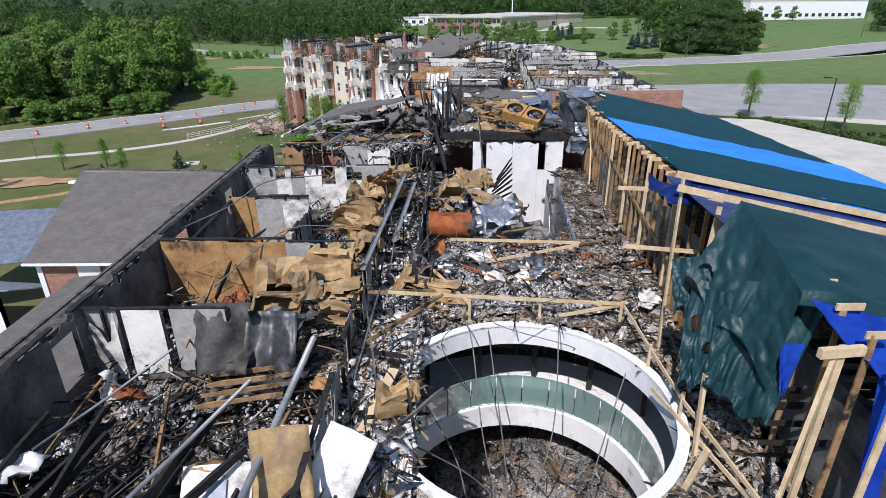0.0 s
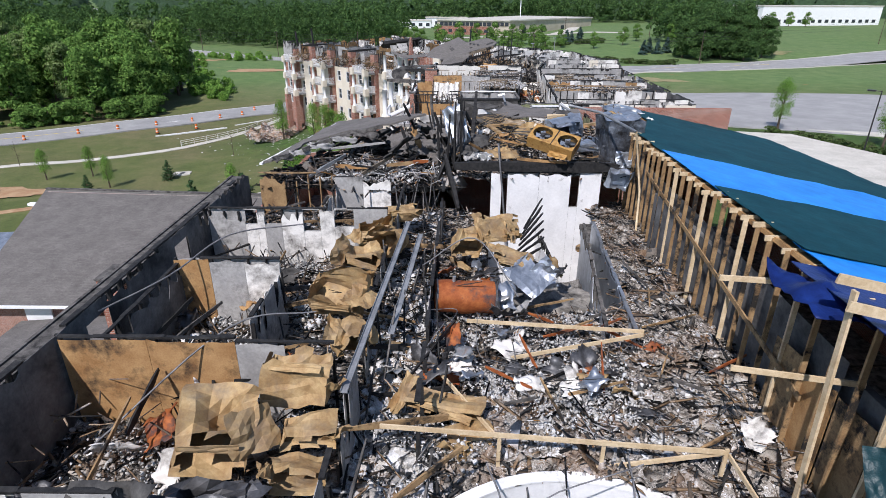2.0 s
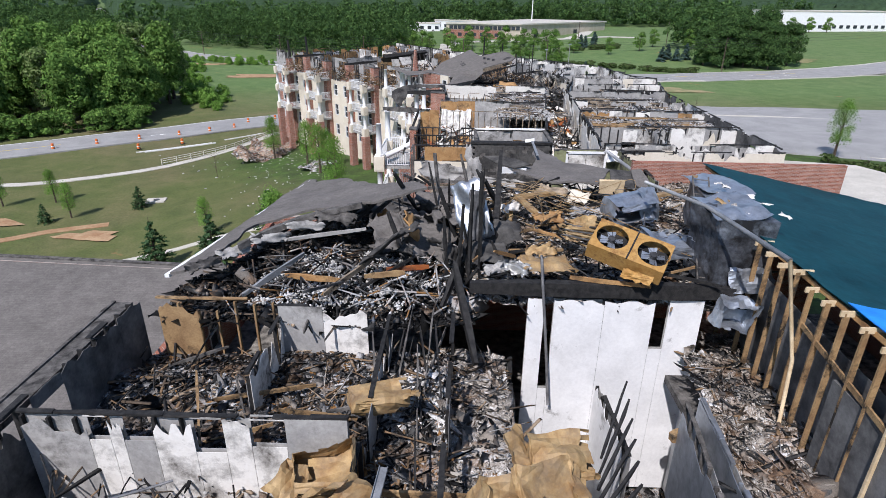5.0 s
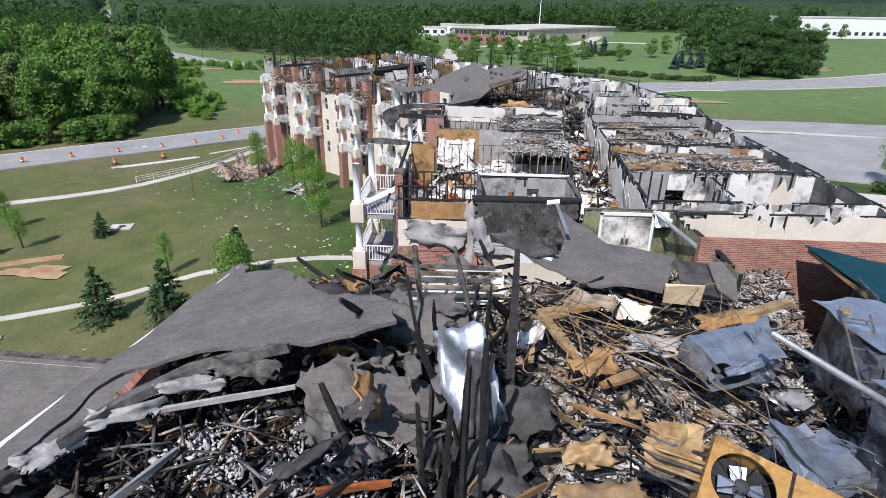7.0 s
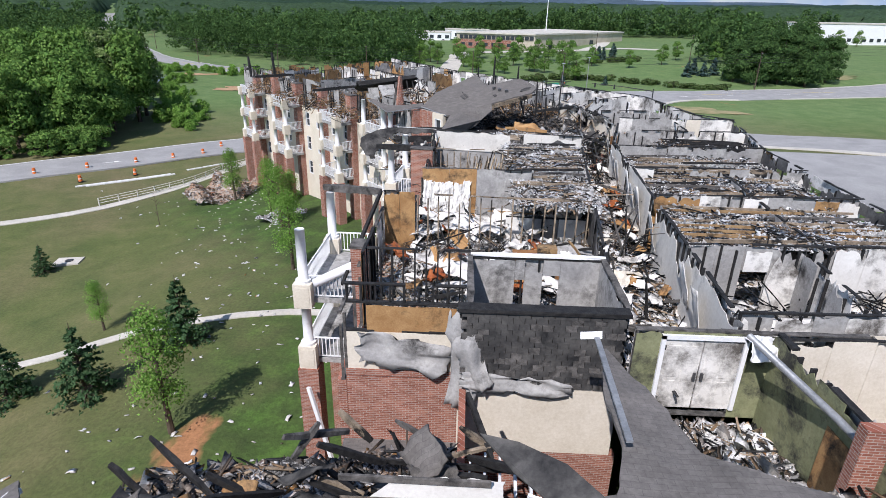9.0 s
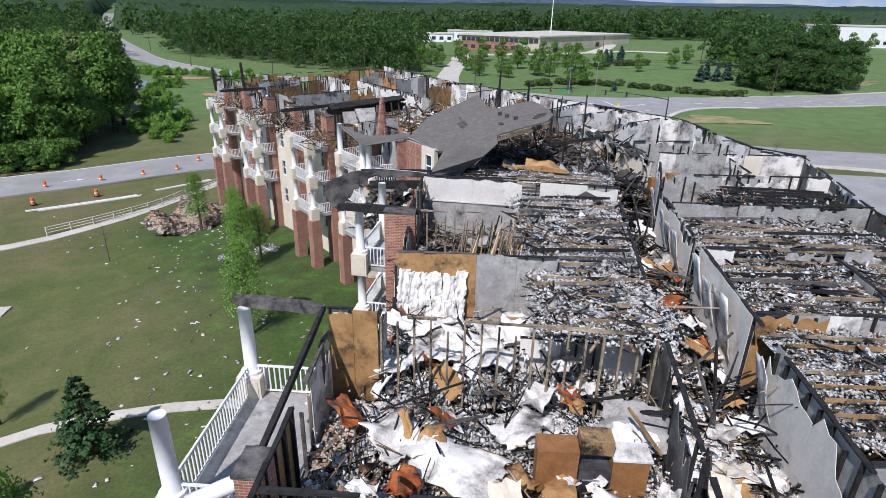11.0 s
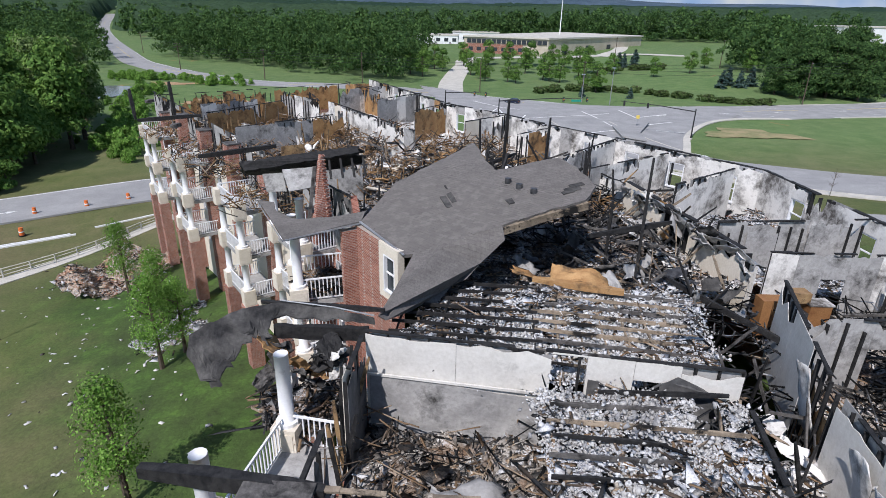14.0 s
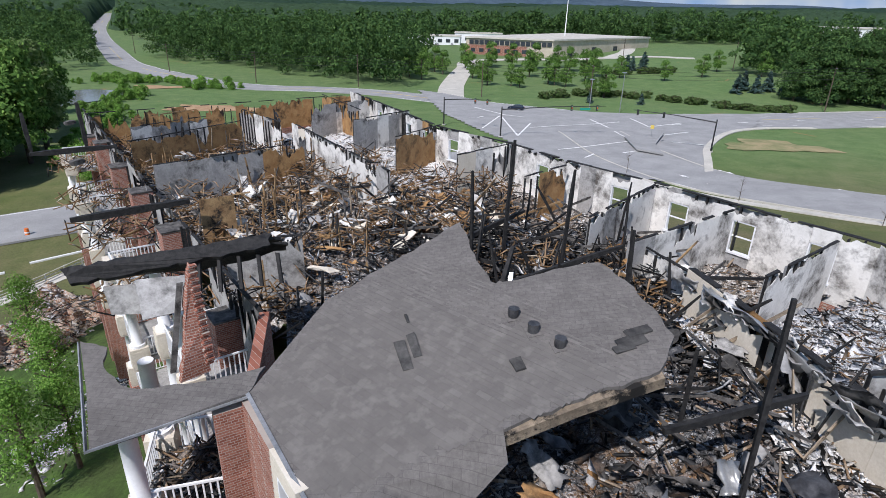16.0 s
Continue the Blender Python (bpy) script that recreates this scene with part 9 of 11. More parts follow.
debris("apartment_rubble", "blue-grey ash and rubble in a roofless apartment", [(9.7, 65.4), (19.8, 65.4), (20.3, 76.2), (10.5, 76.2)], 13.7, 3800, D_ASH, 0.5, 25.7)
debris("apartment_rubble", "mixed rubble in a roofless apartment", [(10.6, 76.4), (20.4, 76.4), (22.2, 87), (12.8, 87)], 13.5, 3600, D_MIX, 0.5, 26.8)
outer_wall((-3.4, 54), (-3.5, 64.4), 1.5, 13.4, M_BRICK, "red brick outer wall facing the lawn", [(s, s + 1.2, z, z + 1.9) for s in (2.5, 7.5) for z in (5.2, 8.2, 11.2)])
outer_wall((-3.5, 64.4), (-2.0, 64.4), 1.5, 13.4, M_BRICK, "red brick return of the outer wall")
outer_wall((-2.05, 64.4), (-1.9, 80), 1.5, 13.4, M_BRICK, "red brick outer wall facing the lawn", [(s, s + 1.2, z, z + 1.9) for s in (2.5, 6, 11.5) for z in (5.2, 8.2, 11.2)])
wall((-3.35, 54), (-3.45, 64.3), 13.4, 16.0, M_DRYWALL, M_SIDING, "outer wall burnt down to its plates", 1.3, [(1.2, 3.2, 13.6, 17), (5.5, 8.0, 13.6, 17)], gap=0.3, plate=M_CHARGREY)
wall((-3.4, 64.4), (-1.9, 64.4), 13.4, 16.8, M_OSB, M_SIDING, "scorched orange sheathing wall", 0.3, panel=0.8)
wall((-1.95, 64.5), (-1.85, 72.8), 13.4, 16.3, M_DRYGREY, M_SIDING, "burnt outer wall with gaps between the studs", 2.2, [(1.5, 4.2, 13.4, 17)], gap=0.45, plate=M_CHAR)
wall((-1.95, 73.7), (-1.8, 79.3), 13.4, 16.7, M_DRYDARK, M_SIDING, "burnt outer wall with gaps between the studs", 1.6, [(1.6, 3.6, 13.4, 17)], gap=0.4, plate=M_CHAR)
timber((-4.3, 58.6, 14.6), (-3.5, 64.3, 16.8), (0.14, 0.2), M_CHAR)
for k in range(9):
    timber((-2.3 + 0.05 * k, 78.9 - 0.3 * k, 13.5), (-2.0 + RB.gauss(0, 0.2), 78.9 - 0.3 * k, 16.6 - 0.15 * k), (0.06, 0.12), M_OLDWOOD if k % 2 else M_CHAR, "bare_stud", "bare burnt wall stud still standing", "bare studs", "stud")
pilaster(-2.95, 72.9, -1.6, 73.6, 2, 16.8, "red brick pilaster beside the balcony")
pilaster(-3.75, 57.9, -3.2, 58.7, 2, 16.5, "red brick pilaster beside the balcony")
wall((-3.0, 57.4), (0.75, 57.4), 13.4, 16.8, None, M_DRYWALL, "bare burnt stud partition", 0.3, studs=0.42, gap=0.8, plate=M_CHAR)
wall((-3.2, 60.0), (-3.2, 57.4), 13.4, 16.6, M_OSB, None, "scorched orange sheathing wall", 0.3)
wall((-1.8, 64.1), (6.7, 63.6), 13.4, 16.8, None, None, "bare burnt stud partition", 0.9, studs=0.5, plate=M_JOIST)
wall((2.6, 65.8), (6.6, 65.6), 13.4, 15.2, M_DRYWALL, M_DRYGREY, DW, 0.5, gap=0.2)
ins = wall((-1.9, 68.9), (1.1, 68.9), 13.4, 16.8, M_OSB, None, "open wall bay with torn white insulation", 0.05, studs=0.43, plate=M_CHARGREY)
for k in range(6):
    for z_, h_ in ((15.45, 1.25), (14.35, 1.3)):
        part("insulation_batt", sheet_shape(0.44, h_, 0.15, 11, 0.08, 0.09), M_INSUL, ins, "torn white insulation batt", at=pose(0.27 + 0.43 * k + RB.gauss(0, 0.03), -0.2 - (15.45 - z_) * 0.12, z_ + RB.gauss(0, 0.08), 88 + RB.gauss(0, 3), RB.gauss(0, 3), RB.gauss(0, 5)))
wall((1.1, 68.9), (4.1, 68.9), 13.4, 16.8, M_DRYGREY, M_DRYGREY, GW, 0.08)
wall((4.1, 68.9), (7.3, 68.9), 13.4, 16.7, M_CHARGREY, None, "bare burnt stud partition", 0.8, gap=0.7, studs=0.45)
wall((-2.0, 73.6), (3.4, 73.6), 13.4, 16.8, None, None, "bare stud partition of scorched lumber", 0.9, studs=0.42, plate=M_JOIST)
wall((3.4, 73.6), (7.8, 73.5), 13.4, 16.0, M_DRYDARK, None, BW, 0.9, gap=0.5)
wall((-1.7, 79.4), (8.5, 78.3), 13.4, 16.85, M_PARTITION, M_DRYGREY, "long smoke-stained white partition with a doorway", 0.12, [(5.3, 6.25, 13.4, 16.75), (7.5, 8.7, 14.6, 16.2)], plate=M_CHAR, panel=2.6)
soot_ = thing("lower_lining", "soot-blackened lower wallboard lining of the long partition", "wall lining", at=(-1.7, 79.28, 0), turn=-6.15)
part("panel", Shape().slab(ragged([(0.1, -0.03, 13.5), (5.25, -0.03, 13.5), (5.25, -0.03, 15.25), (2.6, -0.03, 15.35), (0.1, -0.03, 15.5)], 0.05, 0.4), 0.02), M_DRYGREY, soot_)
part("picture_rail", Shape().box(0.05, -0.08, 15.42, 5.25, -0.03, 15.5), M_PARTITION, soot_)
part("blackened_panel", Shape().slab(ragged([(6.3, -0.03, 13.5), (9.9, -0.03, 13.5), (9.9, -0.03, 15.9), (8.6, -0.03, 16.5), (7.6, -0.03, 15.8), (6.3, -0.03, 16.1)], 0.1, 0.3), 0.02), M_DRYDARK, soot_)
wall((5.75, 57.2), (8.5, 78.2), 13.5, 16.3, M_DRYDARK, M_DRYDARK, "charred corridor partition with gaps", 1.8, gap=0.6, studs=0.7)
wall((8.45, 52.9), (10.45, 77.4), 13.4, 16.85, M_DRYGREY, M_PARTITION, "pale smoke-stained corridor partition", 0.6, [(10.5, 12.0, 13, 17.2), (17.5, 18.5, 13, 17.2)], gap=0.06, panel=2.4, plate=M_CHAR)
wall((10.5, 77.6), (12.4, 84.2), 13.4, 16.8, M_DRYWALL, M_PARTITION, "pale smoke-stained corridor partition", 0.4, gap=0.15, panel=2.4)
for x, y, w, h in [(8.6, 55.6, 0.9, 1.6), (8.9, 57.6, 1.0, 1.7), (9.3, 63.0, 0.8, 1.9), (9.9, 69.6, 1.1, 2.3), (10.4, 75.6, 0.8, 1.8), (10.9, 79.0, 0.9, 2.0), (9.6, 66.6, 1.8, 2.2), (9.75, 68.2, 1.2, 1.6), (10.1, 73.0, 1.4, 1.7), (10.25, 74.4, 1.2, 1.5)]:
    sheet(x - 0.25, y, 15.6, w, h, 80, 78, 12, M_DRYWALL, "white wallboard paper hanging off the corridor wall", wave=0.07, torn=0.12, div=7)
RX = [(53.6, M_DRYWALL, 0.5), (59.0, M_DRYWALL, 0.6), (65.3, M_DRYWALL, 0.3), (70.6, M_DRYWALL, 1.2), (76.2, M_DRYGREY, 0.25), (81.6, M_DRYWALL, 0.9), (87.0, M_DRYWALL, 0.2)]
for y, mt, rg in RX:
    wall((cor_r(y) + 0.2, y), (ext_r(y), y + 0.3), 13.4, 16.75, mt, M_DRYGREY, DW, rg, gap=0.25 if rg > 0.5 else 0.05, openings=[(2.2, 3.2, 13.4, 15.6)])
for y0, y1, x in [(59, 65.3, 14.4), (53.6, 59, 13.2), (65.3, 70.5, 14.8), (76.2, 81.5, 15.6), (81.6, 87, 17.4)]:
    wall((x, y0), (x + 0.4, y1), 13.4, 16.5, M_DRYWALL, M_DRYGREY, DW, 1.2, gap=0.3)
outer_wall((19.3, 48.2), (20.1, 76.2), 3.0, 13.4, M_BRICK, "red brick outer wall facing the parking lot")
outer_wall((20.1, 76.2), (22.6, 87), 3.0, 13.4, M_BRICK, "red brick outer wall facing the parking lot")
wall((20.1, 76.2), (19.3, 53), 13.4, 16.7, M_DRYDARK, M_DRYWALL, "outer wall with burnt window openings", 0.8, [(s, s + 1.3, 14.2, 16) for s in (2, 6, 10, 14.5, 19)], gap=0.2)
wall((22.6, 87), (20.1, 76.2), 13.4, 16.7, M_DRYDARK, M_DRYWALL, "outer wall with burnt window openings", 0.8, [(s, s + 1.3, 14.2, 16) for s in (1.5, 5, 8.5)], gap=0.2)
# kitchens: cabinets and ovens left standing
M_CAB = mat_mottled("brown_cabinet_wood", (0.20, 0.09, 0.035), (0.30, 0.15, 0.06), 2, 0.6)


def kitchen(x, y, turn, label="brown kitchen cabinets with a scorched oven"):
    t = thing("kitchen_unit", label, "kitchen cabinet", "ruined kitchens", at=(x, y, 13.9), turn=turn)
    part("cabinet", Shape().box(-1.4, -0.3, 0, -0.4, 0.3, 1.5, None, 0.02), M_CAB, t)
    part("cabinet", Shape().box(0.42, -0.3, 0, 1.3, 0.3, 1.3, None, 0.02), M_CAB, t)
    ov = part("oven", Shape().box(-0.38, -0.34, 0, 0.4, 0.3, 1.0), M_DARKMETAL, t)
    part("oven_door", Shape().box(-0.33, -0.37, 0.2, 0.35, -0.34, 0.7), M_BLACK, ov)
    part("oven_handle", Shape().tube([(-0.3, -0.4, 0.76), (0.32, -0.4, 0.76)], 0.02, 6), M_METAL, ov)
    part("hood", Shape().box(-0.38, -0.25, 1.4, 0.4, 0.3, 1.8), M_OLDWOOD, t)
    part("worktop", Shape().box(0.4, -0.33, 1.3, 1.35, 0.33, 1.36), M_DRYWALL, t)


kitchen(4.0, 60.6, 0)
kitchen(5.2, 77.4, 0, "blackened kitchen cabinets with a burnt oven")
kitchen(12.6, 62.6, 2)
kitchen(13.8, 85.6, 4, "scorched kitchen cabinets with a burnt oven")
ra = random.Random(91)
# ceilings that still hang: bared joists over broken wallboard, with ash and insulation on them
def pock(seed, level):
    return lambda x, y: np.sin(1.3 * x + seed) * np.cos(1.1 * y - seed * 2) + 0.6 * np.sin(2.9 * x - 1.7 * y + seed) > level


def ceiling_bed(number, xl, xr, y0, y1, z, seed, joist, ash=D_ASH, n=2600, tufts=40, level=0.45, step=0.61):
    sh = Shape()
    y = y0
    while y < y1 - 0.3:
        x = xl(y)
        while x < xr(y) - 0.3:
            w, d = min(1.2, xr(y) - x), min(1.22, y1 - y)
            if ra.random() < 0.75:
                tl = ra.gauss(0, 0.03)
                sh.slab([(x, y, z - 0.22), (x + w - 0.01, y, z - 0.22 + tl), (x + w - 0.01, y + d - 0.01, z - 0.22), (x, y + d - 0.01, z - 0.22 - tl)], 0.016)
            x += 1.2
        y += 1.22
    solid("ceiling_%d" % number, sh, BEDS[ash], "broken wallboard ceiling under bared joists", "ceiling", kind="structure")
    y = y0 + 0.2
    while y < y1:
        a, b = xl(y) + ra.uniform(0, 0.3), xr(y) - ra.uniform(0, 0.4)
        cut = ra.random()
        spans = [(a, b)] if cut < 0.45 else [(a, a + (b - a) * ra.uniform(0.45, 0.9))] if cut < 0.7 else [(a + (b - a) * ra.uniform(0.1, 0.5), b)]
        for p, q in spans:
            timber((p, y, z + ra.gauss(0, 0.04)), (q, y + ra.gauss(0, 0.1), z + ra.gauss(0, 0.07)), (0.05, 0.15), ra.choice(joist), "ceiling_joist", "scorched ceiling joist spanning a roofless room", "bared ceiling joists", "joist")
        y += step
    fld = [(xl(y0), y0), (xr(y0), y0), (xr(y1), y1), (xl(y1), y1)]
    debris("ceiling_ash", "pale ash and scraps lying between bared joists", fld, z - 0.3, int(n * 1.5), ash, 0.25, seed, 0.2, 0.6, skip=pock(seed, level), base=False)
    fluff("loose_insulation", "white blown insulation caught on the joists", tufts, fld, z - 0.22, D_FLUFF, 0.24, skip=pock(seed, level + 0.25))


JN, JP = [M_CHAR, M_CHARGREY, M_JOIST, M_JOIST], [M_JOIST, M_JOIST, M_CHARGREY, M_OLDWOOD]
ceiling_bed(1, lambda y: 3.1, lambda y: cor_l(y) - 0.1, 64.2, 68.7, 16.35, 3.0, JP, tufts=120, level=0.7)
ceiling_bed(2, lambda y: 3.1, lambda y: cor_l(y) - 0.1, 69.1, 77.9, 16.3, 5.0, JN, n=4200, tufts=170, level=0.6)
ceiling_bed(3, lambda y: cor_r(y) + 0.4, lambda y: 18.9, 60.2, 65.2, 16.3, 7.5, JP, n=3800, tufts=110, level=0.6)
ceiling_bed(4, lambda y: cor_r(y) + 0.4, lambda y: 18.9, 65.5, 75.9, 16.2, 9.1, JN, n=7600, tufts=130, level=0.7)
ceiling_bed(5, lambda y: cor_r(y) + 3.2, lambda y: 20.6, 76.5, 81.3, 16.2, 11.3, [M_CHAR], D_BLACK, n=2400, tufts=14, level=0.55)
fluff("loose_insulation", "white insulation tumbled over the rubble", 60, [(-1.8, 64.3), (3.0, 64.3), (3.0, 68.7), (-1.8, 68.7)], 13.9, D_FLUFF, 0.34)
fluff("loose_insulation", "white insulation tumbled over the rubble", 70, [(-3.0, 57.6), (6.3, 57.6), (6.6, 63.5), (-3.0, 63.7)], 13.9, D_FLUFF, 0.34)
debris("brick_rubble", "tumbled bricks inside the burnt corner room", [(-3.2, 58), (-1.2, 58), (-1.4, 63), (-3.2, 63)], 13.7, 700, D_BRICK, 0.4, 44.0, 0.15, 1.1)
rest = Shape()
for k in range(120):
    left = ra.random() < 0.45
    y = ra.uniform(55, 87)
    x = ra.uniform(left_x(y) + 0.3, cor_l(y)) if left else ra.uniform(cor_r(y), ext_r(y) - 0.5)
    if left and y > 78:
        continue
    a, L = ra.uniform(0, 6.28), ra.uniform(0.8, 3.0)
    z = 14.1 + ra.random() * 0.8
    x1 = x + L * math.cos(a)
    x1 = min(max(x1, left_x(y) + 0.2), ext_r(y) - 0.2)
    timber((x, y, z), (x1, y + L * math.sin(a) * 0.6, z + ra.uniform(-0.3, 0.9)), (0.05, ra.uniform(0.07, 0.16)), ra.choice([M_CHAR, M_CHAR, M_CHARGREY, M_OLDWOOD]), into=None if left else rest)
solid("charred_timbers", rest, M_CHARGREY, "charred timbers strewn over the roofless apartments", "timbers", kind="stuff")
for k in range(26):
    y = ra.uniform(54, 84)
    x = cor_l(y) + ra.uniform(0.2, 2.2)
    timber((x, y, 13.8), (x + ra.gauss(0, 0.6), y + ra.gauss(0, 0.8), 15.3 + ra.random() * 1.2), (0.06, 0.1), ra.choice([M_CHAR, M_CHARGREY]), "charred_post", "charred black post standing in the rubble", "standing charred posts", "post")
for x, y, w, d, mt in [(-0.2, 66.4, 2.6, 1.8, M_DRYWALL), (1.4, 65.6, 2.0, 1.5, M_DRYWALL), (0.6, 60.6, 2.4, 1.6, M_DRYWALL), (-1.0, 61.6, 1.8, 1.4, M_DRYWALL), (2.4, 62.2, 1.6, 1.2, M_DRYWALL), (5.6, 62.6, 1.8, 1.6, M_DRYGREY), (2.2, 60.2, 0.9, 0.7, M_OSB), (-0.6, 60.0, 0.8, 0.8, M_RUSTRED), (1.0, 66.2, 2.2, 1.4, M_INSUL), (-0.6, 67.6, 2.0, 1.4, M_INSUL), (2.6, 67.4, 1.6, 1.2, M_INSUL), (12.4, 56.8, 2.0, 1.4, M_DRYWALL), (10.6, 58.2, 1.8, 1.5, M_DRYWALL), (16, 61.5, 2.0, 1.2, M_DRYWALL), (4.6, 59.2, 2.0, 0.8, M_DRYWALL), (0.2, 70.8, 1.4, 1.0, M_DRYWALL), (1.5, 75.6, 1.8, 1.2, M_DRYGREY), (-1.6, 65.0, 1.2, 1.4, M_INSUL), (7.9, 71.4, 0.8, 1.8, M_OSB), (9.2, 73.6, 0.9, 2.0, M_OSB)]:
    sheet(x, y, 14.5, w, d, ra.uniform(0, 360), ra.uniform(-14, 14), ra.uniform(-14, 14), mt, "fallen slab of wallboard or insulation on the rubble", wave=0.3, torn=0.25, thick=0.05)
sticks("burnt_laths", "tangle of burnt laths and wires in the apartments", 500, -2.5, 7, 55, 79, 13.9, 0.4, 1.8, 0.03, 0.4, D_LATH, 0.6)
sticks("burnt_laths", "tangle of burnt laths and wires in the apartments", 1700, 8.8, 20, 54, 87, 13.9, 0.4, 1.8, 0.04, 0.4, D_BLACK, 0.7)

rl_ = random.Random(640)
for k in range(34):
    x = 0.3 + 2.9 * k / 33 + rl_.gauss(0, 0.12)
    y = 72.9 + rl_.uniform(-0.9, 0.5)
    timber((x - 0.25 - rl_.random() * 0.5, y - rl_.uniform(0.4, 1.6), 13.9), (x + rl_.gauss(0, 0.1), y, rl_.uniform(15.6, 16.8)), (0.04, 0.08), rl_.choice([M_WOOD, M_JOIST, M_JOIST, M_OLDWOOD]), "bare_stud", "scorched tan wall stud leaning in a roofless room", "leaning studs", "stud")
scraps("torn_scraps", "torn scraps of wallboard and insulation in the stud room", [(rl_.uniform(-1.5, 3.2), rl_.uniform(69.3, 73.0), 14.2 + rl_.random() * 0.4, rl_.uniform(0.4, 1.1), rl_.uniform(0.3, 0.7), rl_.uniform(0, 360), rl_.gauss(0, 30), rl_.gauss(0, 30), rl_.choice([M_DRYWALL, M_DRYWALL, M_INSUL, M_DRYGREY, M_OSB])) for k in range(34)])
strewn = []
for k in range(150):
    if k < 70:
        y = rl_.uniform(57.8, 69)
        x = rl_.uniform(-2.6, cor_l(y) - 0.2)
    else:
        y = rl_.uniform(53.5, 80)
        x = rl_.uniform(cor_l(y) + 0.2, cor_r(y) - 0.3) if k % 3 else rl_.uniform(cor_r(y) + 0.4, 18.5)
    strewn.append((x, y, 14.25 + rl_.random() * 0.5, rl_.uniform(0.3, 1.3), rl_.uniform(0.25, 0.9), rl_.uniform(0, 360), rl_.gauss(0, 22), rl_.gauss(0, 22), rl_.choice([M_DRYWALL, M_DRYWALL, M_INSUL, M_INSUL, M_RUSTRED, M_OSB, M_SIDING])))
scraps("torn_scraps", "torn scraps of wallboard and insulation on the rubble", strewn)
# balconies with columns and white railings
BAL = Shape().box(-0.02, -0.02, 0, 0.02, 0.02, 0.92).mesh("baluster", M_WHITE)
M_BOX = mat_mottled("cream_column_box", (0.58, 0.52, 0.42), (0.68, 0.62, 0.52), 1.5, 0.8, fine=12, soot=(0.30, 0.27, 0.23), sootscale=0.9, sootat=(0.6, 0.75))


def balcony_stack(x, y, turn, width, depth, levels, base, label="white railed balconies stacked between a column and the wall", top=True, skip=()):
    """x, y: the wall line's middle; local +x points out from the wall."""
    t = thing("balcony", label, "balcony", "balconies facing the lawn", at=(x, y, 0), turn=turn)
    for li, z in enumerate(levels):
        part("deck", Shape().box(0, -width / 2, z - 0.22, depth, width / 2, z), M_DRYGREY, t)
        if li in skip:
            continue
        rl = part("railing", Shape().box(depth - 0.06, -width / 2, z + 1.0, depth, width / 2, z + 1.06), M_WHITE, t)
        part("bottom_rail", Shape().box(depth - 0.05, -width / 2, z + 0.08, depth - 0.01, width / 2, z + 0.13), M_WHITE, rl)
        for sy in (-1, 1):
            c0 = sy * (width / 2 - 0.03)
            part("side_rail", Shape().box(0, c0 - 0.03, z + 1.0, depth - 0.06, c0 + 0.03, z + 1.06), M_WHITE, rl)
            part("bottom_rail", Shape().box(0, c0 - 0.02, z + 0.08, depth - 0.06, c0 + 0.02, z + 0.13), M_WHITE, rl)
        q = -width / 2 + 0.15
        while q < width / 2:
            part("baluster", BAL, M_WHITE, rl, at=pose(depth - 0.03, q, z + 0.1))
            q += 0.17
        q = 0.15
        while q < depth:
            part("baluster", BAL, M_WHITE, rl, at=pose(q, -width / 2 + 0.03, z + 0.1))
            part("baluster", BAL, M_WHITE, rl, at=pose(q, width / 2 - 0.03, z + 0.1))
            q += 0.17
    for sy in (-width / 2, width / 2):
        cx = depth - 0.1
        for li, z in enumerate(levels):
            part("column_box", Shape().box(cx - 0.38, sy - 0.38, z - 0.35, cx + 0.38, sy + 0.38, z + 0.75), M_BOX, t)
            part("box_panel", Shape().box(cx - 0.3, sy - 0.4, z - 0.25, cx + 0.3, sy - 0.385, z + 0.62).box(cx - 0.3, sy + 0.385, z - 0.25, cx + 0.3, sy + 0.4, z + 0.62).box(cx + 0.385, sy - 0.3, z - 0.25, cx + 0.4, sy + 0.3, z + 0.62), M_BOX, t)
            hgt = (levels[li + 1] - 0.35) if li + 1 < len(levels) else z + 3.1
            if li + 1 == len(levels) and not top:
                continue
            part("column", Shape().tube([(cx, sy, z + 0.75), (cx, sy, z + 0.85), (cx, sy, z + 0.86), (cx, sy, hgt)], 0.24, 14, 0.2), M_WHITE, t, smooth=True)
            part("column_foot", Shape().tube([(cx, sy, z + 0.75), (cx, sy, z + 0.87)], 0.33, 14), M_WHITE, t)
        part("brick_pier", Shape().box(cx - 0.45, sy - 0.45, base, cx + 0.45, sy + 0.45, levels[0] - 0.35), M_BRICK, t)
    return t


balcony_stack(-3.5, 62.0, 179, 5.0, 2.7, [10.45, 13.45], 1.5)
balcony_stack(-2.15, 76.2, 172.5, 3.9, 2.1, [7.45, 10.45, 13.45], 1.8)
timber((-6.4, 64.7, 16.75), (-3.5, 64.4, 16.7), (0.3, 0.35), M_CHARGREY, "charred_beam", "charred beam above the balcony", "leaning beams", "beam")
timber((-5.2, 73.8, 16.75), (-1.4, 73.6, 16.7), (0.3, 0.35), M_CHAR, "charred_beam", "charred beam above the balcony", "leaning beams", "beam")
lumber((-6.0, 58.5, 9.6), (-4.2, 57.6, 2.6), (0.12, 0.2), M_WHITE)
solid("fallen_column", Shape().tube([(-5.6, 59.2, 14.3), (-3.4, 59.6, 15.3)], 0.2, 12), M_WHITE, "white column fallen against the wall", "column", smooth=True)

# ---- third wing: angled to the left, with the standing shingle roof ----
D3 = Vector((-0.645, 0.764, 0))


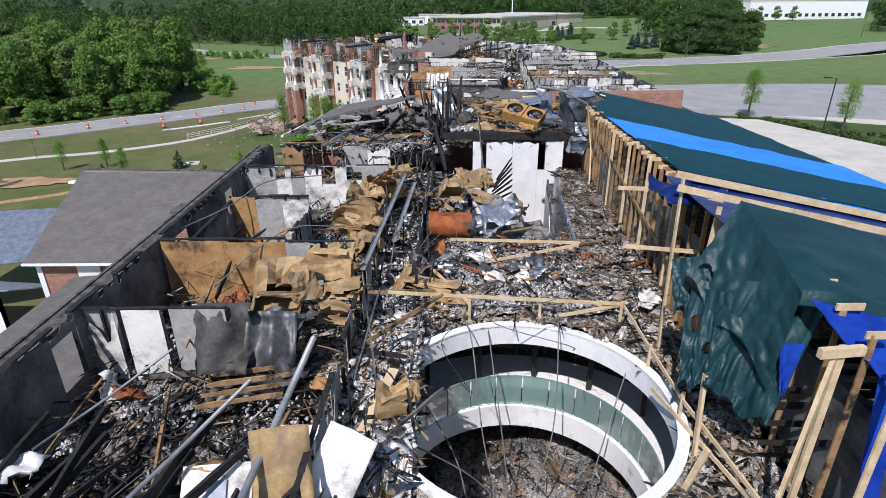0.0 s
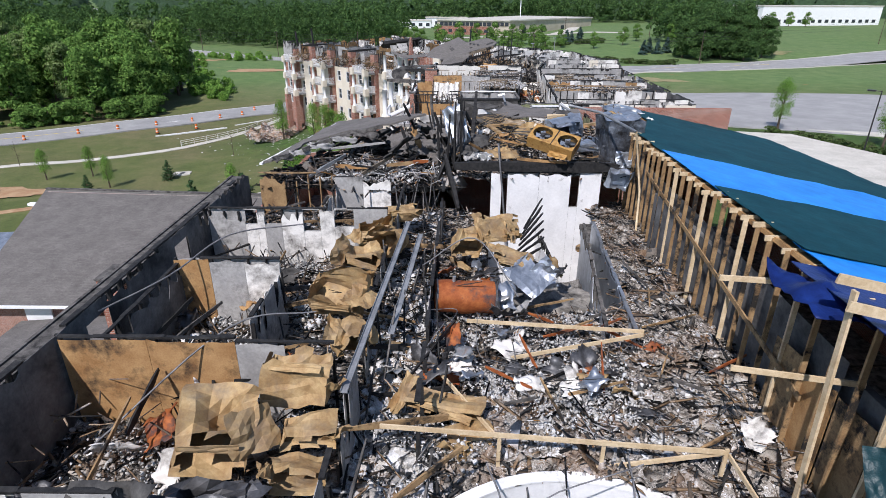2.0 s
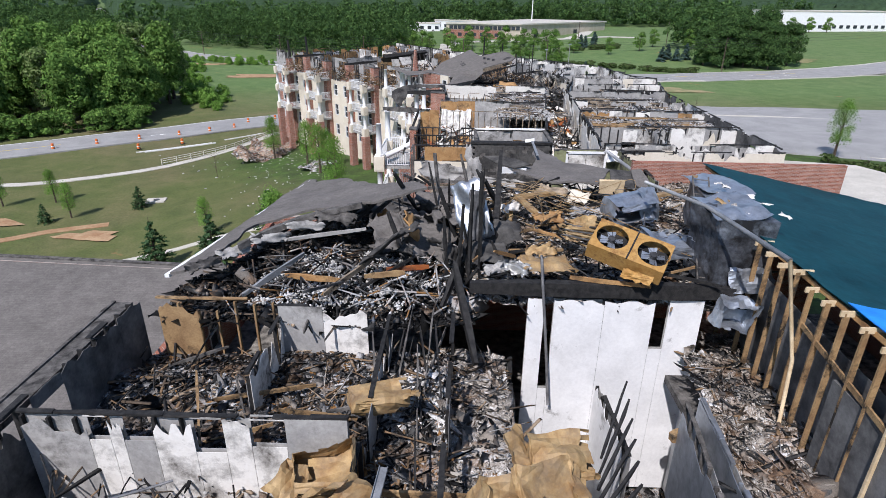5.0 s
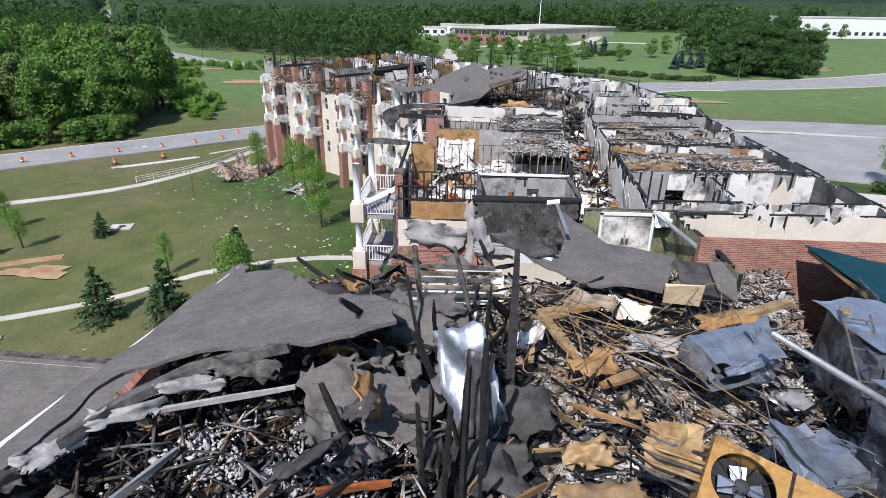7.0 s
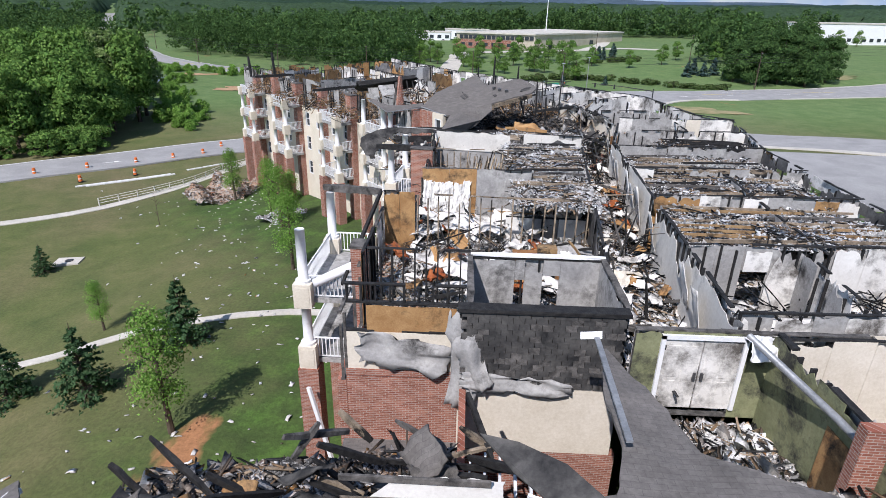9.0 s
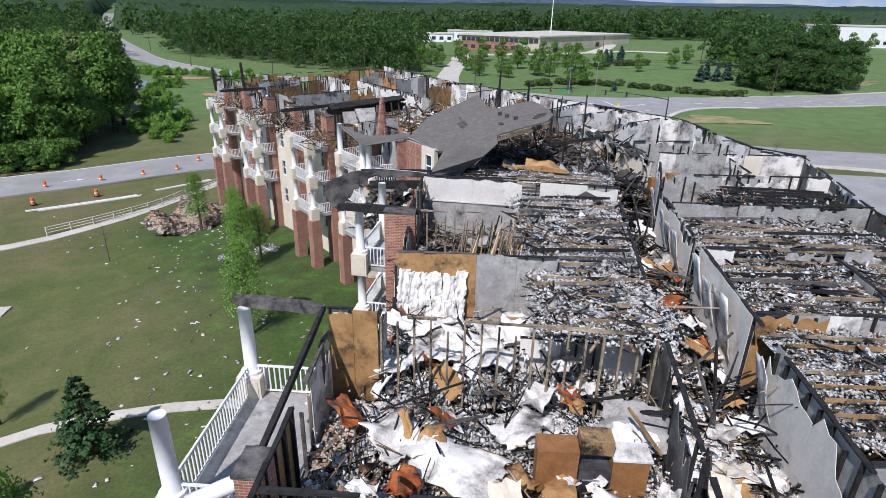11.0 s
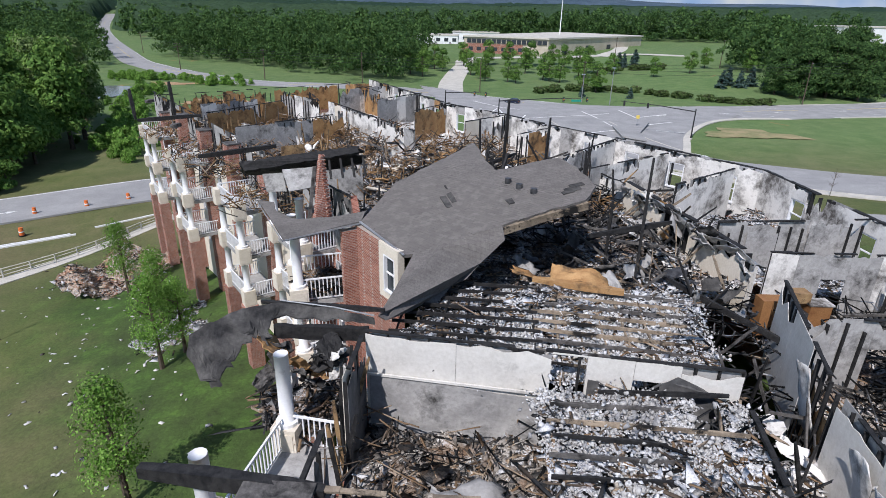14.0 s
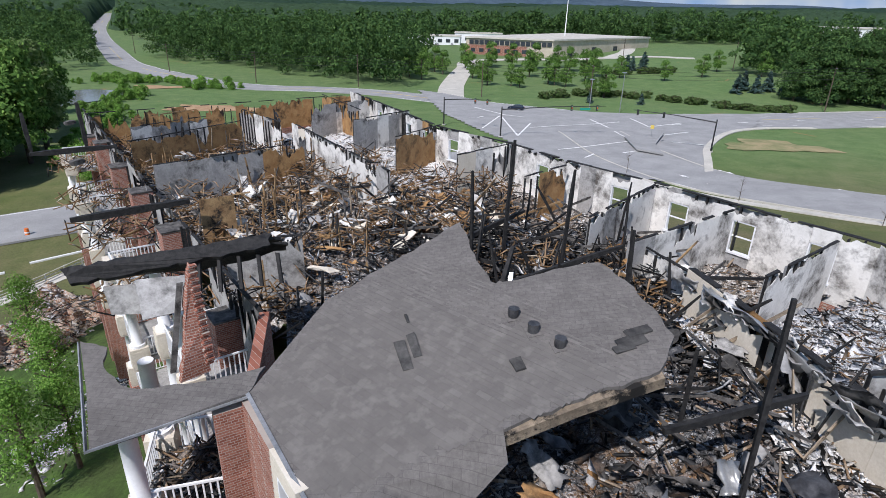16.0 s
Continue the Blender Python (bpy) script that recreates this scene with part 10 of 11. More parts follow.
def slope3(pts):
    """Points on the plane of the standing hip roof."""
    return [(x, y, 17.1 + 0.156 * (x + 3.4) + 0.2 * (y - 87.4)) for x, y in pts]


debris("ash_floor", "white and blue-grey ash caught between bared joists", [(-1.5, 79.7), (8.7, 78.7), (9.6, 85.2), (-0.8, 84.4)], 15.45, 10500, D_ASH, 0.28, 31.0, 0.10, 0.5, skip=pock(31.0, 0.45), base=False)
debris("fallen_ash", "dark rubble on the floor below the joists", [(-1.5, 79.7), (8.7, 78.7), (9.6, 85.2), (-0.8, 84.4)], 14.0, 1200, D_BLACK, 0.3, 31.5, 0.2)
fluff("loose_insulation", "white blown insulation caught on the joists", 250, [(1.2, 79.7), (8.6, 78.8), (9.4, 85), (2.0, 85)], 15.5, D_FLUFF, 0.2, 80)
debris("ash_floor", "black and grey ash under the roof edge", [(-0.8, 84.4), (9.6, 85.2), (11.3, 93), (1.0, 94)], 14.4, 4200, D_SOOT, 0.45, 32.0, 0.2, 0.9)
debris("fallen_ash", "pale ash drift under the roof edge", [(2.5, 83.8), (9.4, 84.5), (10.2, 88), (5.5, 87)], 14.75, 1500, D_ASH, 0.35, 47.0, 0.2, 0.8, skip=pock(2.0, 0.1), base=False)
debris("hall_rubble", "black charred rubble of the burnt-out hall", [(-3.8, 90.5), (11.3, 92.5), (8.0, 106), (-8, 104)], 14.3, 6200, D_SOOT, 0.55, 33.0, 0.22, 0.95)
debris("apartment_rubble", "mixed rubble in the roofless far apartments", [(-6, 95), (-2.8, 107.5), (-17, 126), (-32, 123)], 13.7, 6200, D_MIX, 0.55, 34.0, 0.25)
debris("apartment_rubble", "pale ash and rubble in a roofless apartment", [(11.6, 90), (20, 88), (18.8, 99.8), (11.8, 98)], 13.8, 3600, D_ASH, 0.45, 35.0)
debris("apartment_rubble", "mixed rubble in the roofless far apartments", [(8, 99), (18, 101), (4, 117), (-2.6, 109)], 13.6, 3600, D_MIX, 0.45, 36.0)
debris("apartment_rubble", "pale rubble in the roofless far apartments", [(-2.6, 109), (4, 117), (-12.5, 141), (-20, 128)], 13.6, 4200, D_WHITE, 0.45, 37.0)
# outer walls
WB = "red brick outer wall of the angled wing"
outer_wall((-1.75, 80), (-1.4, 84.9), 1.8, 13.5, M_BRICK, WB)
outer_wall((-1.4, 84.9), (-3.5, 87.5), 1.8, 14.6, M_BRICK, WB)
outer_wall((-1.4, 84.9), (-2.3, 86.0), 14.6, 16.95, M_SIDING, "cream stucco wall head with a sash window", [(0.25, 1.1, 14.9, 16.5)])
outer_wall((-2.3, 86.0), (-3.5, 87.5), 14.6, 16.95, M_BRICK, WB)
outer_wall((-3.5, 87.5), (-4.6, 91.6), 1.8, 16.9, M_BRICK, WB)
W_A, W_D = Vector((-4.6, 91.6, 0)), (Vector((-33, 125, 0)) - Vector((-4.6, 91.6, 0))).normalized()
for k_, (s0, s1) in enumerate([(0, 4.0), (4.0, 10.3), (10.3, 11.3), (11.3, 17.1), (17.1, 18.1), (18.1, 24.0), (24.0, 31.7), (31.7, 37.3), (37.3, 43.84)]):
    pa, pb = W_A + W_D * s0, W_A + W_D * s1
    far_open = [(q, q + 1.1, z, z + 1.7) for q in np.arange(1.0, s1 - s0 - 1.6, 2.9) for z in (5.0, 8.1, 11.1)]
    outer_wall((pa.x, pa.y), (pb.x, pb.y), 1.0, 13.4, M_BRICK if k_ in (0, 2, 4, 8) else M_SIDING, "cream stucco bay of the angled wing" if k_ not in (0, 2, 4, 8) else WB, far_open)
wall((-4.6, 91.6), (-33, 125), 13.4, 16.8, M_DRYDARK, M_DRYGREY, "burnt brick-faced wall head with gaps", 2.2, [(s, s + 2.2, 13.6, 16.3) for s in (6, 12, 19, 26, 33)], gap=0.3, plate=M_CHAR)
for s0 in (3.5, 10.8, 17.6, 24.5, 31.2, 37.8):
    p = Vector((-4.6, 91.6, 0)) + (Vector((-33, 125, 0)) - Vector((-4.6, 91.6, 0))).normalized() * s0
    pilaster(-0.55, -0.5, 0.55, 0.5, 1.5, 15.9 + RB.uniform(-0.8, 0.4), "red brick pilaster between the balconies", pose(p.x - 0.25, p.y - 0.2, 0, 0, 0, 130.3))
R3 = [(22.6, 87), (20.2, 89.4), (19.6, 94.5), (18.9, 100.2), (11.7, 108.5), (7.4, 112.9), (3.8, 117.6), (-1.7, 123), (-13, 142)]
for a, b in zip(R3, R3[1:]):
    L = math.dist(a, b)
    wn_ = [(q, q + 1.2, 14.3, 16.0) for q in np.arange(1.5, L - 1.6, 3.6)]
    outer_wall(b, a, -1.0, 13.4, M_BRICK, "red brick outer wall facing the junction")
    ow = wall(a, b, 13.4, 16.8, M_DRYGREY, M_DRYWALL, "white inner wall with window openings facing the junction", 0.35, wn_, gap=0.03, plate=M_CHAR, t=0.25)
    for q in wn_:
        f = Shape()
        f.box(q[0], -0.1, q[2], q[0] + 0.08, 0.1, q[3]).box(q[1] - 0.08, -0.1, q[2], q[1], 0.1, q[3]).box(q[0], -0.1, q[3] - 0.08, q[1], 0.1, q[3]).box(q[0] - 0.06, -0.1, q[2] - 0.06, q[1] + 0.06, 0.2, q[2] + 0.04).box(q[0], -0.04, (q[2] + q[3]) / 2 - 0.03, q[1], 0.04, (q[2] + q[3]) / 2 + 0.03)
        part("window_frame", f, M_WHITE, ow, "white window frame without glass")
outer_wall((-33, 125), (-13, 142), -0.5, 13.4, M_BRICK, "red brick end wall of the angled wing")
wall((-33, 125), (-13, 142), 13.4, 16.4, M_OSB, M_OSB, "scorched sheathing end wall", 1.8, gap=0.35)
# partitions
W3 = [((-13.6, 122.6), (-3.5, 108.9), M_DRYWALL, 0.2, 0.0), ((-15.5, 139), (-9.5, 130), M_OSB, 0.8, 0.1), ((-22.1, 113.8), (-17.9, 122.5), M_OSB, 0.2, 0.0), ((-17.3, 108.1), (-12.7, 113.2), M_DRYGREY, 0.3, 0.0), ((-12.7, 113.2), (-10.6, 115.6), M_OSB, 0.8, 0.1), ((-11.8, 102.3), (-7.8, 105.2), M_OLDWOOD, 1.8, 0.5), ((-8.3, 97.2), (-5.5, 98.4), M_DRYWALL, 0.3, 0.0), ((-4.5, 118.5), (-1.1, 124.6), M_OSB, 0.4, 0.0), ((-9, 124.5), (-5, 130.5), M_DRYWALL, 0.2, 0.0), ((-14.5, 131), (-10, 137), M_DRYWALL, 0.4, 0.1), ((4.4, 108.9), (7.2, 112), M_OSB, 0.4, 0.0), ((0.3, 113.6), (3.8, 117.4), M_DRYWALL, 0.8, 0.1), ((7.0, 102.3), (11.6, 108.2), M_DRYWALL, 0.15, 0.0), ((8.2, 99.3), (14.3, 104.2), M_DRYWALL, 0.15, 0.0), ((12.4, 96.4), (17.2, 100.5), M_DRYWALL, 0.15, 0.0), ((12.4, 90.4), (19.9, 91.6), M_DRYWALL, 0.8, 0.2), ((-24.8, 118.4), (-21.5, 124), M_DRYWALL, 0.8, 0.1), ((-27, 121), (-24, 127), M_OLDWOOD, 1.6, 0.4), ((-20.5, 128.5), (-14.6, 122.6), M_DRYWALL, 0.6, 0.1), ((-14.6, 122.6), (-17.6, 129.5), M_OSB, 0.9, 0.2), ((-10, 120), (-13.0, 114.5), M_OLDWOOD, 2.0, 0.5)]
for a, b, mt, rg, gp in W3:
    wall(a, b, 13.5, 16.75, mt, M_DRYGREY if mt is not M_OSB else None, {M_OSB: "scorched orange plywood partition", M_OLDWOOD: "bare burnt stud partition"}.get(mt, DW), rg * 1.4 + 0.15, gap=gp + 0.06, plate=M_CHAR if mt is not M_OLDWOOD else M_OLDWOOD, panel=1.6)
wall((8.6, 101.0), (10.3, 96.9), 13.5, 16.3, M_DRYWALL, M_DRYWALL, DW, 0.9, gap=0.1)
wall((10.0, 97.2), (12.6, 86.8), 13.5, 16.6, M_SIDING, M_DRYWALL, "cream corridor wall with a charred head", 0.8, plate=M_CHAR, t=0.3, panel=2.0, gap=0.1)
sheet(10.9, 93.2, 16.3, 0.9, 5.4, 13, 0, 35, M_SILVER, "white torn ceiling sheet along the corridor wall", wave=0.3, torn=0.2)
sheet(12.2, 88.6, 16.2, 0.9, 3.6, 13, 0, 35, M_SILVER, "white torn ceiling sheet along the corridor wall", wave=0.3, torn=0.2)

outer_wall((-4.2, 87.12), (-3.52, 87.58), 1.8, 16.8, M_BRICK, "red brick return under the balcony roof")
debris("balcony_rubble", "burnt boards and ash heaped on the balcony", [(-6.3, 87.0), (-4.4, 87.4), (-4.7, 89.2), (-6.6, 88.6)], 13.65, 500, D_SOOT, 0.5, 63.0, 0.4)
# standing roof
rf = thing("hip_roof", "standing grey shingle hip roof with burnt right edge", "roof")
OUT = [(-3.45, 87.45), (-2.4, 90.7), (-0.7, 92.3), (1.15, 94.1), (1.5, 92.8), (2.15, 90.75), (3.2, 90.95), (4.2, 91.2), (5.05, 91.3), (5.75, 90.1), (6.25, 88.3), (5.7, 87.3), (4.0, 86.7), (2.4, 86.05), (1.2, 85.6), (0.1, 84.95), (-0.5, 84.8), (-1.0, 84.7), (-1.25, 84.7)]
part("slope", Shape().slab(ragged(slope3(OUT), 0.07, 0.3, (0, 13, 14, 15, 16, 17, 18)), -0.14), M_SHINGLE, rf)
part("eave_gutter", Shape().slab([(x, y, z + 0.03) for x, y, z in slope3([(-3.5, 87.42), (-1.3, 84.65), (-1.23, 84.7), (-3.43, 87.48)])], 0.04), M_PIPE, rf, "white gutter along the eave")
part("burnt_edge", Shape().slab([(x, y, z - 0.1) for x, y, z in slope3([(2.4, 85.95), (4.0, 86.6), (5.8, 87.2), (5.75, 87.45), (4.0, 86.9), (2.4, 86.25)])], 0.3), M_JOIST, rf, "scorched pale sheathing edge")
for x, y, w, d in [(0.1, 88.3, 0.26, 1.0), (0.3, 88.6, 0.22, 0.8), (2.75, 87.75, 0.25, 0.4), (5.3, 88.2, 0.7, 0.3), (5.5, 88.5, 0.6, 0.25), (5.1, 88.0, 0.5, 0.2), (0.0, 89.6, 0.06, 0.3)]:
    z = slope3([(x, y)])[0][2]
    part("torn_shingle", Shape().box(-w / 2, -d / 2, 0.0, w / 2, d / 2, 0.05, pose(x, y, z + 0.0, 11, -9, 20), 0.02), M_FELT, rf, "lifted dark shingles")
for x, y in [(2.7, 89.4), (3.15, 88.8), (3.72, 88.25)]:
    z = slope3([(x, y)])[0][2]
    part("vent", Shape().tube([(x, y, z - 0.05), (x, y, z + 0.22)], 0.14, 12), M_DARKMETAL, rf)
    part("vent_flashing", Shape().box(-0.2, -0.2, 0, 0.2, 0.2, 0.025, pose(x, y, z, 11, -9, 15)), M_SHINGLE, rf)
part("lower_slope", Shape().slab([slope3([(2.4, 86.05)])[0], slope3([(1.2, 85.6)])[0], slope3([(0.1, 84.95)])[0], slope3([(-0.9, 84.75)])[0], (-1.3, 82.8, 16.5), (-1.6, 80.9, 16.45), (-1.35, 80.9, 16.3), (-0.8, 82.2, 15.9), (-0.3, 83.2, 15.75), (0.1, 83.3, 15.7), (0.6, 84.2, 16.0), (1.1, 84.3, 16.2), (1.6, 84.9, 16.6), (2.5, 85.6, 17.3)], 0.06), M_SHINGLE, rf, "torn lower slope hanging from the hip")
# shingle courses give the slope its relief
n3 = Vector((-0.156, -0.2, 1)).normalized()
up3 = Vector((0.156, 0.2, 0.064)).normalized()
ac3 = up3.cross(n3).normalized()
org = Vector(slope3([(-3.45, 87.45)])[0])


def inside(x, y):
    c = False
    for (x0, y0), (x1, y1) in zip(OUT, OUT[1:] + OUT[:1]):
        if (y0 > y) != (y1 > y) and x < (x1 - x0) * (y - y0) / (y1 - y0) + x0:
            c = not c
    return c


sv, sf = [], []
rr = random.Random(3)
q = -5.0
row = 0
while q < 9:
    a = -9.0 + (0.17 if row % 2 else 0)
    while a < 9:
        w = rr.choice((0.3, 0.34, 0.38))
        c = org + up3 * q + ac3 * a
        e = org + up3 * (q + 0.15) + ac3 * (a + w)
        if inside(c.x, c.y) and inside(e.x, e.y):
            o = len(sv)
            th = 0.006 + rr.random() * 0.006
            for da, dq, dn in ((0, 0, th), (w - 0.003, 0, th), (w - 0.003, 0.17, 0.004), (0, 0.17, 0.004), (0, 0, 0), (w - 0.003, 0, 0)):
                sv.append(tuple(org + up3 * (q + dq) + ac3 * (a + da) + n3 * dn))
            sf += [(o, o + 1, o + 2, o + 3), (o, o + 4, o + 5, o + 1), (o, o + 3, o + 4), (o + 1, o + 5, o + 2)]
        a += w
    q += 0.145
    row += 1
k = Mat("shingle_tabs", 0.95)
_c = k.ramp(k.island(), [(0.0, (0.128, 0.119, 0.110)), (0.9, (0.142, 0.131, 0.121)), (1.0, (0.160, 0.148, 0.138))])
_c = k.mix(0.5, _c, k.ramp(k.noise(1.6, 5, 0.7, 0.2), [(0.3, 0.38), (0.7, 0.62)]), "OVERLAY")
_c = k.mix(k.ramp(k.noise(2.6, 3, 0.55), [(0.52, 0.0), (0.64, 0.5)]), _c, (0.195, 0.181, 0.167))
k.bump(k.noise(40, 3, 0.7), 0.4, 0.01)
M_TABS = k.done(_c)
tabs = part("shingle_tabs", Shape().add(sv, sf), M_TABS, rf)
tabs["kind"] = "stuff"
# small roof over the balcony, with a burnt hole
r2 = thing("balcony_roof", "small grey shingle roof over the balcony, burnt through", "roof")
part("slope", roof_skin(ragged([(-3.45, 87.45, 17.07), (-3.3, 88.25, 17.35), (-3.84, 87.95, 17.3), (-4.39, 87.72, 17.25), (-4.93, 87.55, 17.2), (-5.6, 87.32, 17.2), (-6.05, 87.25, 17.2), (-6.5, 87.37, 17.25), (-7.1, 87.8, 17.35), (-7.4, 88.45, 17.5), (-8.2, 88.6, 17.5), (-7.1, 87.1, 17.15), (-6.1, 85.6, 16.92), (-4.8, 86.5, 16.98)], 0.05, 0.2, (10, 11, 12, 13)), 0.08, 0.16, 0.03), M_SHINGLE, r2)
part("gutter", Shape().slab([(-6.15, 85.5, 16.92), (-3.45, 87.38, 17.07), (-3.42, 87.46, 17.07), (-6.12, 85.58, 16.92)], 0.05), M_PIPE, r2)
part("side_fascia", Shape().slab([(-8.25, 88.6, 17.5), (-6.15, 85.55, 16.92), (-6.13, 85.58, 16.84), (-8.23, 88.62, 17.42)], 0.03), M_PIPE, r2)
part("burnt_ridge", Shape().slab(ragged([(-9.5, 90.15, 18.65), (-6.95, 91.2, 18.9), (-4.39, 92.3, 19.1), (-4.3, 91.9, 18.9), (-6.8, 90.75, 18.6), (-9.2, 90.0, 18.3)], 0.14, 0.22), 0.14), M_CHAR, r2, "charred roof edge")
part("black_roof", Shape().slab(ragged([(-9.5, 90.2, 18.6), (-6.95, 91.25, 18.85), (-4.39, 92.4, 19.05), (-4.7, 94.2, 17.9), (-6.9, 93.2, 17.7), (-9.6, 91.6, 17.8)], 0.3, 0.35), 0.08), M_CHAR, r2, "blackened roof slope")
# header and soffit are dark grey: the roof's shade is put into their colour
part("header", Shape().slab([(-8.5, 90.3, 18.2), (-7.6, 90.45, 18.25), (-7.45, 90.35, 17.4), (-8.35, 90.2, 17.4)], 0.1), M_DRYGREY, r2, "stucco header in painted shade under the burnt roof")
part("soffit", Shape().slab(ragged([(-7.6, 90.35, 18.4), (-6.2, 90.7, 18.5), (-6.0, 90.3, 17.7), (-7.1, 89.6, 17.6)], 0.08, 0.3), 0.06), M_DRYGREY, r2)
for k in range(5):
    part("burnt_rafter", Shape().slab([(-6.2 + 0.5 * k, 91.2 + 0.2 * k, 18.7), (-6.1 + 0.5 * k, 91.2 + 0.2 * k, 18.7), (-5.9 + 0.5 * k, 90.6 + 0.25 * k, 17.9), (-6.0 + 0.5 * k, 90.6 + 0.25 * k, 17.9)], 0.1), M_CHAR, r2)
gb = thing("brick_gable", "broken red brick gable standing alone", "gable")
part("masonry", Shape().slab(ragged([(-5.75, 88.6, 16.4), (-5.22, 89.2, 16.4), (-5.3, 89.3, 17.6), (-5.5, 89.5, 19.4), (-5.62, 89.25, 18.6), (-5.66, 88.95, 17.4)], 0.03, 0.15, (0,)), 0.22), M_BRICK, gb)
part("stud", Shape().slab([(-6.05, 88.7, 16.6), (-5.93, 88.78, 16.6), (-5.7, 89.4, 18.9), (-5.82, 89.32, 18.9)], 0.1), M_CHARGREY, gb, "scorched corner stud")
for k in range(30):
    a_ = k / 29
    part("edge_brick", Shape().box(-0.1, -0.06, -0.035, 0.1, 0.06, 0.035, pose(-5.22 - 0.27 * a_ + 0.05 * (k % 2), 89.18 + 0.3 * a_, 16.7 + 2.65 * a_, 0, 0, 48)), M_BRICK, gb)
# burnt roof scrap hanging beside the lower balcony
sl = thing("hanging_roof_scrap", "charred shingle roof scrap curling over the balcony", "roof scrap")
TOPE = [(-1.68, 80.62, 16.55), (-3.1, 81.13, 16.5), (-4.88, 81.4, 16.5), (-6.04, 81.0, 16.4), (-6.74, 80.49, 16.2), (-7.36, 80.1, 15.9), (-7.39, 79.77, 15.4)]
LOWE = [(-1.68, 80.56, 16.38), (-3.08, 81.0, 16.25), (-4.86, 81.05, 16.15), (-5.05, 80.3, 15.8), (-5.85, 80.13, 15.4), (-6.17, 79.5, 14.8), (-6.55, 79.2, 14.3)]
gv = []
U, V = 36, 9
for i in range(U + 1):
    q = i / U * (len(TOPE) - 1)
    n_ = min(int(q), len(TOPE) - 2)
    a, b = Vector(TOPE[n_]).lerp(Vector(TOPE[n_ + 1]), q - n_), Vector(LOWE[n_]).lerp(Vector(LOWE[n_ + 1]), q - n_)
    b = a.lerp(b, 1 + 0.25 * noise.noise(Vector((i * 0.5, 3, 0))) + 0.08 * RB.uniform(-1, 1))
    for j in range(V + 1):
        p = a.lerp(b, j / V)
        gv.append(tuple(p + noise.noise_vector(p * 1.9) * 0.3 * min(1, j / V + 0.15 * (i > 14)) * (0.3 if i < 12 else 1.0) + Vector((0, 0, 0.06 * noise.noise(p * 5)))))
gf = [(i * (V + 1) + j, (i + 1) * (V + 1) + j, (i + 1) * (V + 1) + j + 1, i * (V + 1) + j + 1) for i in range(U) for j in range(V)]
n_ = len(gv)
gf = gf + [tuple(n_ + q for q in reversed(f)) for f in gf]
part("strip", Shape().add(gv + [(a, b, c - 0.05) for a, b, c in gv], gf), M_FELT, sl, "sagging charred shingle strip")
part("gutter", Shape().tube([(a, b + 0.05, c + 0.02) for a, b, c in TOPE[:3]], 0.025, 6), M_PIPE, sl, "bent white gutter")
part("charred_header", Shape().slab(ragged([(-1.9, 80.7, 16.1), (-5.0, 80.9, 15.9), (-5.0, 80.85, 15.45), (-1.9, 80.65, 15.6)], 0.06, 0.3), 0.16), M_CHAR, sl)
for k in range(16):
    part("torn_lining", sheet_shape(RB.uniform(0.4, 0.9), RB.uniform(0.4, 1.0), 0.2, 6, 0.03, 0.15), RB.choice([M_FELT, M_FELT, M_CHAR, M_CHAR, M_CHARGREY, M_OSB, M_DRYWALL]), sl, at=pose(RB.uniform(-5.0, -2.2), RB.uniform(79.8, 80.6), RB.uniform(14.6, 15.6), RB.uniform(20, 90), RB.gauss(0, 30), RB.uniform(0, 360)))
debris("balcony_rubble", "burnt boards and ash heaped on the balcony", [(-4.6, 78.3), (-2.0, 78.3), (-1.9, 80.6), (-5.6, 80.6)], 13.5, 700, D_SOOT, 0.6, 61.0, 0.4)
timber((-5.6, 81.6, 16.35), (-1.4, 81.0, 16.6), (0.12, 0.16), M_CHAR)
# bared joists
rj = random.Random(12)
for k in range(9):
    y = 80.0 + k * 0.62
    timber((-1.4 + 0.03 * k, y, 15.75), (3.6, y - 0.25, 15.75), (0.045, 0.13), M_CHAR, "ceiling_joist", "charred ceiling joist laid bare", "bared ceiling joists", "joist")
    timber((3.4, y - 0.2, 15.8), (8.6 + 0.06 * k, y - 0.7, 15.7), (0.05, 0.14), rj.choice([M_JOIST, M_JOIST, M_CHARGREY, M_JOIST]), "ceiling_joist", "scorched tan ceiling joist laid bare", "bared ceiling joists", "joist")
for k in range(13):
    x = -1.2 + k * 0.75
    timber((x, 79.6 - x * 0.1, 15.6), (x + 0.25, 85.2, 15.6), (0.05, 0.14), M_CHAR if x < 3.5 else M_JOIST, "ceiling_joist", "charred ceiling joist laid bare", "bared ceiling joists", "joist")
timber((3.6, 85.0, 16.0), (6.9, 84.4, 15.9), (0.3, 0.25), M_OSB, "tan_board", "scorched tan board across the joists", "", "board")
sheet(5.4, 85.2, 16.1, 2.2, 0.8, -5, 12, 5, M_OSB, "curled tan sheathing on the joists", wave=0.35)
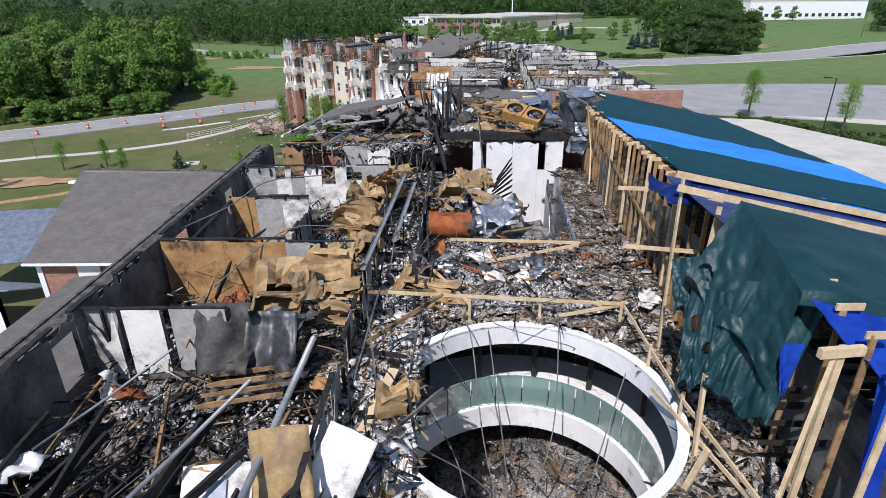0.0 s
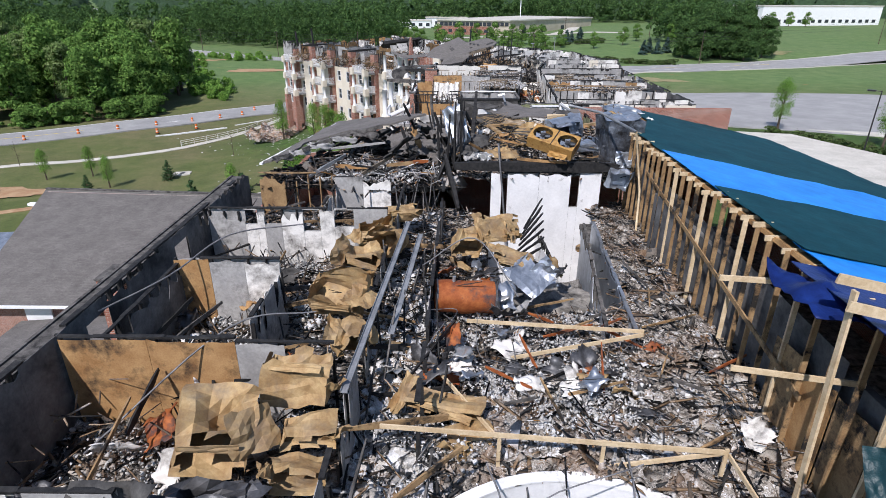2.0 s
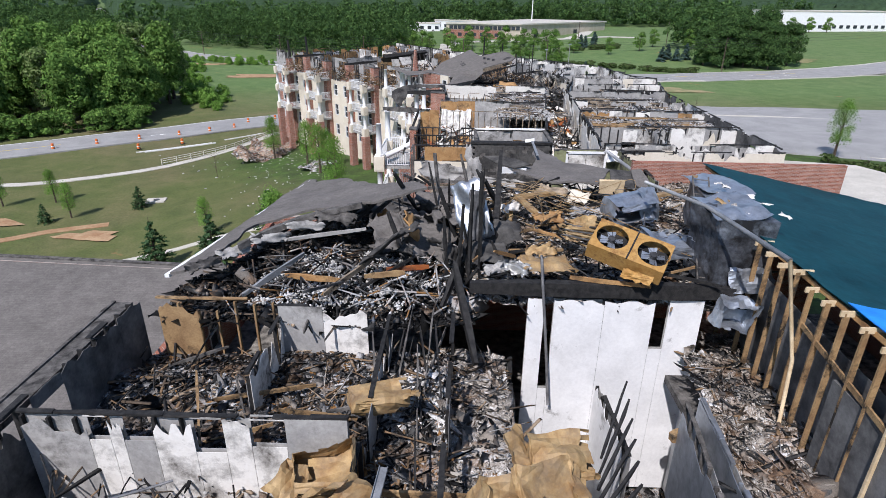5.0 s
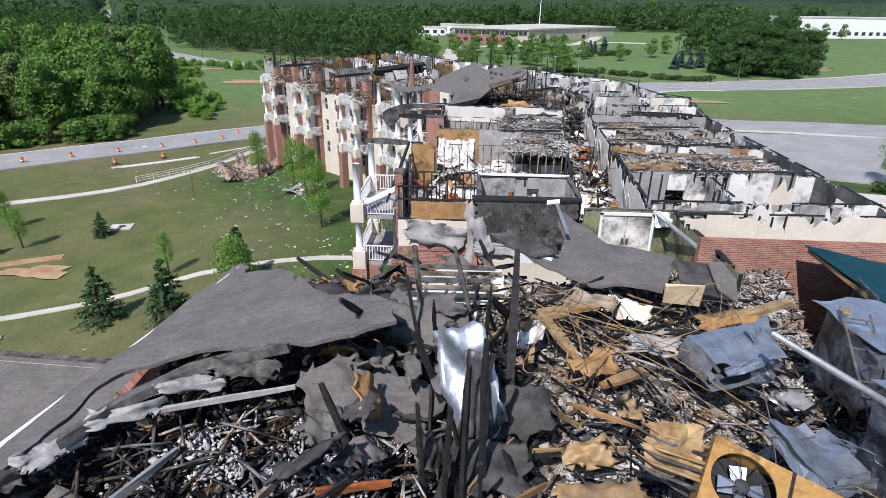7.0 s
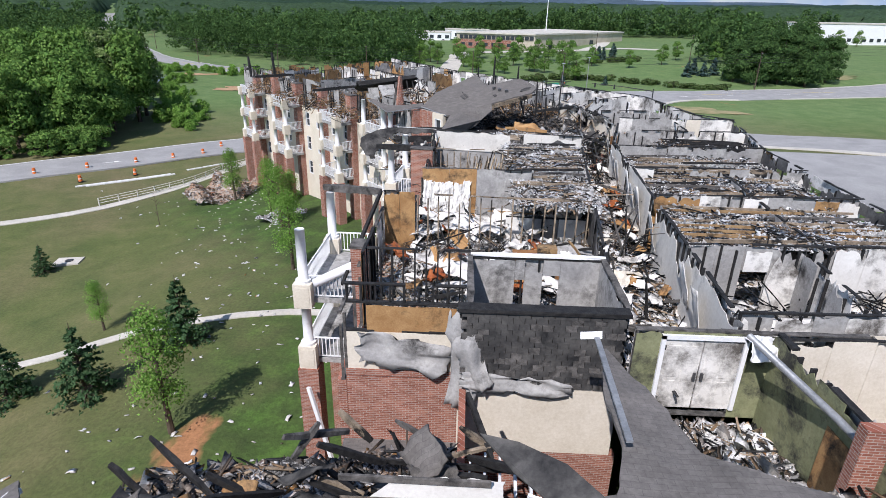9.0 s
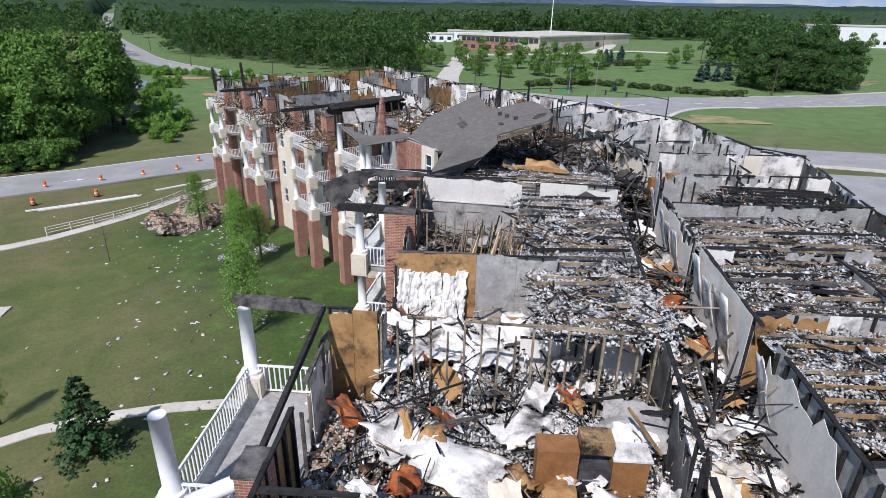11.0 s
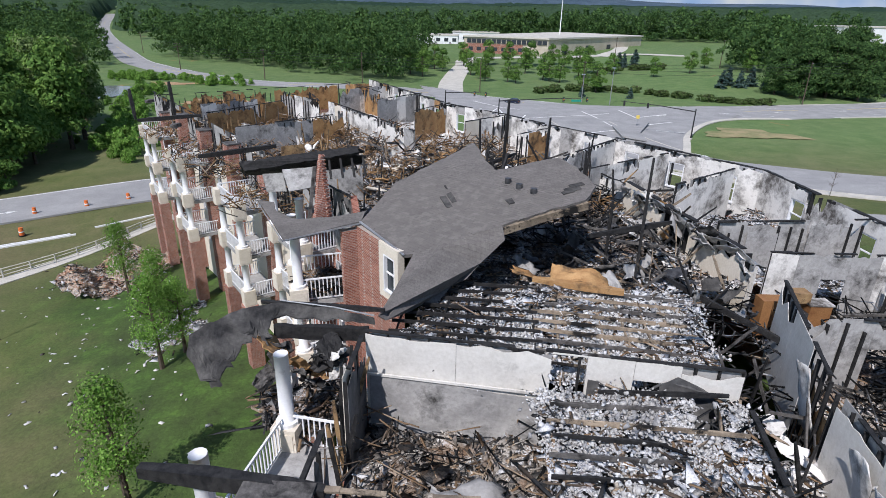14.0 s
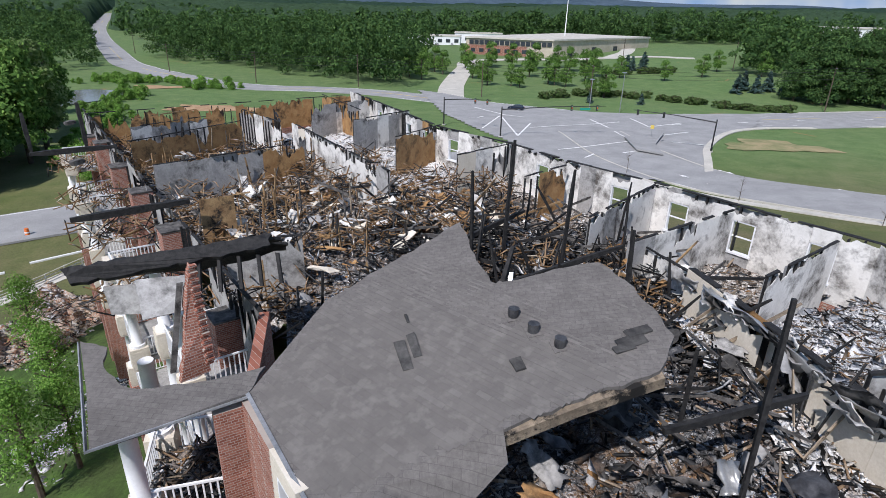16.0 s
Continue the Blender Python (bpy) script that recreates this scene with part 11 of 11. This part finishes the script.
# posts and beams of the burnt hall
for k in range(26):
    x, y = rj.uniform(0.8, 9.5), rj.uniform(91, 106)
    timber((x, y, 14.2), (x + rj.gauss(0, 0.9), y + rj.gauss(0, 0.7), rj.uniform(15.8, 18.4)), (0.08, rj.uniform(0.08, 0.14)), M_CHAR, "charred_post", "charred black post standing in the hall", "standing charred posts", "post")
for x, y, h in [(8.1, 87.2, 20.2), (7.4, 89.6, 17.9), (3.0, 101.5, 20.3), (5.4, 99.5, 19.6), (1.6, 100, 19.4), (7.2, 95.4, 18.6)]:
    timber((x, y, 14.0), (x + rj.gauss(0, 0.25), y + rj.gauss(0, 0.3), h), (0.12, 0.16), M_CHAR, "charred_post", "tall charred post with a pointed top", "standing charred posts", "post")
for a, b in [((6.0, 87.2, 17.0), (9.6, 88.4, 17.3)), ((9.0, 86.6, 15.6), (12.5, 82.2, 15.0)), ((2.2, 90.7, 17.4), (2.8, 92.6, 19.0)), ((0.6, 95, 15.6), (7.5, 98, 17.0)), ((-2, 97, 15.6), (4, 103, 16.6))]:
    timber(a, b, (0.14, 0.22), M_CHAR, "charred_beam", "heavy charred beam leaning in the rubble", "leaning beams", "beam")
lumber((2.35, 89.8, 16.2), (2.75, 91.6, 18.6), (0.1, 0.2), M_METAL)
rest3 = Shape()
for k in range(130):
    u, v = rj.random(), rj.random()
    if rj.random() < 0.45:
        x, y, z = -3 + 13 * u, 90 + 15 * v, 14.8
    elif rj.random() < 0.6:
        x, y, z = -6 - 18 * u + 5 * v, 96 + 22 * u + 7 * v, 14.2
    else:
        x, y, z = 10 - 14 * u + 5 * v, 98 + 17 * u + 3 * v, 14.2
    if x > -1.5 and y < 93 and x < 6.5:
        continue
    a, L = rj.uniform(0, 6.28), rj.uniform(0.9, 3.2)
    timber((x, y, z + rj.random() * 0.5), (x + L * math.cos(a), y + L * math.sin(a), z + rj.random() * 1.1), (0.06, rj.uniform(0.07, 0.17)), rj.choice([M_CHAR, M_CHAR, M_CHARGREY, M_OLDWOOD]), into=rest3)
solid("charred_timbers", rest3, M_CHARGREY, "charred timbers strewn over the angled wing", "timbers", kind="stuff")
for k in range(90):
    s_ = rj.uniform(0, 34)
    off = rj.uniform(0.8, 9)
    p = Vector((-5.5, 93.5, 0)) + D3 * s_ + Vector((0.764, 0.645, 0)) * off
    timber((p.x, p.y, 13.7), (p.x + rj.gauss(0, 0.2), p.y + rj.gauss(0, 0.2), rj.uniform(15.0, 16.9)), (0.06, 0.1), rj.choice([M_OLDWOOD, M_JOIST, M_CHAR, M_CHARGREY]), "bare_stud", "bare burnt wall stud still standing", "bare studs", "stud")
D_BROWN = mat_palette("scorched_laths", [(0.0, 0.02), (0.25, 0.07), (0.42, (0.20, 0.12, 0.06)), (0.62, (0.33, 0.22, 0.13)), (0.8, (0.45, 0.38, 0.30)), (0.92, 0.68)])
for k, (qx, qy) in enumerate([(-9, 98), (-14, 104), (-19, 110), (-25, 117), (-6, 104), (-11, 111), (-16, 118)]):
    sticks("burnt_laths", "tangle of scorched brown studs and laths", 420, qx - 4, qx + 4, qy - 3, qy + 4, 13.9, 0.3, 1.5, 0.045, 0.5, D_BROWN, 1.1, 0.4, 34.0)
for k in range(46):
    sheet(rj.uniform(3.5, 11.5), rj.uniform(83.5, 90.5) if k % 2 else rj.uniform(91.5, 104), 15.0 + rj.random() * 0.6, rj.uniform(0.4, 1.3), rj.uniform(0.3, 0.8), rj.uniform(0, 360), rj.gauss(0, 25), rj.gauss(0, 25), rj.choice([M_FELT, M_FELT, M_DRYGREY, M_SILVER, M_OSB, M_CHARGREY, M_DARKMETAL]), "crumpled scrap in the burnt-out hall", wave=0.25, torn=0.2, div=6, group="scraps in the hall")
for k in range(26):
    x, y = rj.uniform(5.8, 11.5), rj.uniform(83.5, 91.5)
    a, L = rj.uniform(0, 6.28), rj.uniform(0.8, 2.6)
    timber((x, y, 15.1), (x + L * math.cos(a), y + L * math.sin(a), 15.2 + rj.random() * 1.4), (0.05, rj.uniform(0.06, 0.12)), rj.choice([M_CHAR, M_CHAR, M_CHARGREY, M_JOIST]), "roof_timber", "scorched roof timber lying in the rubble", "roof timbers", "timber")
sticks("burnt_laths", "tangle of burnt laths in the hall", 900, -3, 10, 91, 105, 14.4, 0.4, 2.0, 0.045, 0.4, D_BLACK, 0.6, 0.5, 33.0)
for qx, qy in [(-1, 107), (3, 103), (7, 99), (-5, 113), (1, 111), (-9, 118)]:
    sticks("burnt_laths", "tangle of scorched brown studs and laths", 200, qx - 3, qx + 3, qy - 3, qy + 3, 14.2, 0.4, 1.9, 0.05, 0.5, D_BROWN, 1.0, 0.5, 36.0)
for k in range(44):
    u = rj.random()
    x, y = 9.5 - 15 * u + rj.gauss(0, 1.2), 98.5 + 13 * u + rj.gauss(0, 1.4)
    a, L = rj.uniform(0, 6.28), rj.uniform(1.0, 3.4)
    timber((x, y, 14.6 + rj.random()), (x + L * math.cos(a), y + L * math.sin(a), 14.9 + rj.random() * 1.6), (0.07, rj.uniform(0.08, 0.17)), rj.choice([M_CHAR, M_CHAR, M_CHARGREY, M_OLDWOOD]), "roof_timber", "charred roof timber lying in the rubble", "roof timbers", "timber")
pale = []
for k in range(150):
    u = rj.random()
    if k % 2:
        x, y = 9.5 - 15 * u + rj.gauss(0, 1.5), 98.5 + 13 * u + rj.gauss(0, 1.6)
    else:
        p = Vector((-6, 95, 0)) + D3 * 30 * u + Vector((0.764, 0.645, 0)) * rj.uniform(0.8, 9)
        x, y = p.x, p.y
    pale.append((x, y, 14.5 + rj.random() * 0.7, rj.uniform(0.4, 1.4), rj.uniform(0.3, 1.0), rj.uniform(0, 360), rj.gauss(0, 20), rj.gauss(0, 20), rj.choice([M_DRYWALL, M_DRYWALL, M_INSUL, M_DRYGREY, M_SIDING, M_OSB])))
scraps("torn_scraps", "pale torn wallboard strewn over the angled wing", pale)
# torn lining and timbers over the corridor wall
for k in range(16):
    u = rj.random()
    x, y = 10.0 + 2.6 * u, 97.2 - 10.4 * u
    sheet(x - 0.3 + rj.uniform(-0.2, 0.3), y, 15.9 + rj.random() * 0.6, rj.uniform(0.6, 1.5), rj.uniform(0.5, 1.2), rj.uniform(60, 130), rj.uniform(25, 75), rj.gauss(0, 15), rj.choice([M_SILVER, M_DRYGREY, M_DRYWALL, M_FELT]), "torn lining hanging off the corridor wall", wave=0.22, torn=0.2, div=8, group="torn linings")
    if k % 2:
        timber((x - rj.uniform(0.6, 2.2), y + rj.uniform(-1, 1), 14.9), (x + rj.uniform(0.2, 1.5), y + rj.uniform(-1.5, 1.5), 16.2 + rj.random() * 0.9), (0.05, rj.uniform(0.06, 0.14)), rj.choice([M_CHAR, M_CHAR, M_JOIST]), "roof_timber", "scorched roof timber lying in the rubble", "roof timbers", "timber")
debris("corridor_rubble", "pale rubble heaped along the corridor wall", [(8.8, 97), (9.9, 97), (12.3, 86.8), (10.6, 86.6)], 14.6, 1300, D_WHITE, 0.5, 48.0, 0.3)
# balconies along the angled wall
for (x, y, lv) in [(-7.0, 94.6, [7.45, 10.45, 13.45]), (-12.8, 100.5, [7.45, 10.45, 13.45]), (-21.5, 110.8, [7.45, 10.45, 13.45]), (-29.0, 120.0, [7.45, 10.45, 13.45])]:
    balcony_stack(x, y, 220.2, 3.6, 2.2, lv, 0.5, top=x > -10)
balcony_stack(-4.4, 88.6, 200, 2.6, 2.3, [7.45, 10.45, 13.6], 1.2, top=True)
for x, y in [(-22.3, 108.0), (-30.6, 119.2)]:
    timber((x, y, 16.6), (x + 0.5, y + 0.6, 16.7), (0.5, 0.3), M_CHARGREY, "column_head", "scorched column head above the balcony", "column heads", "column head")
for a, b in [((-25.5, 109.0, 16.8), (-21.5, 111.5, 16.9)), ((-15.8, 98.8, 16.7), (-11.8, 101.5, 16.9)), ((-26.5, 110.4, 16.6), (-26.7, 110.6, 19.0)), ((-24.2, 112.4, 16.6), (-24.4, 112.6, 19.4))]:
    timber(a, b, (0.25, 0.3), M_CHAR, "charred_beam", "charred beam above the balcony", "leaning beams", "beam")
# heap of bricks and lumber on the lawn
debris("fallen_wall_heap", "heap of fallen bricks, lumber and pale siding on the lawn", [(-38, 111), (-30, 110), (-29, 121), (-38, 122)], -0.3, 2600, D_BRICK, 1.6, 41.0, 0.4, 1.2)
debris("fallen_wall_heap", "scattered scraps and bricks at the foot of the wall", [(-24, 100), (-16, 96), (-13, 99), (-22, 108)], 1.4, 900, D_ASH, 0.5, 42.0, 0.4, 1.1)
debris("fallen_wall_heap", "scattered scraps and burnt boards at the foot of the wall", [(-10.5, 50), (-4, 52), (-4, 56), (-8, 57)], 1.9, 700, D_MIX, 0.5, 43.0, 0.5, 1.3)
